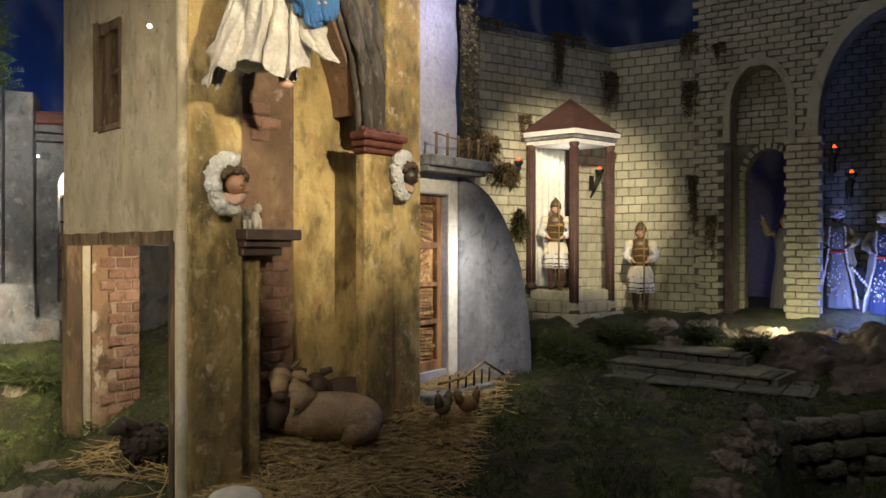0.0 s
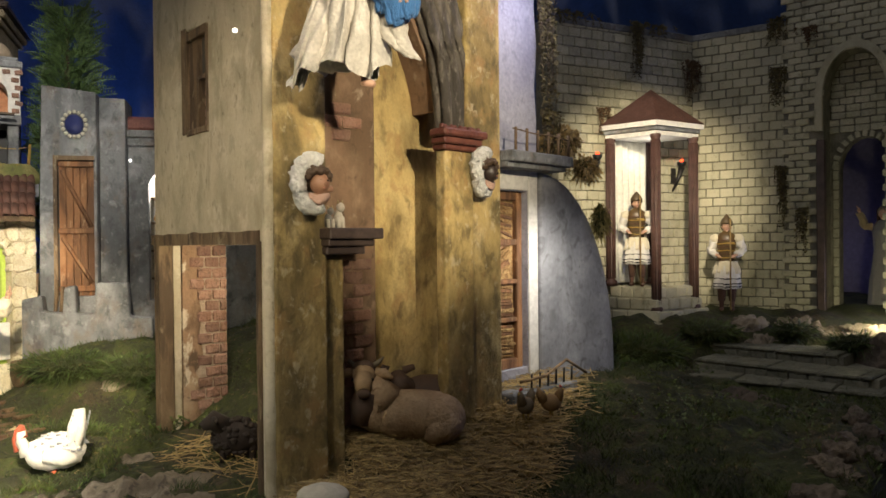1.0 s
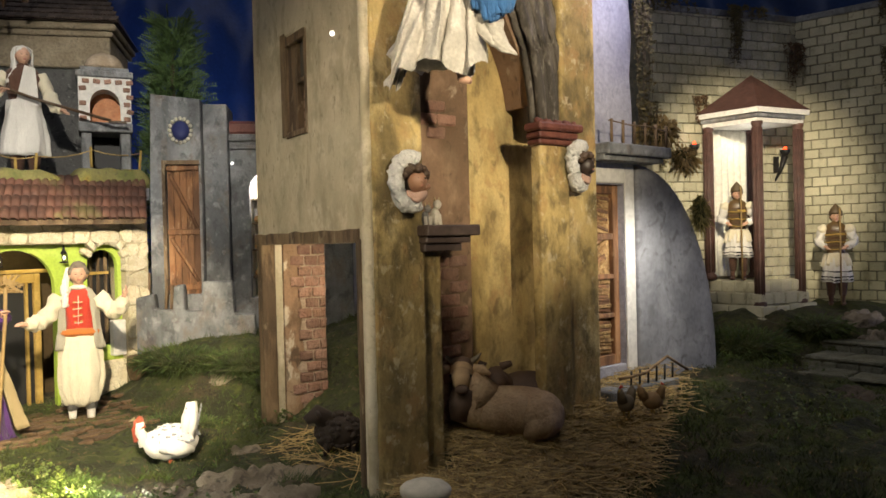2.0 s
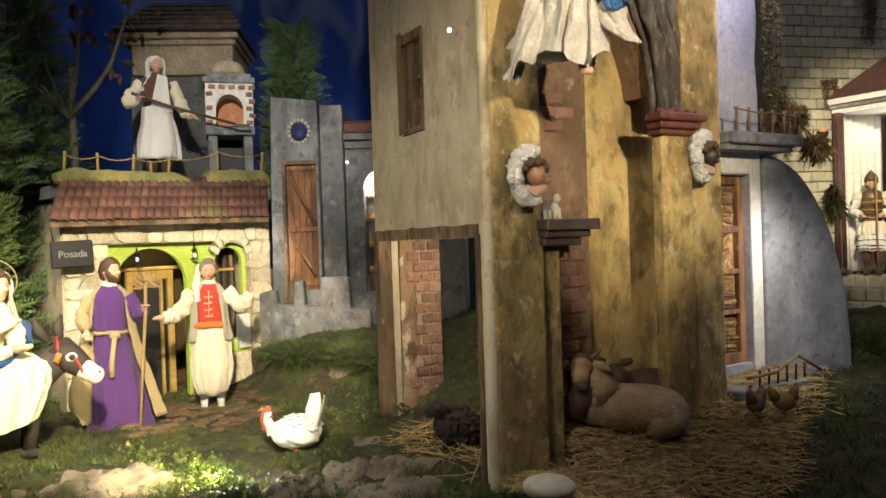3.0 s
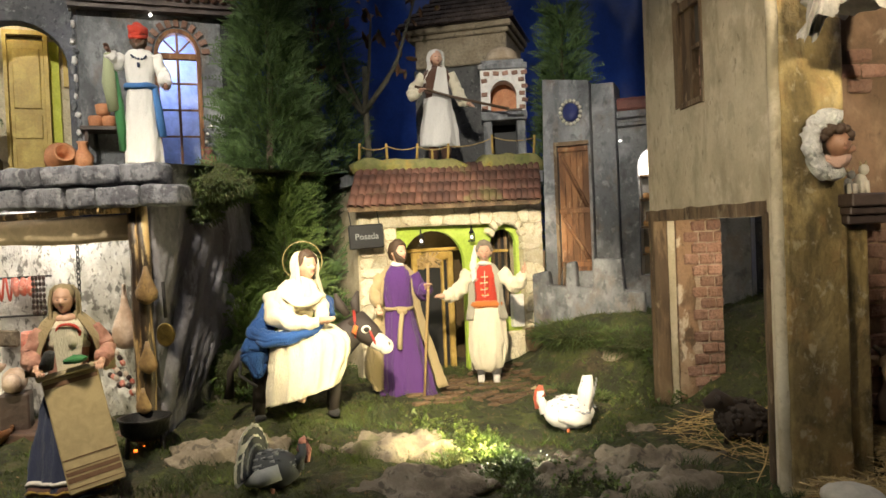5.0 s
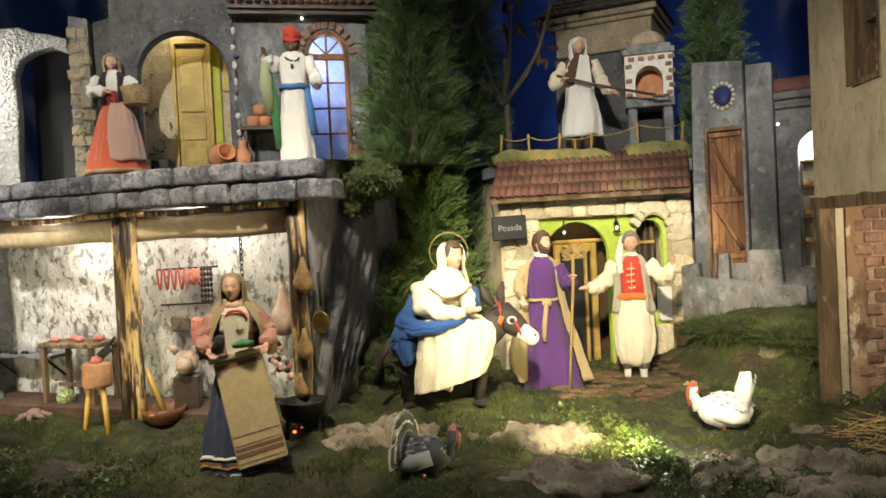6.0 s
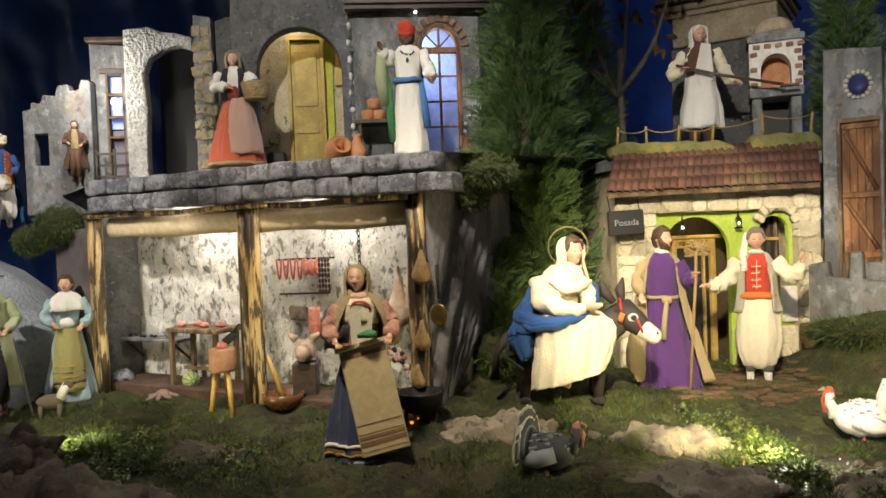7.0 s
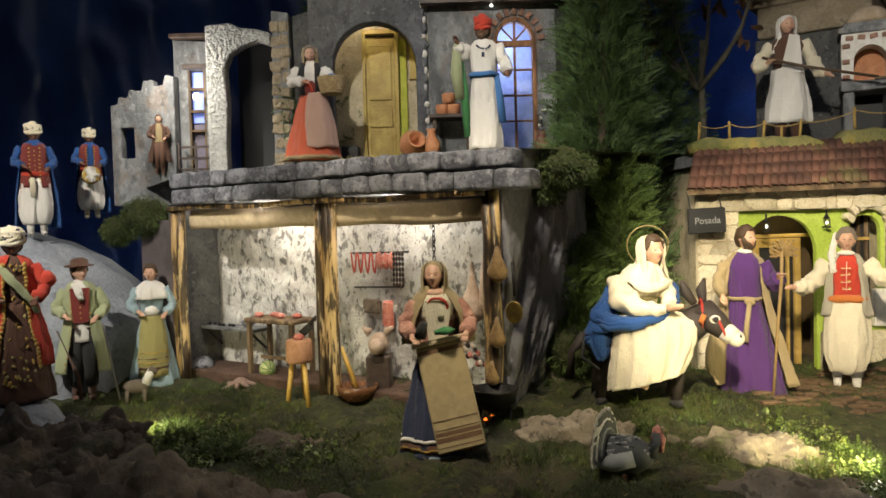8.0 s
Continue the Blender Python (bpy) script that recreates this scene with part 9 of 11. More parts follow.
def stool():
    p = in5(0.55, -0.065, 0)
    z = lay(p.x, p.y)
    t = thing("chopping_stool", "yellow pine stool with a thick round block", "stool", (p[0], p[1], z))
    for a in (20, 140, 260):
        c, s = math.cos(radians(a)), math.sin(radians(a))
        part("leg", Make().tube([(p[0] + 0.034 * c, p[1] + 0.034 * s, z - 0.005), (p[0] + 0.018 * c, p[1] + 0.018 * s, z + 0.115)], 0.0065, 0, 8), yellow_wood, t, "yellow pine leg")
    part("block", Make().lathe([(0.032, z + 0.112), (0.034, z + 0.12), (0.033, z + 0.165), (0.031, z + 0.17)], 0, (p[0], p[1], 0), 20), surf("block_wood", (0.40, 0.20, 0.11), (0.50, 0.27, 0.16), scale=30, bump=0.3), t, "round chopping block")
    solid("meat_cut", Make().ball((p[0], p[1], z + 0.176), (0.018, 0.014, 0.009), 0, 10, 7, None, 0.3), meat, "raw meat on the chopping block", "meat", (p[0], p[1], z + 0.17), "meat cuts")
    solid("cleaver", Make(pose(p[0] + 0.005, p[1] + 0.012, z + 0.175, 0, -40, 60)).box(0, 0.035, -0.001, 0.001, 0.0, 0.02).tube([(0.035, 0, 0.015), (0.06, 0, 0.02)], 0.004, 0, 6), iron, "iron cleaver stuck in the block", "cleaver", (p[0] + 0.005, p[1] + 0.012, z + 0.175))


stool()


def hung_goods():
    t = thing("sausage_rail", "iron rail hung with red sausages and hams", "rail", in5(0.64, 0.16, 0.33))
    part("rail", Make(F5).tube([(0.54, 0.165, 0.330), (0.74, 0.165, 0.334)], 0.003, 0, 6), iron, t)
    part("rail", Make(F5).tube([(0.55, 0.165, 0.235), (0.72, 0.165, 0.240)], 0.003, 0, 6), iron, t)
    red = plain_once("sausage_red", (0.48, 0.08, 0.05), 0.45)
    for i in range(4):
        x = 0.55 + i * 0.024
        part("sausage", Make(F5).tube([(x + 0.018 * u, 0.155, 0.332 - 0.055 * math.sin(u * math.pi)) for u in [j / 8 for j in range(9)]], 0.0028, 0, 7), red, t, "looped red sausage")
    for i in range(3):
        part("ham", Make(F5).ball((0.65 + i * 0.02, 0.155, 0.31), (0.011, 0.010, 0.024), 0, 10, 7, None, 0.15, 3, i), meat, t)
    for i in range(4):
        x = 0.70 + i * 0.010
        for j in range(7):
            part("link", Make(F5).ball((x, 0.15, 0.33 - j * 0.014), (0.0042, 0.0042, 0.007), 0, 7, 5), plain_once("black_pudding", (0.03, 0.015, 0.012), 0.4), t)
    part("flitch", Make(F5).box(0.58, 0.645, 0.158, 0.170, 0.165, 0.205, bevel=0.005, wob=0.003), dark_rock, t, "dark smoked flitch")
    part("flitch", Make(F5).box(0.65, 0.685, 0.155, 0.170, 0.13, 0.20, bevel=0.005, wob=0.003), meat, t)
    c = thing("iron_chain", "black iron chain hanging from the stall beam", "chain", in5(0.87, 0.09, 0.47))
    for i in range(16):
        m = F5 @ pose(0.87, 0.09, 0.47 - i * 0.0125, 0, 0, 90 * (i % 2))
        part("link", Make(m).tube([(0.004 * math.cos(a), 0, 0.0085 * math.sin(a)) for a in [math.tau * j / 8 for j in range(9)]], 0.0014, 0, 5), iron, c)
    for x, z, r in ((0.955, 0.225, 0.032), (0.990, 0.250, 0.016)):
        p = in5(x, 0.13, z)
        solid("pork_leg", Make(F5).lathe([(0.004, z + 0.085), (0.007, z + 0.05), (0.011, z + 0.03), (r * 0.75, z), (r, z - 0.035), (r * 0.85, z - 0.055), (r * 0.4, z - 0.065)], 0, (x, 0.13, 0), 18), pork, "pale pork leg hung in the stall", "meat", p, "meat cuts")
    g = thing("sausage_garland", "speckled brown and white sausage garland hung in the stall", "sausages", in5(0.94, 0.10, 0.22))
    pale = plain_once("white_sausage", (0.55, 0.46, 0.38), 0.5)
    for k in range(3):
        for i in range(13):
            u = i / 12
            x, z = 0.885 + 0.022 * k + 0.085 * u, 0.235 - 0.02 * k - 0.150 * math.sin(u * 1.45) + 0.006 * math.sin(i * 2.1)
            part("link", Make(F5 @ pose(x, 0.085 + 0.012 * k, z, 0, 55, 0)).ball((0, 0, 0), (0.0085, 0.006, 0.006), 0, 9, 6, None, 0.1, 3, i), (meat, pale, MATS["black_pudding"])[(i + k) % 3], g)


hung_goods()


def floor_goods():
    p = in5(0.66, 0.03, 0)
    z = lay(p.x, p.y)
    solid("clay_basin", Make().lathe([(0.035, z), (0.05, z + 0.02), (0.055, z + 0.038), (0.049, z + 0.038), (0.04, z + 0.012), (0.002, z + 0.01)], 0, (p.x, p.y, 0), 24), surf("brown_glaze", (0.13, 0.055, 0.025), (0.20, 0.09, 0.04), scale=30, rough=0.25, bump=0.1), "red-brown glazed clay basin", "basin", (p.x, p.y, z))
    p = in5(0.68, 0.10, 0)
    d = Doll()
    d.blob(pork, (0, 0, 0.128), (0.028, 0.030, 0.030), 0.12, 4)
    d.limb(pork, [(0, -0.03, 0.13), (0, -0.055, 0.125)], [0.02, 0.017], 12)
    for s in (-1, 1):
        d.limb(pork, [(s * 0.022, -0.005, 0.16), (s * 0.04, -0.012, 0.175)], [0.012, 0.004], 8)
    d.slabx(dark_wood, -0.032, 0.032, -0.03, 0.03, 0.0, 0.100, bevel=0.004)
    d.done("pig_head_block", "pale pig head on a wooden block", (p.x, p.y, lay(p.x, p.y)), 1.0, 60, "meat")
    p = in5(0.60, 0.04, 0)
    solid("wooden_mallet", Make().tube([(p.x + 0.03, p.y + 0.03, -0.02), (p.x, p.y, 0.09)], [0.008, 0.006], 0, 8), yellow_wood, "wooden mallet leaning on the wall", "mallet", (p.x + 0.03, p.y + 0.03, -0.02))
    p = in5(0.236, 0.02, 0)
    z = lay(p.x, p.y)
    mk = Make().ball((p.x, p.y, z + 0.014), (0.022, 0.020, 0.014), 0, 12, 8, None, 0.1)
    for i in range(8):
        a = math.tau * i / 8
        mk.tube([(p.x + r * math.cos(a + r * 6), p.y + r * math.sin(a + r * 6), z + 0.008 + 0.004 * math.sin(r * 90)) for r in (0.015, 0.03, 0.045, 0.06, 0.07)], [0.008, 0.007, 0.006, 0.004, 0.002], 0, 7)
    solid("octopus_figure", mk, plain_once("octopus_brown", (0.30, 0.20, 0.16)), "pale pink octopus figure on the ground", "seafood", (p.x, p.y, z))
    p = in5(0.0, 0.08, 0)
    d = Doll()
    d.blob(slab, (0, 0, 0.035), (0.036, 0.034, 0.036), 0.15, 4)
    for s in (-1, 1):
        d.blob(black, (s * 0.013, -0.028, 0.038), (0.009, 0.008, 0.009), seg=10, rings=7)
    d.done("fish_head_crate", "grey stuffed sack with dark patches", (p.x, p.y, lay(p.x, p.y)), 1.0, 70, "sack")




def post_goods():
    """Pans, gourds and herbs on the last post of the stall."""
    gourd_skin = surf("gourd_skin", (0.20, 0.12, 0.05), (0.34, 0.22, 0.09), (0.10, 0.06, 0.03), scale=40, rough=0.5, bump=0.2)
    for x, z, r, nm, lab, q in ((1.105, 0.30, 0.026, "bread_ring", "round brown bread ring hung on the post", gourd_skin), (1.10, 0.15, 0.022, "gourd", "dried brown gourd hung on the post", gourd_skin), (1.085, 0.06, 0.018, "gourd", "dried brown gourd hung on the post", gourd_skin)):
        p = in5(x, -0.012, z)
        solid(nm, Make(F5).lathe([(0.004, z + r * 2.1), (r * 0.35, z + r * 1.4), (r, z), (r * 0.9, z - r * 0.6), (r * 0.2, z - r)], 0, (x, -0.014, 0), 16, 0, 9, 0.5), q, lab, "gourd", p)
    p = in5(1.145, 0.0, 0.22)
    t = thing("brass_pan", "small brass pan hung by its handle", "pan", p)
    m = F5 @ pose(1.145, -0.01, 0.21, 90, 0, 0)
    part("bowl", Make(m).lathe([(0.019, 0.0), (0.021, 0.007), (0.018, 0.008), (0.002, 0.004)], 0, (0, 0, 0), 20, 0, 9, 1.2), surf("brass", (0.17, 0.12, 0.035), (0.30, 0.21, 0.06), (0.06, 0.05, 0.02), scale=40, rough=0.35, metal=0.8, bump=0.1), t)
    part("handle", Make(F5).tube([(1.145, -0.012, 0.245), (1.14, -0.008, 0.32)], 0.004, 0, 6), iron, t)
    q = in5(1.109, -0.05, 0)
    z = lay(q.x, q.y)
    c = thing("cauldron", "black iron cauldron over glowing embers", "cauldron", (q.x, q.y, z))
    part("pot", Make().lathe([(0.03, z + 0.035), (0.046, z + 0.05), (0.05, z + 0.075), (0.054, z + 0.08), (0.047, z + 0.08), (0.04, z + 0.055), (0.002, z + 0.05)], 0, (q.x, q.y, 0), 22), iron, c)
    for a in (30, 150, 270):
        part("leg", Make().tube([(q.x + 0.036 * math.cos(radians(a)), q.y + 0.036 * math.sin(radians(a)), z + 0.045), (q.x + 0.042 * math.cos(radians(a)), q.y + 0.042 * math.sin(radians(a)), z - 0.005)], 0.005, 0, 6), iron, c)
    em = lit("orange_ember", (1.0, 0.16, 0.015), 4.0)
    random.seed(14)
    for i in range(5):
        part("ember", Make().ball((q.x + random.uniform(-0.04, 0.05), q.y + random.uniform(-0.03, 0.03), z + 0.010), (0.004, 0.004, 0.003), 0, 8, 6, None, 0.3, 3, i), em, c, "glowing ember" if i == 0 else "")


floor_goods()
post_goods()


def pots():
    for x, y, z, s, prof, lab in (
            (0.05, -0.02, 0.60, 1.0, ((0.018, 0), (0.034, 0.02), (0.036, 0.038), (0.020, 0.058), (0.022, 0.064)), "round terracotta jar on the terrace"),
            (0.105, -0.03, 0.60, 1.0, ((0.014, 0), (0.025, 0.025), (0.027, 0.045), (0.012, 0.068), (0.012, 0.082), (0.016, 0.088)), "tall terracotta jug on the terrace")):
        f = F8
        q = f @ Vector((x - 0.10, y - 0.06, z + 0.005))
        if s == 1.0 and "round" in lab:
            m = pose(q.x, q.y, q.z + 0.042, 70, 0, 80) @ Matrix.Scale(1.25, 4)
            solid("terracotta_jar", Make(m).lathe(list(prof) + [(0.017, 0.062), (0.014, 0.03)], 0, (0, 0, -0.03), 22), terracotta, lab, "jar", q, "terracotta pots")
        else:
            solid("terracotta_jug", Make(pose(q.x, q.y, q.z)).lathe(prof, 0, (0, 0, 0), 22), terracotta, lab, "jug", q, "terracotta pots")
    t = thing("pot_shelf", "dark plank shelf with stacked clay pots", "shelf", F8 @ Vector((0.06, -0.05, 0.735)))
    part("board", Make(F8).box(0.0, 0.13, -0.09, 0.0, 0.728, 0.738), dark_wood, t)
    for x in (0.01, 0.11):
        part("prop", Make(F8).box(x, x + 0.01, -0.08, -0.07, 0.58, 0.7278, bevel=0.001), dark_wood, t)
    for x, z in ((0.04, 0.738), (0.075, 0.738), (0.06, 0.772)):
        p = F8 @ Vector((x, -0.045, z))
        solid("clay_pot", Make(pose(p.x, p.y, p.z)).lathe([(0.012, 0), (0.019, 0.008), (0.021, 0.03), (0.017, 0.034), (0.015, 0.01)], 0, (0, 0, 0), 18), terracotta, "small orange clay pot on a shelf", "pot", p, "terracotta pots")
    p = F8 @ Vector((0.345, -0.03, 0.6))
    solid("terracotta_jar", Make(pose(p.x, p.y, p.z)).lathe([(0.016, 0), (0.026, 0.03), (0.022, 0.055), (0.012, 0.07), (0.014, 0.085)], 0, (0, 0, 0), 18), cap_red, "red-brown clay jar by the window", "jar", p, "terracotta pots")


pots()


def brick_floor():
    t = thing("brick_floor", "patch of red-brown brick paving before the inn", "paving", (-1.40, 1.68, -0.05))
    random.seed(15)
    me = Make().box(-0.022, 0.022, -0.0105, 0.0105, -0.008, 0.0, bevel=0.002).mesh("brick", [surf("paving_brick", (0.095, 0.058, 0.030), (0.15, 0.092, 0.048), scale=40, bump=0.4, rnd=0.25)])
    for i in range(9):
        for j in range(14):
            p = F4 @ Vector((0.10 + i * 0.0465 - 0.02 * (j % 2), -0.02 - j * 0.0235, 0))
            if noise.noise(Vector((p.x * 6, p.y * 6, 1))) > -0.25 - 0.02 * (14 - j):
                piece("brick", me, t, pose(p.x, p.y, mossy(p.x, p.y) + 0.004, 0, 0, 64 + random.uniform(-4, 4)))


brick_floor()
p = F4 @ Vector((0.40, -0.03, 0))
solid("barrel", Make().lathe([(0.032, lay(p.x, p.y)), (0.04, lay(p.x, p.y) + 0.04), (0.034, lay(p.x, p.y) + 0.085), (0.03, lay(p.x, p.y) + 0.085), (0.003, lay(p.x, p.y) + 0.07)], 0, (p.x, p.y, 0), 20), dark_wood, "dark wooden tub beside the inn door", "tub", (p.x, p.y, lay(p.x, p.y)))
p = F4 @ Vector((0.56, -0.06, 0))
solid("barrel", Make().lathe([(0.028, lay(p.x, p.y)), (0.036, lay(p.x, p.y) + 0.03), (0.034, lay(p.x, p.y) + 0.065), (0.03, lay(p.x, p.y) + 0.065), (0.003, lay(p.x, p.y) + 0.05)], 0, (p.x, p.y, 0), 20), beam_wood, "brown wooden tub by the inn corner", "tub", (p.x, p.y, lay(p.x, p.y)))

# ---- rocks, straw, plants ----
def boulder(p, r, q, label, seed, rough=0.28, freq=1.6, face=0, name="rock"):
    mk = Make(pose(p[0], p[1], p[2], 0, 0, face)).ball((0, 0, 0), r, 0, 64, 40, None, rough, freq, seed)
    o = []
    for x, y, z in mk.v:
        k = 0.028 * (abs(noise.noise(Vector((x * 12, y * 12, z * 12 + seed)))) - 0.15) + 0.024 * (abs(noise.noise(Vector((x * 26, y * 26, z * 26)))) - 0.2) + 0.012 * (abs(noise.noise(Vector((x * 60, y * 60, z * 60)))) - 0.2)
        o.append((x + (x - p[0]) * k / r[0] * 0.6, y + (y - p[1]) * k / r[1] * 0.4, z + k * 0.9))
    mk.v = o
    return solid(name, mk, q, label, "rock", (p[0], p[1], p[2] - r[2]), "garden rocks")


for p, r, q, sd, fc in (
        ((-1.12, 1.07, -0.058), (0.14, 0.068, 0.052), rock, 1, 50), ((-0.96, 0.98, -0.075), (0.15, 0.06, 0.052), rock, 31, 48), ((-0.76, 1.20, -0.075), (0.12, 0.055, 0.05), rock, 32, 40), ((-1.37, 0.85, -0.040), (0.115, 0.055, 0.048), rock, 2, 58), ((-0.86, 1.22, -0.10), (0.11, 0.06, 0.05), dark_rock, 3, 40),
        ((-0.69, 1.30, -0.072), (0.12, 0.07, 0.060), rock, 4, 40), ((-0.80, 1.47, -0.07), (0.06, 0.04, 0.03), rock, 5, 20), ((-0.60, 1.17, -0.080), (0.13, 0.06, 0.058), rock, 6, 40),
        ((-1.66, 0.32, -0.06), (0.09, 0.05, 0.035), dark_rock, 7, 70), ((-1.72, 1.02, -0.03), (0.10, 0.05, 0.05), rock, 8, 50), ((0.22, 1.75, -0.05), (0.12, 0.05, 0.035), dark_rock, 9, -10),
        ((0.42, 1.55, -0.07), (0.11, 0.05, 0.04), dark_rock, 10, -15), ((1.16, 2.35, 0.02), (0.14, 0.12, 0.10), dark_rock, 11, -20), ((1.36, 2.30, 0.02), (0.16, 0.12, 0.12), dark_rock, 12, -30), ((1.24, 2.06, 0.0), (0.14, 0.10, 0.07), dark_rock, 13, -30),
        ((1.02, 2.66, 0.05), (0.07, 0.05, 0.05), rock, 14, -30), ((1.15, 2.62, 0.07), (0.10, 0.05, 0.045), rock, 24, -30), ((1.08, 2.56, 0.05), (0.06, 0.04, 0.04), rock, 25, 10), ((0.93, 2.70, 0.09), (0.08, 0.05, 0.045), rock, 26, 10), ((0.80, 2.60, 0.04), (0.06, 0.04, 0.04), rock, 27, 10), ((1.33, 2.52, 0.06), (0.10, 0.06, 0.06), dark_rock, 28, 10), ((0.55, 2.05, -0.03), (0.10, 0.05, 0.03), dark_rock, 16, -10), ((-1.02, 1.86, 0.03), (0.10, 0.05, 0.03), rock, 17, 20), ((-0.78, 1.92, 0.03), (0.08, 0.05, 0.035), rock, 18, 20),
        ((0.78, 2.68, 0.10), (0.07, 0.05, 0.035), rock, 19, 0), ((-1.05, 0.95, -0.11), (0.10, 0.07, 0.05), dark_rock, 20, 50), ((-1.60, 1.18, -0.03), (0.05, 0.035, 0.03), rock, 21, 50)):
    boulder(p, r, q, "rounded brown rock set in moss" if q == rock else "dark rugged rock in the moss", sd, face=fc)
solid("white_stone", Make().ball((-0.325, 1.165, 0.004), (0.042, 0.034, 0.020), 0, 24, 14, None, 0.06, 2), plain("pale_stone", (0.50, 0.46, 0.37), 0.8), "smooth pale stone at the pillar foot", "stone", (-0.325, 1.165, -0.016))
# black stand under the pale stone
solid("stone_stand", Make().lathe([(0.045, -0.06), (0.047, -0.02), (0.03, -0.012)], 0, (-0.325, 1.168, 0), 18), black, "black stand under the pale stone", "stand", (-0.325, 1.168, -0.06))


def ridge(name, pts, label, q, seed, nb=7):
    """A rugged bank of bark-like rock along a line, with side lumps."""
    random.seed(seed)
    t = thing(name, label, "rock", (pts[0][0], pts[0][1], -0.06), "garden rocks")
    for (x0, y0, r0), (x1, y1, r1) in zip(pts, pts[1:]):
        for i in range(nb):
            u = i / nb
            x, y, r = x0 + (x1 - x0) * u + random.uniform(-0.04, 0.04), y0 + (y1 - y0) * u + random.uniform(-0.04, 0.04), r0 + (r1 - r0) * u
            mk = Make().ball((x, y, lay(x, y) + r * random.uniform(0.0, 0.35)), (r * random.uniform(0.7, 1.2), r * random.uniform(0.7, 1.2), r * random.uniform(0.6, 1.0)), 0, 44, 28, None, 0.45, 2.2, seed + i * 1.3 + x0)
            o = []
            for px, py, pz in mk.v:
                k = 0.022 * abs(noise.noise(Vector((px * 20, py * 20, pz * 9)))) + 0.010 * noise.noise(Vector((px * 50, py * 50, pz * 24)))
                o.append((px + (px - x) * k / r, py + (py - y) * k / r, pz + k * 0.5))
            mk.v = o
            part("rock", mk, q, t)


ridge("rock_bank", [(-1.30, -0.16, 0.10), (-1.42, 0.0, 0.085), (-1.30, 0.10, 0.07), (-1.16, 0.28, 0.05)], "rugged brown bark-like rock bank", dark_rock, 51)
ridge("rock_bank", [(-1.62, -0.18, 0.10), (-1.80, -0.10, 0.09), (-1.78, 0.05, 0.055)], "rugged brown bark-like rock bank", dark_rock, 52)
ridge("rock_bank", [(0.76, 1.80, 0.022), (0.66, 1.62, 0.024), (0.56, 1.44, 0.032), (0.46, 1.26, 0.034)], "dark rugged rock bank at the drop", dark_rock, 53, 3)


def low_wall():
    """Rough field stones that face the drop."""
    f = fr((0.80, 1.775), (0.945, 0.326))
    t = thing("stone_retaining_wall", "dark mossy retaining wall of rough field stones", "wall", (0.80, 1.775, -0.24), "garden walls")
    part("core", Make(f).box(0.01, 0.95, 0.02, 0.10, -0.30, -0.045), dark_rock, t, "packed earth behind the stones")
    random.seed(56)
    z = -0.26
    while z < -0.03:
        h = random.uniform(0.040, 0.062)
        x = random.uniform(-0.03, 0.0)
        while x < 0.95:
            w = random.uniform(0.05, 0.12)
            b = Make().ball((0, 0, 0), 1.0, 0, 18, 12, None, 0.10, 2.0, x * 7 + z * 31)
            e = lambda v: math.copysign(abs(v) ** 0.45, v)
            vs = []
            for p in b.v:
                q = Vector((e(p[0]) * (w / 2 - 0.002), e(p[1]) * 0.035, e(p[2]) * (h / 2 - 0.001)))
                vs.append(tuple(q + 0.006 * noise.noise_vector(Vector((q.x * 34 + x * 20, q.y * 30, q.z * 24 + z * 30)))))
            part("stone", Make(f @ pose(x + w / 2, random.uniform(-0.006, 0.008), z + h / 2, 0, random.uniform(-5, 5), random.uniform(-5, 5))).add(vs, b.f, 0, True), surf_once("field_stone", (0.12, 0.105, 0.075), (0.20, 0.175, 0.125), (0.05, 0.06, 0.025), scale=16, fine=120, bump=1.0, rnd=0.25), t)
            x += w
        z += h


low_wall()


def slate_face():
    """Leaning violet-grey rock face beside the stall."""
    f = fr((-1.585, 0.835), (-0.32, 0.95))
    mk, nu, nv = Make(f), 70, 60
    vs = []
    for j in range(nv + 1):
        z = -0.10 + 0.60 * j / nv
        w = 0.10 + 0.40 * sm(-0.1, 0.30, z) - 0.03 * sm(0.3, 0.5, z)
        for i in range(nu + 1):
            u = -0.01 + w * i / nu
            g = u * 2.2 - z
            d = 0.022 * noise.noise(Vector((g * 8, z * 2, 1))) + 0.016 * abs(noise.noise(Vector((g * 34, z * 4, 5)))) + 0.007 * abs(noise.noise(Vector((g * 80, z * 9, 3)))) + 0.003 * noise.noise(Vector((u * 60, z * 60, 9)))
            vs.append((u, 0.02 - d + 0.10 * (i / nu) ** 3, z))
    n = len(vs)
    mk.add(vs, [(j * (nu + 1) + i, j * (nu + 1) + i + 1, (j + 1) * (nu + 1) + i + 1, (j + 1) * (nu + 1) + i) for j in range(nv) for i in range(nu)], 0, True)
    ob = solid("leaning_rock", mk, slate_rock, "violet-grey layered rock face leaning beside the stall", "rock", (-1.6, 0.9, -0.1), "garden rocks")
    s = ob.modifiers.new("thick", "SOLIDIFY")
    s.thickness, s.offset = 0.02, 0
    return ob


slate_face()


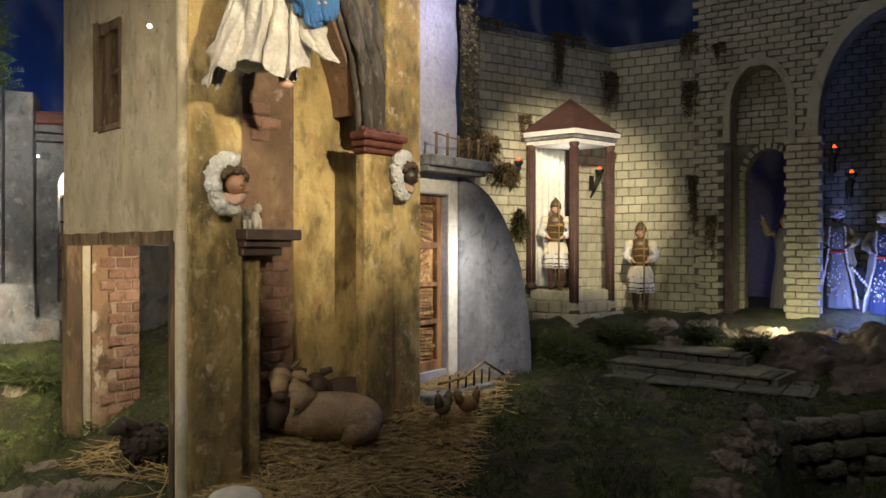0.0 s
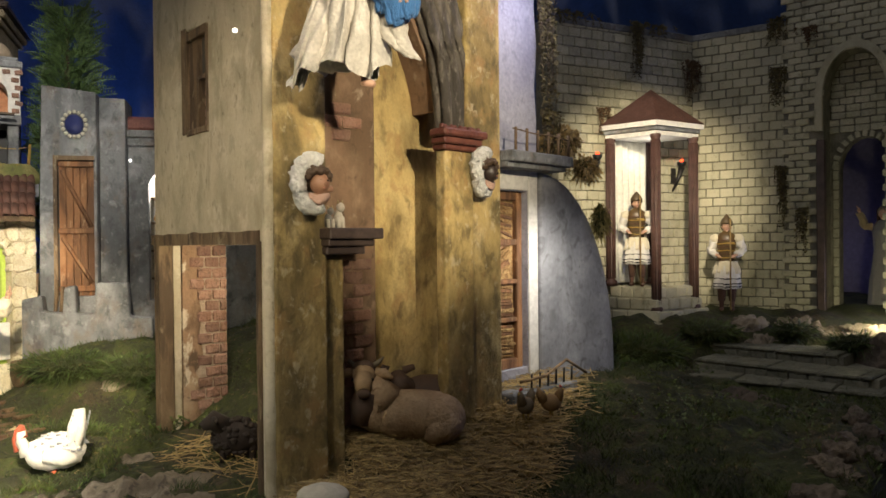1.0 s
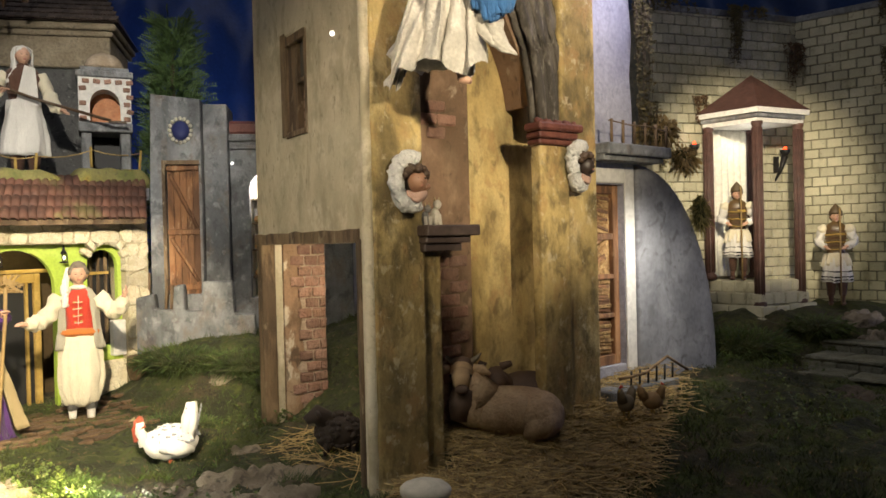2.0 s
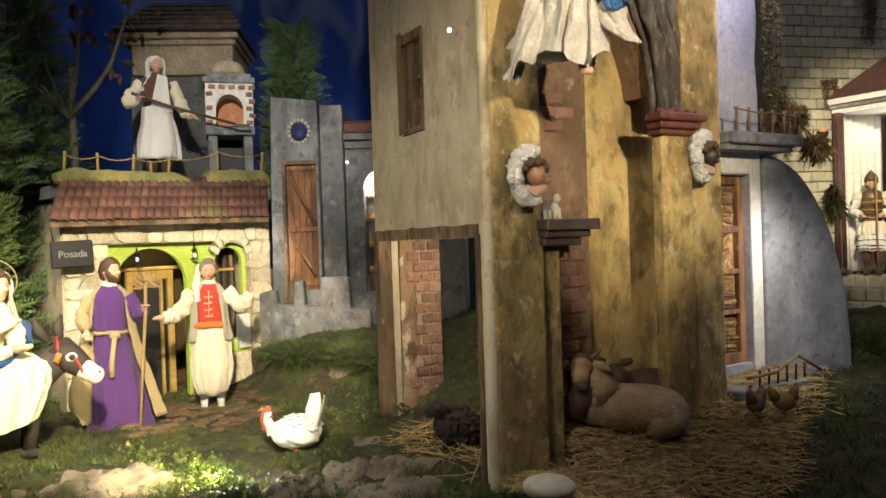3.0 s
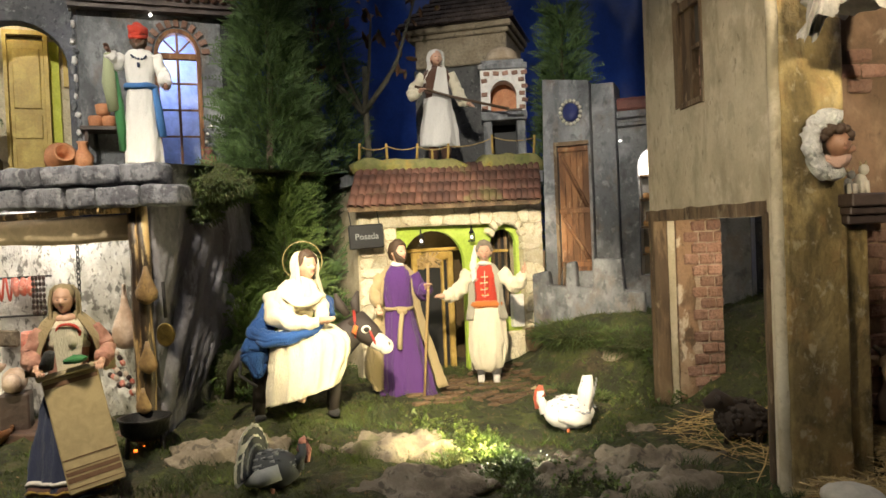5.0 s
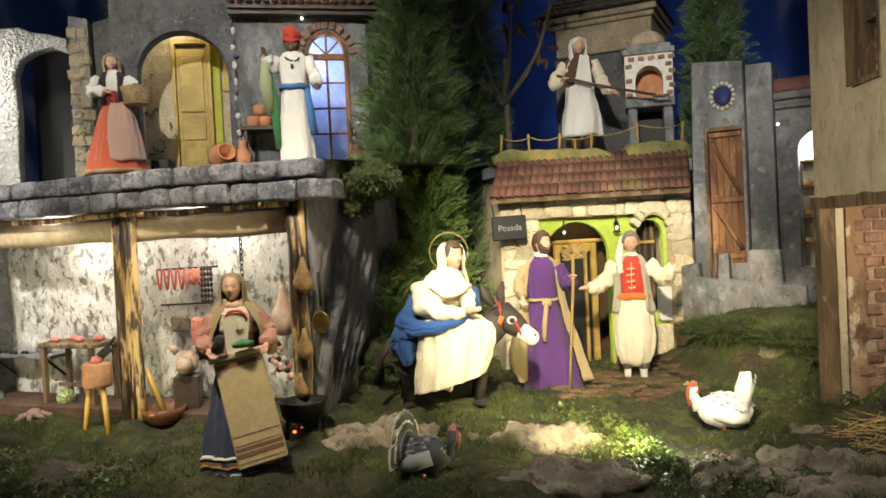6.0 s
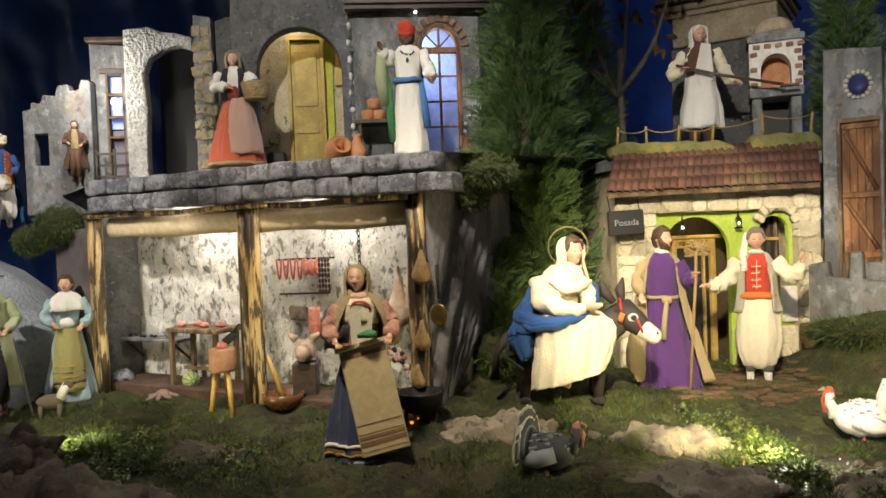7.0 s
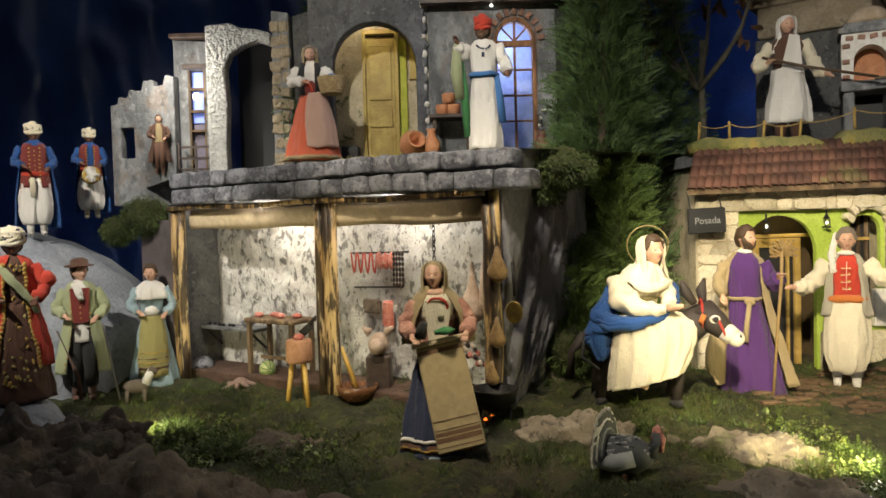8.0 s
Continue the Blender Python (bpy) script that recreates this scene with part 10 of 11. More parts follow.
def grey_hill():
    mk = Make().ball((-3.02, -0.16, -0.05), (0.52, 0.42, 0.47), 0, 60, 40, None, 0.10, 1.6, 4)
    mk.ball((-2.60, -0.52, -0.08), (0.40, 0.36, 0.34), 0, 40, 28, None, 0.12, 1.6, 6)
    mk.ball((-2.18, -0.19, -0.06), (0.16, 0.13, 0.085), 0, 30, 20, None, 0.12, 1.6, 9)
    solid("grey_hill", mk, surf("painted_grey_rock", (0.24, 0.26, 0.30), (0.34, 0.36, 0.40), (0.17, 0.18, 0.21), scale=6, fine=90, bump=0.7), "blue-grey painted rock hill", "rock", (-3.0, -0.15, -0.06))


grey_hill()
leaf_dark = surf("conifer_green", (0.050, 0.092, 0.026), (0.090, 0.145, 0.045), scale=20, fine=200, rough=0.6, bump=0.0, island=0.35)
leaf_light = surf("cypress_green", (0.070, 0.115, 0.024), (0.115, 0.170, 0.040), scale=20, fine=200, rough=0.6, bump=0.0, island=0.35)
bark = surf("bark", (0.07, 0.05, 0.03), (0.12, 0.09, 0.06), scale=30, bump=0.7)


def conifer(name, p, h, r, n, q, seed, label, sway=0.25):
    random.seed(seed)
    t = thing(name, label, "tree", p, "conifers")
    tp = [(p[0] + 0.02 * math.sin(i), p[1] + 0.02 * math.cos(i * 1.3), p[2] + h * 0.9 * i / 6) for i in range(7)]
    part("trunk", Make().tube(tp, [0.022 - 0.0028 * i for i in range(7)], 0, 8), bark, t)
    mk = Make()
    limb = Make()
    vs, fs = [], []
    for i in range(n):
        z = h * random.uniform(0.02, 0.92) ** 0.9
        a = random.uniform(0, math.tau)
        rr = r * (1.0 - 0.72 * (z / h) ** 1.4) * random.uniform(0.25, 1.0)
        b = Vector((p[0] + rr * math.cos(a), p[1] + rr * math.sin(a), p[2] + z))
        d = Vector((math.cos(a) * 0.55 + random.uniform(-sway, sway), math.sin(a) * 0.55 + random.uniform(-sway, sway), random.uniform(0.25, 1.0))).normalized()
        L = random.uniform(0.05, 0.11)
        side = d.cross(Vector((random.uniform(-1, 1), random.uniform(-1, 1), 0.4))).normalized()
        m = 9
        for j in range(m):
            u = j / m
            c = b + d * L * u - Vector((0, 0, 0.03 * u * u))
            w = 0.020 * (1 - u) ** 0.7 * random.uniform(0.6, 1.2) + 0.004
            for s in (-1, 1):
                tip = c + side * s * w + d * w * 0.9
                k = len(vs)
                nn = side.cross(d) * 0.0035
                mid = c + side * s * w * 0.5 + d * w * 0.35
                vs += [tuple(c), tuple(mid + d * 0.003 + nn), tuple(tip), tuple(mid - d * 0.003 + nn)]
                fs.append((k, k + 1, k + 2, k + 3))
    part("crown", Make().add(vs, fs, 0, False), q, t, "feathery evergreen crown")
    return t


conifer("conifer", (-1.93, 1.40, 0.0), 1.25, 0.21, 2200, leaf_dark, 61, "tall dark green conifer behind the travellers")
conifer("conifer", (-1.76, 1.30, -0.04), 0.62, 0.11, 900, leaf_light, 62, "lighter green cypress bush beside the inn")
conifer("conifer", (-2.02, 1.66, 0.0), 1.35, 0.22, 1600, leaf_dark, 63, "tall dark green conifer against the cloth")
conifer("conifer", (-1.72, 1.12, -0.04), 0.40, 0.08, 500, leaf_light, 66, "lighter green cypress bush by the rock face")
conifer("conifer", (-1.40, 2.22, 0.15), 1.05, 0.12, 900, leaf_dark, 64, "slim cypress behind the stone house")
conifer("conifer", (-3.02, 0.95, 0.6), 0.75, 0.22, 1100, leaf_dark, 65, "dark conifer behind the ruined houses")


def brown_leaf_tree():
    random.seed(71)
    p = Vector((-1.86, 1.72, 0.0))
    t = thing("leafy_branch_tree", "thin grey-green tree with large brown leaves", "tree", p)
    tr = Make()
    tips = []
    tr.tube([p, p + Vector((0.02, 0.0, 0.45)), p + Vector((0.0, 0.01, 0.82)), p + Vector((0.015, 0, 0.95))], [0.014, 0.012, 0.010, 0.009], 0, 9)
    for a, dz, L in ((-0.16, 0.20, 1), (0.14, 0.18, 1), (0.04, 0.30, 1), (-0.10, 0.34, 1), (-0.22, 0.42, 1), (0.2, 0.36, 1)):
        e = p + Vector((a * 0.9, a * 0.44, 0.82 + dz))
        tr.tube([p + Vector((0.0, 0.0, 0.80)), p + Vector((a * 0.55, a * 0.25, 0.84 + dz * 0.3)), e], [0.008, 0.006, 0.003], 0, 7)
        tips.append(e)
    part("trunk", tr, surf("pale_bark", (0.085, 0.08, 0.055), (0.14, 0.13, 0.09), scale=30, bump=0.5), t, "pale branching trunk")
    lf = surf("brown_leaf", (0.07, 0.032, 0.014), (0.12, 0.062, 0.024), (0.05, 0.07, 0.02), scale=14, rough=0.6, bump=0.2, island=0.3)
    for e in tips:
        for i in range(13):
            m = Matrix.Translation(e + Vector((random.uniform(-0.07, 0.07), random.uniform(-0.05, 0.05), random.uniform(-0.09, 0.06)))) @ Euler((random.uniform(0, 3), random.uniform(0, 3), random.uniform(0, 6))).to_matrix().to_4x4()
            s = random.uniform(0.016, 0.028)
            n = 6
            vs = [(s * (-1 + 2 * j / n), 0, 0.010 * math.sin(math.pi * j / n)) for j in range(n + 1)] + [(s * (-1 + 2 * j / n), k * 0.42 * s * math.sin(math.pi * j / n) ** 0.8, 0) for k in (-1, 1) for j in range(n + 1)]
            fs = [(j, j + 1, n + 1 + j + 1, n + 1 + j) for j in range(n)] + [(j + 1, j, 2 * n + 2 + j, 2 * n + 2 + j + 1) for j in range(n)]
            part("leaf", Make(m).add(vs, fs, 0, True), lf, t)


brown_leaf_tree()


def tuft(p, r, n, L, q, label, seed, droop=0.5, name="moss_clump"):
    random.seed(seed)
    vs, fs = [], []
    for i in range(n):
        u = Vector((random.gauss(0, 1), random.gauss(0, 1), random.gauss(0, 0.8))).normalized() * random.uniform(0.3, 1)
        b = Vector(p) + Vector((u.x * r[0], u.y * r[1], u.z * r[2]))
        d = (u + Vector((random.uniform(-0.6, 0.6), random.uniform(-0.6, 0.6), random.uniform(-0.3, 0.6)))).normalized()
        l = L * random.uniform(0.5, 1.3)
        e = b + d * l - Vector((0, 0, droop * l))
        w = d.cross(Vector((random.uniform(-1, 1), random.uniform(-1, 1), 1))).normalized() * (0.0009 if p[2] > 0.25 else 0.0011)
        m = b + d * l * 0.55
        k = len(vs)
        vs += [tuple(b - w), tuple(b + w), tuple(m + w), tuple(e), tuple(m - w)]
        fs.append((k, k + 1, k + 2, k + 3, k + 4))
    mk = Make().ball(p, [v * 0.82 for v in r], 1, 20, 14, None, 0.4, 2.5, seed)
    mk.add(vs, fs, 0, False)
    return solid(name, mk, [q, moss], label, "plant", p, "plant clumps")


hay = surf("dry_hay_green", (0.22, 0.19, 0.06), (0.32, 0.27, 0.10), scale=40, fine=200, bump=0.0, island=0.4)
grassy = surf("grass_blade", (0.045, 0.075, 0.016), (0.085, 0.12, 0.028), (0.12, 0.11, 0.04), scale=10, fine=200, rough=0.6, bump=0.0, island=0.4)
for i, (p, r, n, L, q) in enumerate((
        ((0.10, 1.97, 0.66), (0.04, 0.03, 0.04), 420, 0.05, straw), ((0.17, 2.05, 0.60), (0.03, 0.02, 0.03), 260, 0.04, straw), ((0.215, 2.12, 0.46), (0.02, 0.02, 0.05), 200, 0.035, hay),
        ((-1.64, 1.00, 0.53), (0.12, 0.10, 0.055), 9000, 0.010, grassy), ((-1.70, 0.97, 0.47), (0.11, 0.08, 0.04), 6000, 0.010, grassy), ((-2.66, 0.18, 0.45), (0.09, 0.08, 0.07), 7000, 0.010, grassy), ((-2.75, 0.10, 0.41), (0.06, 0.05, 0.05), 4000, 0.010, grassy),
        ((-2.83, 0.68, 0.82), (0.045, 0.03, 0.20), 2600, 0.03, leaf_dark), ((-2.6, 0.85, 0.615), (0.10, 0.07, 0.02), 500, 0.04, hay), ((0.62, 2.58, 0.10), (0.10, 0.06, 0.03), 500, 0.04, grassy), ((0.36, 2.42, 0.06), (0.16, 0.10, 0.045), 1600, 0.05, grassy), ((0.22, 2.28, 0.02), (0.08, 0.06, 0.04), 500, 0.045, grassy), ((1.02, 2.42, 0.08), (0.08, 0.05, 0.03), 400, 0.04, grassy), ((0.90, 2.58, 0.10), (0.07, 0.05, 0.03), 300, 0.035, grassy),
        ((-0.95, 1.18, lay(-0.95, 1.18) + 0.006), (0.06, 0.03, 0.012), 700, 0.022, leaf_light), ((-1.02, 1.22, lay(-1.02, 1.22) + 0.006), (0.06, 0.03, 0.012), 600, 0.025, leaf_light), ((-0.98, 1.02, lay(-0.98, 1.02) + 0.006), (0.06, 0.04, 0.012), 500, 0.022, leaf_light), ((-0.90, 1.13, lay(-0.90, 1.13) + 0.008), (0.045, 0.03, 0.014), 900, 0.028, leaf_light), ((-1.88, 0.15, -0.04), (0.10, 0.05, 0.015), 1100, 0.025, leaf_light), ((-1.72, 0.22, -0.04), (0.09, 0.05, 0.015), 900, 0.022, leaf_light),
        ((-1.68, 1.06, 0.08), (0.07, 0.06, 0.07), 800, 0.03, leaf_light), ((-1.18, 1.84, lay(-1.18, 1.84) + 0.02), (0.14, 0.06, 0.04), 3000, 0.024, grassy), ((-0.98, 1.84, lay(-0.98, 1.84) + 0.02), (0.13, 0.07, 0.035), 2600, 0.024, grassy), ((-1.08, 1.68, lay(-1.08, 1.68) + 0.005), (0.12, 0.06, 0.025), 2000, 0.02, grassy), ((-1.30, 0.98, lay(-1.30, 0.98)), (0.05, 0.03, 0.010), 600, 0.018, leaf_light), ((-0.84, 1.80, lay(-0.84, 1.80) + 0.01), (0.10, 0.06, 0.03), 1600, 0.022, grassy))):
    if q.name in ("dry_hay_green", "straw", "conifer_green"):
        n, L = int(n * 3.2), L * 0.62
    if L > 0.034:
        n, L = int(n * 1.8), L * 0.8
    tuft(p, r, n, L, q, {"dry_hay_green": "dry hanging moss and grass on the wall", "straw": "clump of dry straw on the wall", "conifer_green": "dark green hanging plant", "cypress_green": "bushy green moss clump", "grass_blade": "tuft of olive green moss and grass"}[q.name], 80 + i, 0.6 if p[2] > 0.3 else 0.15)


def vine(p, wide, long, face, n, q, label, seed):
    """Dry creeper that hangs down a wall: thin stems with small drooping leaves."""
    random.seed(seed)
    m = pose(p[0], p[1], p[2], 0, 0, face)
    mk = Make(m)
    vs, fs = [], []
    for i in range(n):
        x, L = random.gauss(0, 0.42) * wide, long * random.uniform(0.25, 1.0)
        out, lean = random.uniform(0.004, 0.022), random.uniform(-0.35, 0.35) * wide
        pts = [(x + lean * u + 0.006 * noise.noise(Vector((x * 40, u * 5, seed))), -out * (0.4 + math.sin(u * 2.4)), 0.015 * math.sin(u * 3.1) - L * u) for u in [k / 6 for k in range(7)]]
        mk.tube(pts, [0.0011, 0.001, 0.001, 0.0009, 0.0008, 0.0007, 0.0005], 0, 4)
        for j in range(int(14 + 190 * L)):
            u = random.random() * 5.99
            a = Vector(pts[int(u)]).lerp(Vector(pts[int(u) + 1]), u % 1)
            d = Vector((random.uniform(-1, 1), random.uniform(-0.9, 0.2), random.uniform(-1.1, 0.5))).normalized() * random.uniform(0.006, 0.016)
            w = d.cross(Vector((random.uniform(-1, 1), 1, random.uniform(-1, 1)))).normalized() * random.uniform(0.0012, 0.0032)
            k = len(vs)
            vs += [tuple(a), tuple(a + d * 0.5 + w), tuple(a + d), tuple(a + d * 0.5 - w)]
            fs.append((k, k + 1, k + 2, k + 3))
    mk.add(vs, fs, 1, False)
    solid("dry_creeper", mk, [bark, q], label, "plant", p, "creepers on the walls")


dry_leaf = surf("dry_creeper_leaf", (0.075, 0.062, 0.022), (0.15, 0.12, 0.045), (0.045, 0.05, 0.018), scale=30, fine=200, rough=0.8, bump=0.0, island=0.5)
rust_leaf = surf("rusty_creeper_leaf", (0.085, 0.045, 0.020), (0.15, 0.085, 0.035), (0.06, 0.05, 0.02), scale=30, fine=200, rough=0.8, bump=0.0, island=0.5)
for i, (f, u, z, wide, long, n, q) in enumerate((
        (F3, 0.134, 1.30, 0.036, 0.36, 15, dry_leaf), (F3, 0.138, 1.02, 0.036, 0.36, 18, dry_leaf), (F3, 0.160, 0.74, 0.035, 0.14, 16, dry_leaf), (FA, 0.05, 1.235, 0.14, 0.05, 26, dry_leaf), (FA, 0.36, 1.24, 0.04, 0.22, 26, dry_leaf), (FA, 0.45, 1.235, 0.10, 0.05, 18, dry_leaf), (FA, 0.20, 0.90, 0.035, 0.10, 9, rust_leaf), (FA, 0.03, 0.76, 0.03, 0.13, 16, dry_leaf),
        (FA, 0.635, 1.12, 0.045, 0.17, 22, rust_leaf), (FB, 0.32, 1.235, 0.05, 0.10, 18, dry_leaf), (FB, 0.325, 1.05, 0.03, 0.16, 20, dry_leaf), (FB, 0.335, 0.68, 0.022, 0.24, 20, dry_leaf), (FC, 0.06, 0.52, 0.03, 0.20, 16, dry_leaf), (FC, 0.08, 1.18, 0.04, 0.08, 12, rust_leaf))):
    p = f @ Vector((u, -0.012, z))
    vine(tuple(p), wide, long, degrees_of(math.atan2(f[1][0], f[0][0])), n, q, "dry brown creeper hanging down the castle wall" if f is not F3 else "dry creeper hanging down the blue house corner", 140 + i)


def straw_bed():
    random.seed(91)
    vs, fs = [], []

    def stalk(x, y, z, L, a, tilt, w=0.0011):
        d = Vector((math.cos(a) * math.cos(tilt), math.sin(a) * math.cos(tilt), math.sin(tilt)))
        s = Vector((-math.sin(a), math.cos(a), 0)) * w
        up = Vector((0, 0, w))
        bend = random.uniform(-0.01, 0.01)
        p0 = Vector((x, y, z))
        ring = []
        for t in (0.0, 0.5, 1.0):
            c = p0 + d * L * (t - 0.5) + Vector((-math.sin(a), math.cos(a), 0.2)) * bend * (1 - 4 * (t - 0.5) ** 2)
            ring += [c - s, c + up, c + s]
        k = len(vs)
        vs.extend(tuple(q) for q in ring)
        for t in (0, 3):
            for j in range(3):
                b = (j + 1) % 3
                fs.append((k + t + j, k + t + b, k + t + 3 + b, k + t + 3 + j))

    n = 0
    while n < 9000:
        s, y = random.uniform(0.02, 0.98), random.uniform(-0.34, 0.16)
        p = F2 @ Vector((s, y, 0))
        rim = y + 0.29 - 0.27 * max(0, s - 0.35) / 0.5 + 0.05 * noise.noise(Vector((s * 7, y * 7, 0))) + 0.02 * noise.noise(Vector((s * 25, y * 25, 3)))
        if rim < random.uniform(-0.03, 0.07) or s + 0.08 * noise.noise(Vector((y * 9, s * 5, 4))) > random.uniform(0.66, 0.96) or (s < 0.17 and y > -0.03):
            continue
        stalk(p.x, p.y, lay(p.x, p.y) + random.uniform(0.002, 0.024) + 0.026 * min(1.0, max(0.0, (y + 0.10) / 0.14)), random.uniform(0.03, 0.10), random.uniform(0, math.tau), random.uniform(-0.12, 0.2))
        n += 1
    for i in range(190):
        q = F1 @ Vector((random.uniform(0.18, 0.53), random.uniform(-0.06, 0.16), 0))
        stalk(q.x, q.y, lay(q.x, q.y) + random.uniform(0.0, 0.018), random.uniform(0.04, 0.13), random.uniform(0, math.tau), random.uniform(-0.1, 0.3))
    solid("straw_bed", Make().add(vs, fs, 0, False), straw, "thick bed of loose yellow straw on the stable floor", "straw", (-0.2, 1.4, -0.03), kind="stuff")


straw_bed()


def grass():
    """Short moss and grass blades, dead bits and small sprigs over the ground."""
    random.seed(95)
    mk = Make()
    vs, fs, ks = [], [], []

    def spot_on(least):
        while True:
            x, y = random.uniform(-2.7, 1.4), random.uniform(-0.3, 2.6)
            r = math.hypot(x, y)
            if 0.75 < r < 2.9 and random.random() < (1.2 / r) ** 1.2 and noise.noise(Vector((x * 5, y * 5, 7))) + 0.35 * noise.noise(Vector((x * 19, y * 19, 3))) > least:
                return x, y, mossy(x, y)

    def blade(x, y, z, dx, dy, h, w, k):
        a = random.uniform(0, math.tau)
        c, s = w * math.cos(a), w * math.sin(a)
        n = len(vs)
        vs.extend(((x - c, y - s, z - 0.002), (x + c, y + s, z - 0.002), (x + dx, y + dy, z + h)))
        fs.append((n, n + 1, n + 2))
        ks.append(k)

    for i in range(150000):
        x, y, z = spot_on(-0.02)
        h = random.uniform(0.004, 0.011) * (1 + 0.9 * noise.noise(Vector((x * 9, y * 9, 2))))
        if noise.noise(Vector((x * 11, y * 11, 12))) > 0.12:
            h *= 1.9
        blade(x, y, z, random.uniform(-1, 1) * h, random.uniform(-1, 1) * h, h, 0.0013, 0)
    for i in range(16000):
        x, y, z = spot_on(-0.6)
        L = random.uniform(0.004, 0.012)
        a = random.uniform(0, math.tau)
        blade(x, y, z + 0.004, L * math.cos(a), L * math.sin(a), random.uniform(-0.001, 0.004), 0.0016, 1)
    for i in range(1500):
        x, y, z = spot_on(-0.02)
        if noise.noise(Vector((x * 4, y * 4, 21))) < 0.0:
            continue
        for j in range(14):
            a, L = random.uniform(0, math.tau), random.uniform(0.008, 0.022)
            blade(x, y, z, L * math.cos(a), L * math.sin(a), L * random.uniform(0.2, 1.2), 0.0016, 2)
    mk.v, mk.f, mk.k, mk.s = vs, fs, ks, [False] * len(fs)
    solid("grass", mk, [surf("short_moss_blade", (0.024, 0.038, 0.006), (0.080, 0.106, 0.014), (0.10, 0.078, 0.026), scale=7, fine=200, rough=0.65, bump=0.0, island=0.45), surf("dead_leaf_bits", (0.13, 0.085, 0.04), (0.24, 0.17, 0.085), scale=20, bump=0.0, island=0.4), surf("sprig_green", (0.06, 0.10, 0.015), (0.11, 0.17, 0.03), scale=20, rough=0.5, bump=0.0, island=0.35)], "short green moss, grass and dead leaf bits", "grass", (0, 1, -0.05), kind="stuff")


grass()


def ground_lamp(p, face):
    t = thing("ground_spotlight", "small black spotlight hidden in the moss", "spotlight", p, "ground spotlights")
    m = pose(p[0], p[1], p[2], 0, 0, face)
    part("housing", Make(m).lathe([(0.010, -0.02), (0.014, -0.005), (0.014, 0.016)], 0, (0, 0, 0), 14), black, t)
    part("lens", Make(m).lathe([(0.008, 0.012), (0.006, 0.0145), (0.001, 0.0155)], 0, (0, 0, 0), 14), led, t, "bright lens")


def sprigs(p, r, n, seed):
    """Trailing stems with small round leaves."""
    random.seed(seed)
    vs, fs = [], []
    for i in range(n):
        a, q = random.uniform(0, math.tau), math.sqrt(random.random())
        x, y = p[0] + r[0] * q * math.cos(a), p[1] + r[1] * q * math.sin(a)
        b = Vector((x, y, mossy(x, y)))
        d = Vector((random.uniform(-1, 1), random.uniform(-1, 1), random.uniform(0.3, 1.1))).normalized()
        L = random.uniform(0.02, 0.045)
        k = len(vs)
        w = d.cross(Vector((0, 0, 1))).normalized() * 0.0006
        vs += [tuple(b - w), tuple(b + w), tuple(b + d * L)]
        fs.append((k, k + 1, k + 2))
        for j in range(7):
            c = b + d * L * (0.25 + 0.75 * j / 6)
            o = Vector((random.uniform(-1, 1), random.uniform(-1, 1), random.uniform(-0.2, 0.8))).normalized()
            u = o.cross(d).normalized() * random.uniform(0.0022, 0.0042)
            o = o * random.uniform(0.005, 0.010)
            k = len(vs)
            vs += [tuple(c), tuple(c + o * 0.45 + u), tuple(c + o), tuple(c + o * 0.45 - u)]
            fs.append((k, k + 1, k + 2, k + 3))
    solid("leafy_sprigs", Make().add(vs, fs, 0, False), surf_once("sprig_leaf", (0.06, 0.09, 0.016), (0.13, 0.17, 0.035), (0.18, 0.17, 0.06), scale=14, rough=0.5, bump=0.0, island=0.35), "small trailing sprigs with round green leaves", "plant", (p[0], p[1], lay(p[0], p[1])), "plant clumps", "stuff")


for i, (p, r, n) in enumerate((((-0.99, 1.14), (0.13, 0.06), 330), ((-0.90, 1.06), (0.08, 0.06), 160), ((-1.12, 1.24), (0.14, 0.05), 150), ((-1.80, 0.14), (0.16, 0.12), 360), ((-1.58, 0.33), (0.12, 0.08), 140), ((-0.72, 1.14), (0.12, 0.06), 110), ((1.10, 2.48), (0.16, 0.06), 240), ((0.40, 2.40), (0.2, 0.12), 260), ((0.45, 1.75), (0.22, 0.16), 150), ((-0.85, 1.72), (0.12, 0.10), 120))):
    sprigs(p, r, n // 2, 120 + i)
ground_lamp((-0.885, 1.165, -0.052), 0)
ground_lamp((-1.905, -0.005, -0.03), 0)
ground_lamp((1.19, 2.50, lay(1.19, 2.50) + 0.012), 0)

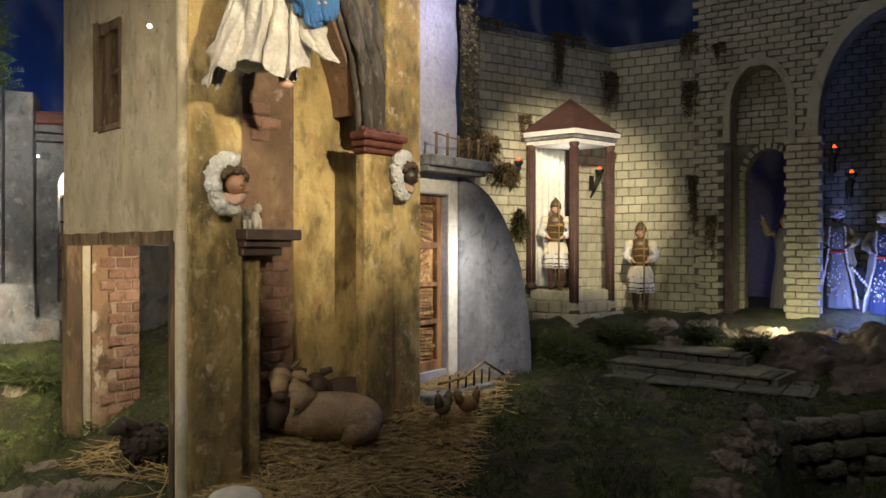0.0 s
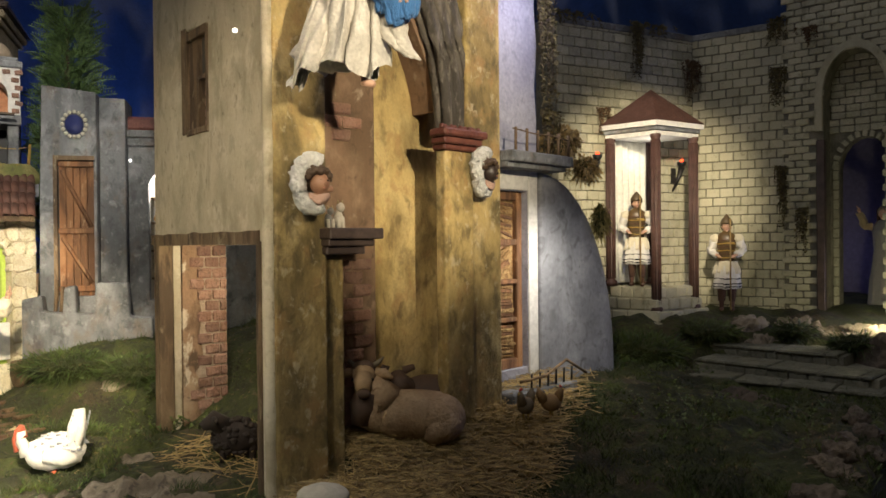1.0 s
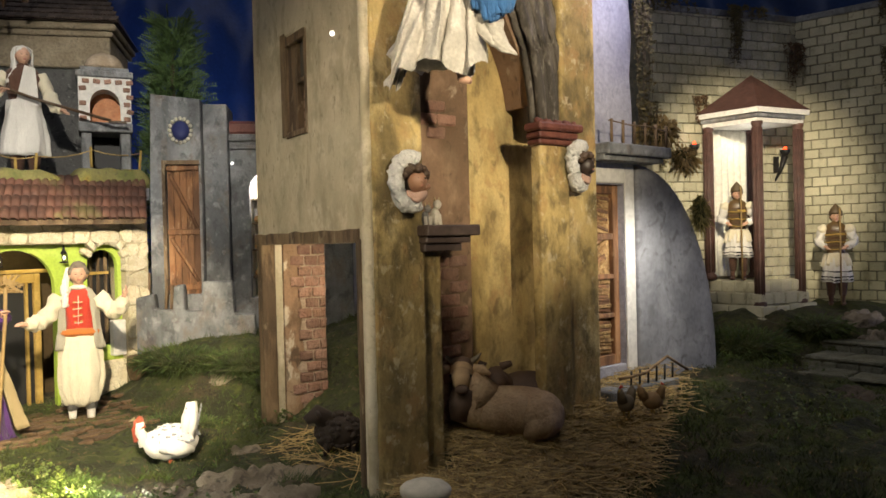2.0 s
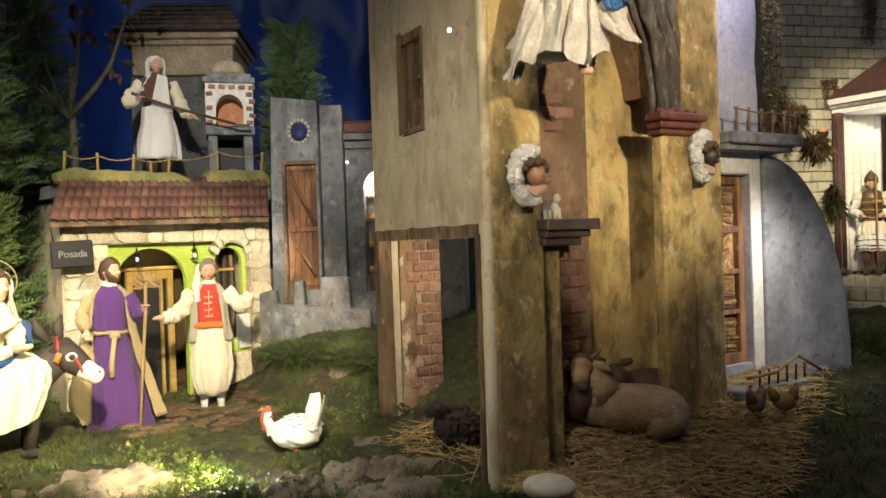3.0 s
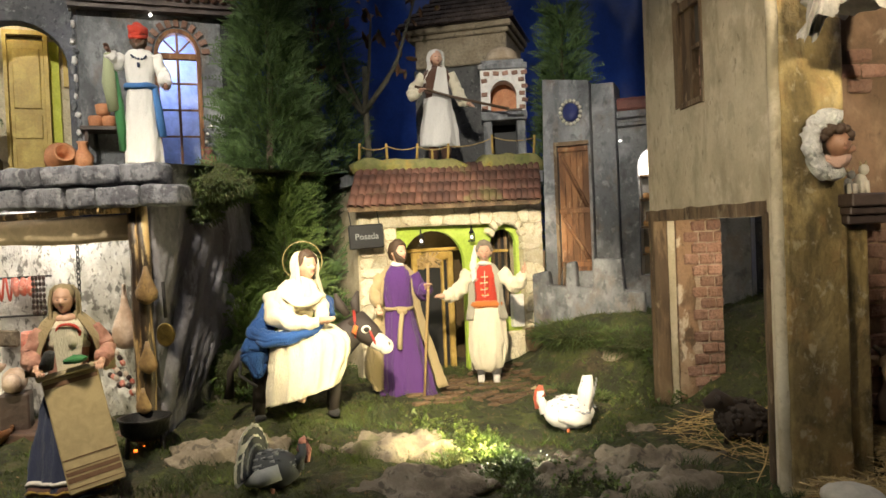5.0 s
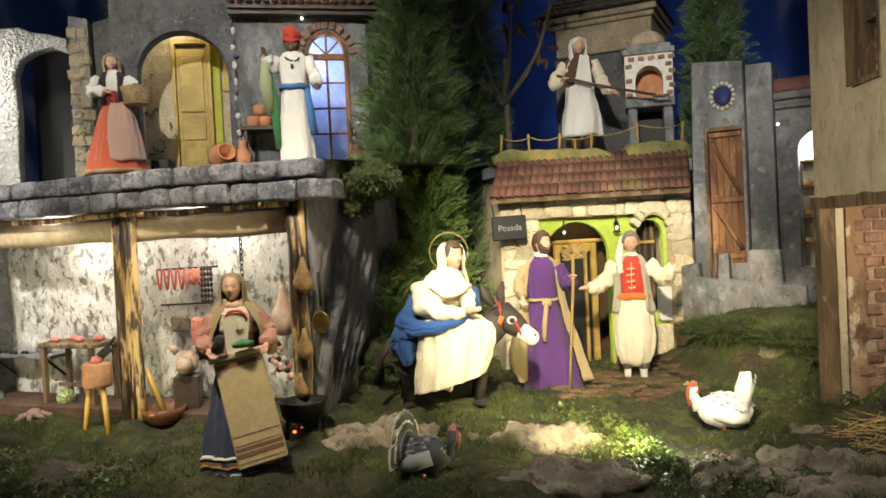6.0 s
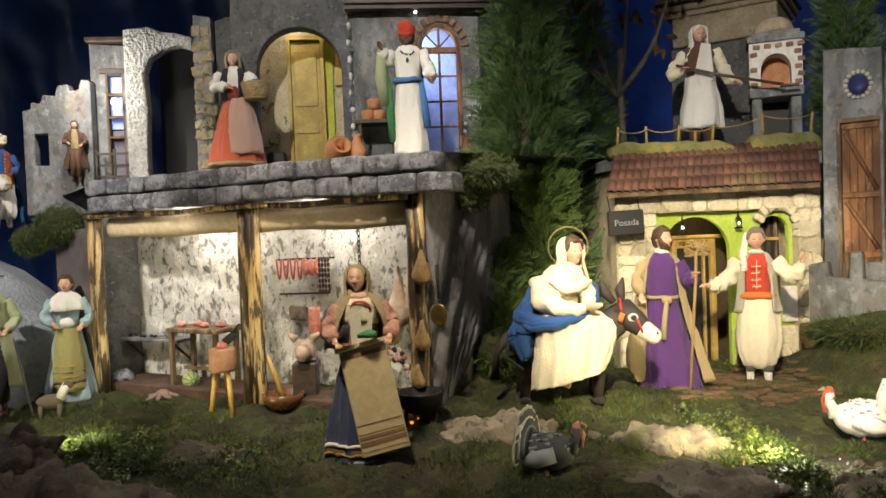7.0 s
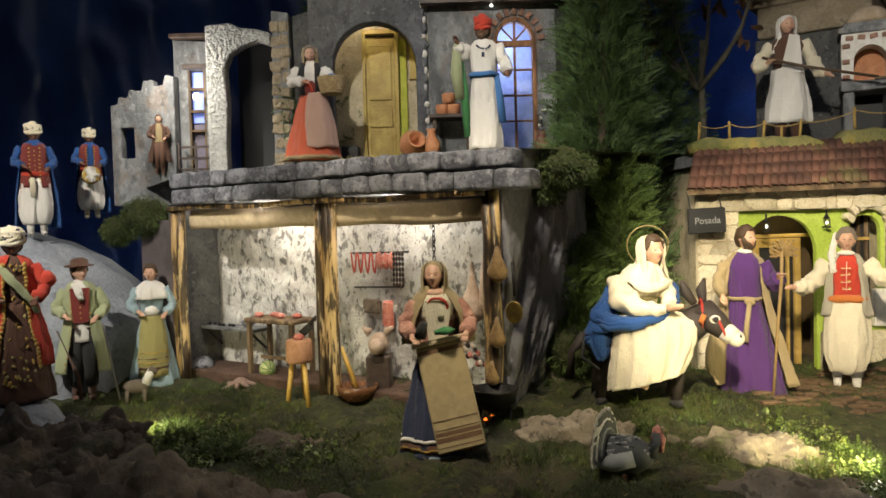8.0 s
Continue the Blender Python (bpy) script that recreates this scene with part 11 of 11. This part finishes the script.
# ---- single stones, bricks and tiles, last ----
def block_wall(parent, f, length, z0, z1, bw, bh, seed, limit=290):
    random.seed(seed)
    shapes = [Make().box(-bw / 2 + 0.0018, bw / 2 - 0.0018, -0.007, 0.004, -bh / 2 + 0.0016, bh / 2 - 0.0016, bevel=0.0022, wob=0.0009).mesh("block", [block]) for _ in range(6)]
    half = Make().box(-bw / 4 + 0.0018, bw / 4 - 0.0018, -0.007, 0.004, -bh / 2 + 0.0016, bh / 2 - 0.0016, bevel=0.0022, wob=0.0009).mesh("block", [block])
    rest = Make(f)
    n, row, z = 0, 0, z0
    while z < z1 - 0.002:
        x = -bw / 2 if row % 2 else 0.0
        while x < length - 0.002:
            if x < 0:
                c, me, w = bw / 4, half, bw / 2
            elif x + bw > length:
                c, me, w = x + bw / 4, half, bw / 2
            else:
                c, me, w = x + bw / 2, random.choice(shapes), bw
            if n < limit:
                piece("block", me, parent, f @ pose(c, random.uniform(-0.0015, 0.0015), z + bh / 2, random.uniform(-0.6, 0.6), random.uniform(-0.6, 0.6), random.uniform(-0.6, 0.6)))
            else:
                rest.box(c - w / 2 + 0.0018, c + w / 2 - 0.0018, -0.007, 0.004, z + 0.0016, z + bh - 0.0016, bevel=0.0022, wob=0.0008)
            n += 1
            x += bw if x >= 0 else bw
        z += bh
        row += 1
    if rest.v:
        part("upper_blocks", rest, block_i, parent, "upper courses of stone blocks", kind="stuff")


block_wall(CASTLE_A, FA, 0.66, 0.10, 1.195, 0.0525, 0.0352, 101)
block_wall(CASTLE_B, FB, 0.35, 0.08, 1.195, 0.0525, 0.0352, 102)


def gate_blocks():
    random.seed(103)
    bw, bh = 0.05, 0.0255
    mk = Make(FC)

    def inside(x, z):
        if 0.12 < x < 0.33 and z < 0.92 + 0.165 * math.sqrt(max(0, 1 - ((x - 0.225) / 0.105) ** 2)) and z > 0:
            return True
        if 0.415 < x < 0.945:
            u = 1 - ((x - 0.68) / 0.265) ** 2
            if z < 0.85 or (u > 0 and z < 0.85 + 0.40 * math.sqrt(u)):
                return True
        return False

    shapes = [Make().box(-bw / 2 + 0.0015, bw / 2 - 0.0015, -0.007, 0.007, -bh / 2 + 0.002, bh / 2 - 0.0015, bevel=0.003, wob=0.0014).mesh("block", [block]) for _ in range(6)]
    laid = 0
    z, row = 0.06, 0
    while z < 1.65:
        x = -0.02 + (row % 2) * bw / 2
        while x < 1.18:
            w = bw
            if not inside(x + w / 2, z + bh / 2) and not inside(x + 0.01, z + bh / 2) and not inside(x + w - 0.01, z + bh / 2):
                if laid < 200 and x < 0.46:
                    piece("block", random.choice(shapes), GATE, FC @ pose(x + w / 2, -0.003 + random.uniform(-0.003, 0.002), z + bh / 2, random.uniform(-1, 1), random.uniform(-0.8, 0.8), 0))
                    laid += 1
                else:
                    mk.box(x + 0.0015, x + w - 0.0015, -0.010 + random.uniform(-0.003, 0.002), 0.004, z + 0.002, z + bh - 0.0015, bevel=0.003, wob=0.0014)
            x += w
        z += bh
        row += 1
    part("upper_masonry", mk, block_i, GATE, "rough courses of stone blocks", kind="stuff")
    me = [Make().box(-0.028, 0.028, -0.012, 0.006, -0.0115, 0.0115, bevel=0.004, wob=0.002).mesh("block", [block]) for _ in range(5)]
    z, row = 0.06, 0
    while z < 0.775:
        for x in ((0.352, 0.406) if row % 2 else (0.336, 0.380, 0.422)):
            s = 1.0 if row % 2 else 0.74
            piece("block", random.choice(me), GATE, FC @ pose(x, -0.012 + random.uniform(-0.003, 0.003), z + 0.0125, random.uniform(-2, 2), random.uniform(-1.5, 1.5), 0) @ Matrix.Diagonal((s, 1, 1, 1)))
        z += bh
        row += 1
    mk = Make(FC)
    z, row = 0.06, 0
    while z < 1.6:
        x = 0.37 + (row % 2) * 0.025
        while x < 1.45:
            mk.box(x + 0.0015, x + 0.0485, 0.408, 0.421, z + 0.002, z + 0.027, bevel=0.003, wob=0.001)
            x += 0.05
        z += 0.0285
        row += 1
    part("masonry", mk, block_i, COURT, "courses of stone blocks", kind="stuff")
    mk = Make(FC)
    for i in range(18):
        z = 0.05 + i * 0.036
        mk.box(0.136, 0.154, 0.09, 0.101, z, z + 0.033, bevel=0.003, wob=0.001)
        mk.box(0.326, 0.358, 0.09, 0.101, z, z + 0.033, bevel=0.003, wob=0.001)
    for i in range(13):
        a = radians(5 + i * 14)
        mk.box(-0.011, 0.011, -0.010, 0.0, -0.008, 0.008, bevel=0.002, wob=0.001, m=pose(0.24 + 0.097 * math.cos(a), 0.1, 0.66 + 0.132 * math.sin(a), 0, -math.degrees(a), 0))
    z = 0.80
    while z < 1.11:
        for i in range(5):
            x = 0.11 + i * 0.05 + (int(z * 100) % 2) * 0.02
            if ((x + 0.025 - 0.24) / 0.11) ** 2 + ((z + 0.012 - 0.66) / 0.15) ** 2 > 1 and x < 0.33:
                mk.box(x, x + 0.047, 0.092, 0.101, z, z + 0.023, bevel=0.003, wob=0.001)
        z += 0.026
    part("inner_masonry", mk, block_i, GATE, "stonework of the inner doorway", kind="stuff")


gate_blocks()


def stable_bricks():
    random.seed(104)
    part("mortar_bed", Make(F1).prism([(0.094 + 0.02 * noise.noise(Vector((i * 0.7, 8, 0))), -0.05 + 0.03 * i) for i in range(16)] + [(0.157, 0.40), (0.157, -0.05)], -0.0362, -0.034, (), 0, pose(0, 0, 0, 0, 0, 90)), surf("pale_mortar", (0.34, 0.25, 0.18), (0.46, 0.36, 0.27), scale=40, bump=0.5), STABLE)
    me = [Make().box(-0.003, 0.004, -0.0225, 0.0225, -0.0115, 0.0115, bevel=0.003, wob=0.0016).mesh("brick", [brick_red]) for _ in range(5)]
    for row in range(17):
        z = -0.03 + row * 0.0262
        for j in range(3):
            y = 0.1395 - j * 0.037 - (row % 2) * 0.018
            if j == 0 and row % 2:
                piece("brick", me[0], STABLE, F1 @ pose(0.037, 0.1485, z, random.uniform(-3, 3), 0, 0) @ Matrix.Diagonal((1, 0.36, 1, 1)))
            if y < 0.085 + 0.035 * noise.noise(Vector((row * 0.45, 3, 0))):
                continue
            piece("brick", random.choice(me), STABLE, F1 @ pose(0.037, y, z, random.uniform(-3, 3), 0, random.uniform(-2, 2)) @ Matrix.Diagonal((1, 0.76, 1, 1)))
    mf = [Make().box(-0.0225, 0.0225, -0.004, 0.003, -0.0115, 0.0115, bevel=0.003, wob=0.0016).mesh("brick", [brick_red]) for _ in range(4)]
    for row in range(34):
        z = 0.02 + row * 0.0262
        for j in range(4):
            x = 0.175 + j * 0.049 + (row % 2) * 0.022
            top = 0.62 < z < 0.69 and 0.2 < x < 0.29
            low = z < 0.40 and x < 0.30 and noise.noise(Vector((row * 0.5, j * 0.8, 4))) > -0.12
            if top or low:
                piece("brick", random.choice(mf), STABLE, F2 @ pose(x - 0.03, 0.103, z, 0, random.uniform(-2, 2), random.uniform(-2, 2)))
    for row in range(4):
        for j in range(2):
            piece("brick", mf[0], STABLE, F1 @ pose(0.283 + j * 0.026, 0.021, 0.657 + row * 0.0215, 0, random.uniform(-2, 2), 0) @ Matrix.Diagonal((0.5, 1, 0.8, 1)))


stable_bricks()


def inn_stones():
    random.seed(105)
    for (x0, x1, z0, z1, nx, nz) in ((0.037, 0.15, -0.06, 0.418, 3, 13), (0.560, 0.626, -0.06, 0.418, 2, 11), (0.037, 0.626, 0.418, 0.50, 14, 2)):
        dx, dz = (x1 - x0) / nx, (z1 - z0) / nz
        J = {}

        def jit(i, j, row):
            if (i, j) not in J:
                J[(i, j)] = (random.uniform(-0.3, 0.3) * dx if 0 < i < nx else 0, random.uniform(-0.34, 0.34) * dz if 0 < j < nz else 0)
            q = J[(i, j)]
            return (x0 + i * dx + q[0], z0 + j * dz + q[1])

        for j in range(nz):
            i = 0
            while i < nx:
                s = 2 if random.random() < 0.25 and i < nx - 1 else 1
                c = [jit(i, j, j), jit(i + s, j, j), jit(i + s, j + 1, j), jit(i, j + 1, j)]
                cx, cz = sum(p[0] for p in c) / 4, sum(p[1] for p in c) / 4
                ring = []
                for a, b in zip(c, c[1:] + c[:1]):
                    for t in (0.18, 0.5, 0.82):
                        px, pz = a[0] + (b[0] - a[0]) * t, a[1] + (b[1] - a[1]) * t
                        k = 0.93 + random.uniform(-0.04, 0.03)
                        ring.append((cx + (px - cx) * k, cz + (pz - cz) * k))
                m = len(ring)
                y = -random.uniform(0.004, 0.010)
                vs = [(px, 0.002, pz) for px, pz in ring] + [(px, y + 0.003, pz) for px, pz in ring] + [(cx + (px - cx) * 0.92, y, cz + (pz - cz) * 0.92) for px, pz in ring]
                fs = [(q, (q + 1) % m, m + (q + 1) % m, m + q) for q in range(m)] + [(m + q, m + (q + 1) % m, 2 * m + (q + 1) % m, 2 * m + q) for q in range(m)] + [tuple(range(2 * m, 3 * m))]
                part("stone", Make(F4).add(vs, fs), rubble, INN)
                i += s
    for cx, r0, zs, n in ((0.504, 0.052, 0.358, 9),):
        for i in range(n):
            a = radians(180 * (i + 0.5) / n - 20)
            part("arch_stone", Make(F4 @ pose(cx + (r0 + 0.012) * math.cos(a), 0.01, zs + (r0 + 0.02) * math.sin(a), 0, 90 - math.degrees(a), 0)).box(-0.010, 0.010, -0.014, 0.01, -0.014, 0.014, bevel=0.004, wob=0.002), rubble, INN)
    n = 28
    slope = math.degrees(math.atan2(0.116, 0.112))
    me = []
    for _ in range(4):
        mk, seg, L = Make(), 7, 0.045
        vs = []
        for y, s in ((-L / 2, 1.0), (L / 2, 0.86)):
            for rr in (0.0135, 0.0108):
                for k in range(seg + 1):
                    a = math.pi * k / seg
                    vs.append((rr * s * math.cos(a), y, rr * s * math.sin(a) * 0.9 + random.uniform(-0.0006, 0.0006)))
        q = seg + 1
        fs = []
        for k in range(seg):
            fs += [(k, k + 1, 2 * q + k + 1, 2 * q + k), (q + k + 1, q + k, 3 * q + k, 3 * q + k + 1), (k + 1, k, q + k, q + k + 1), (2 * q + k, 2 * q + k + 1, 3 * q + k + 1, 3 * q + k)]
        me.append(mk.add(vs, fs, 0, True).mesh("roof_tile", [tile]))
    for r in range(4):
        for i in range(n):
            x, y, z = roof_at((i + 0.5) / n, 0.08 + r * 0.265, 0.004)
            piece("roof_tile", random.choice(me), INN, F4 @ pose(x, y, z, slope + random.uniform(-3, 3), random.uniform(-4, 4), -30 + random.uniform(-4, 4)))


inn_stones()


def slab_edge():
    """Two courses of squared, chipped stones along the stall's roof."""
    random.seed(106)
    e = lambda v: math.copysign(abs(v) ** 0.30, v)
    for row, (z0, z1) in enumerate(((0.484, 0.5285), (0.531, 0.575))):
        x = 0.012 - 0.008 * row
        while x < 1.13:
            w = random.uniform(0.062, 0.108)
            base = Make().ball((0, 0, 0), 1.0, 0, 22, 14, None, 0.0)
            pts = []
            for px, py, pz in base.v:
                q = Vector((e(px) * (w / 2 - 0.0016), e(py) * 0.034, e(pz) * (z1 - z0) / 2))
                k = noise.noise_vector(Vector((q.x * 40 + x * 30, q.y * 40 + row * 9, q.z * 40)))
                pts.append(tuple(q + k * 0.0045))
            part("slab_stone", Make(F5 @ pose(x + w / 2, 0.002 + random.uniform(-0.005, 0.004), (z0 + z1) / 2 - 0.006 * sm(0.7, 1.15, x), 0, random.uniform(-1, 1), random.uniform(-2, 2))).add(pts, base.f, 0, True), slab, SHOP)
            x += w


slab_edge()
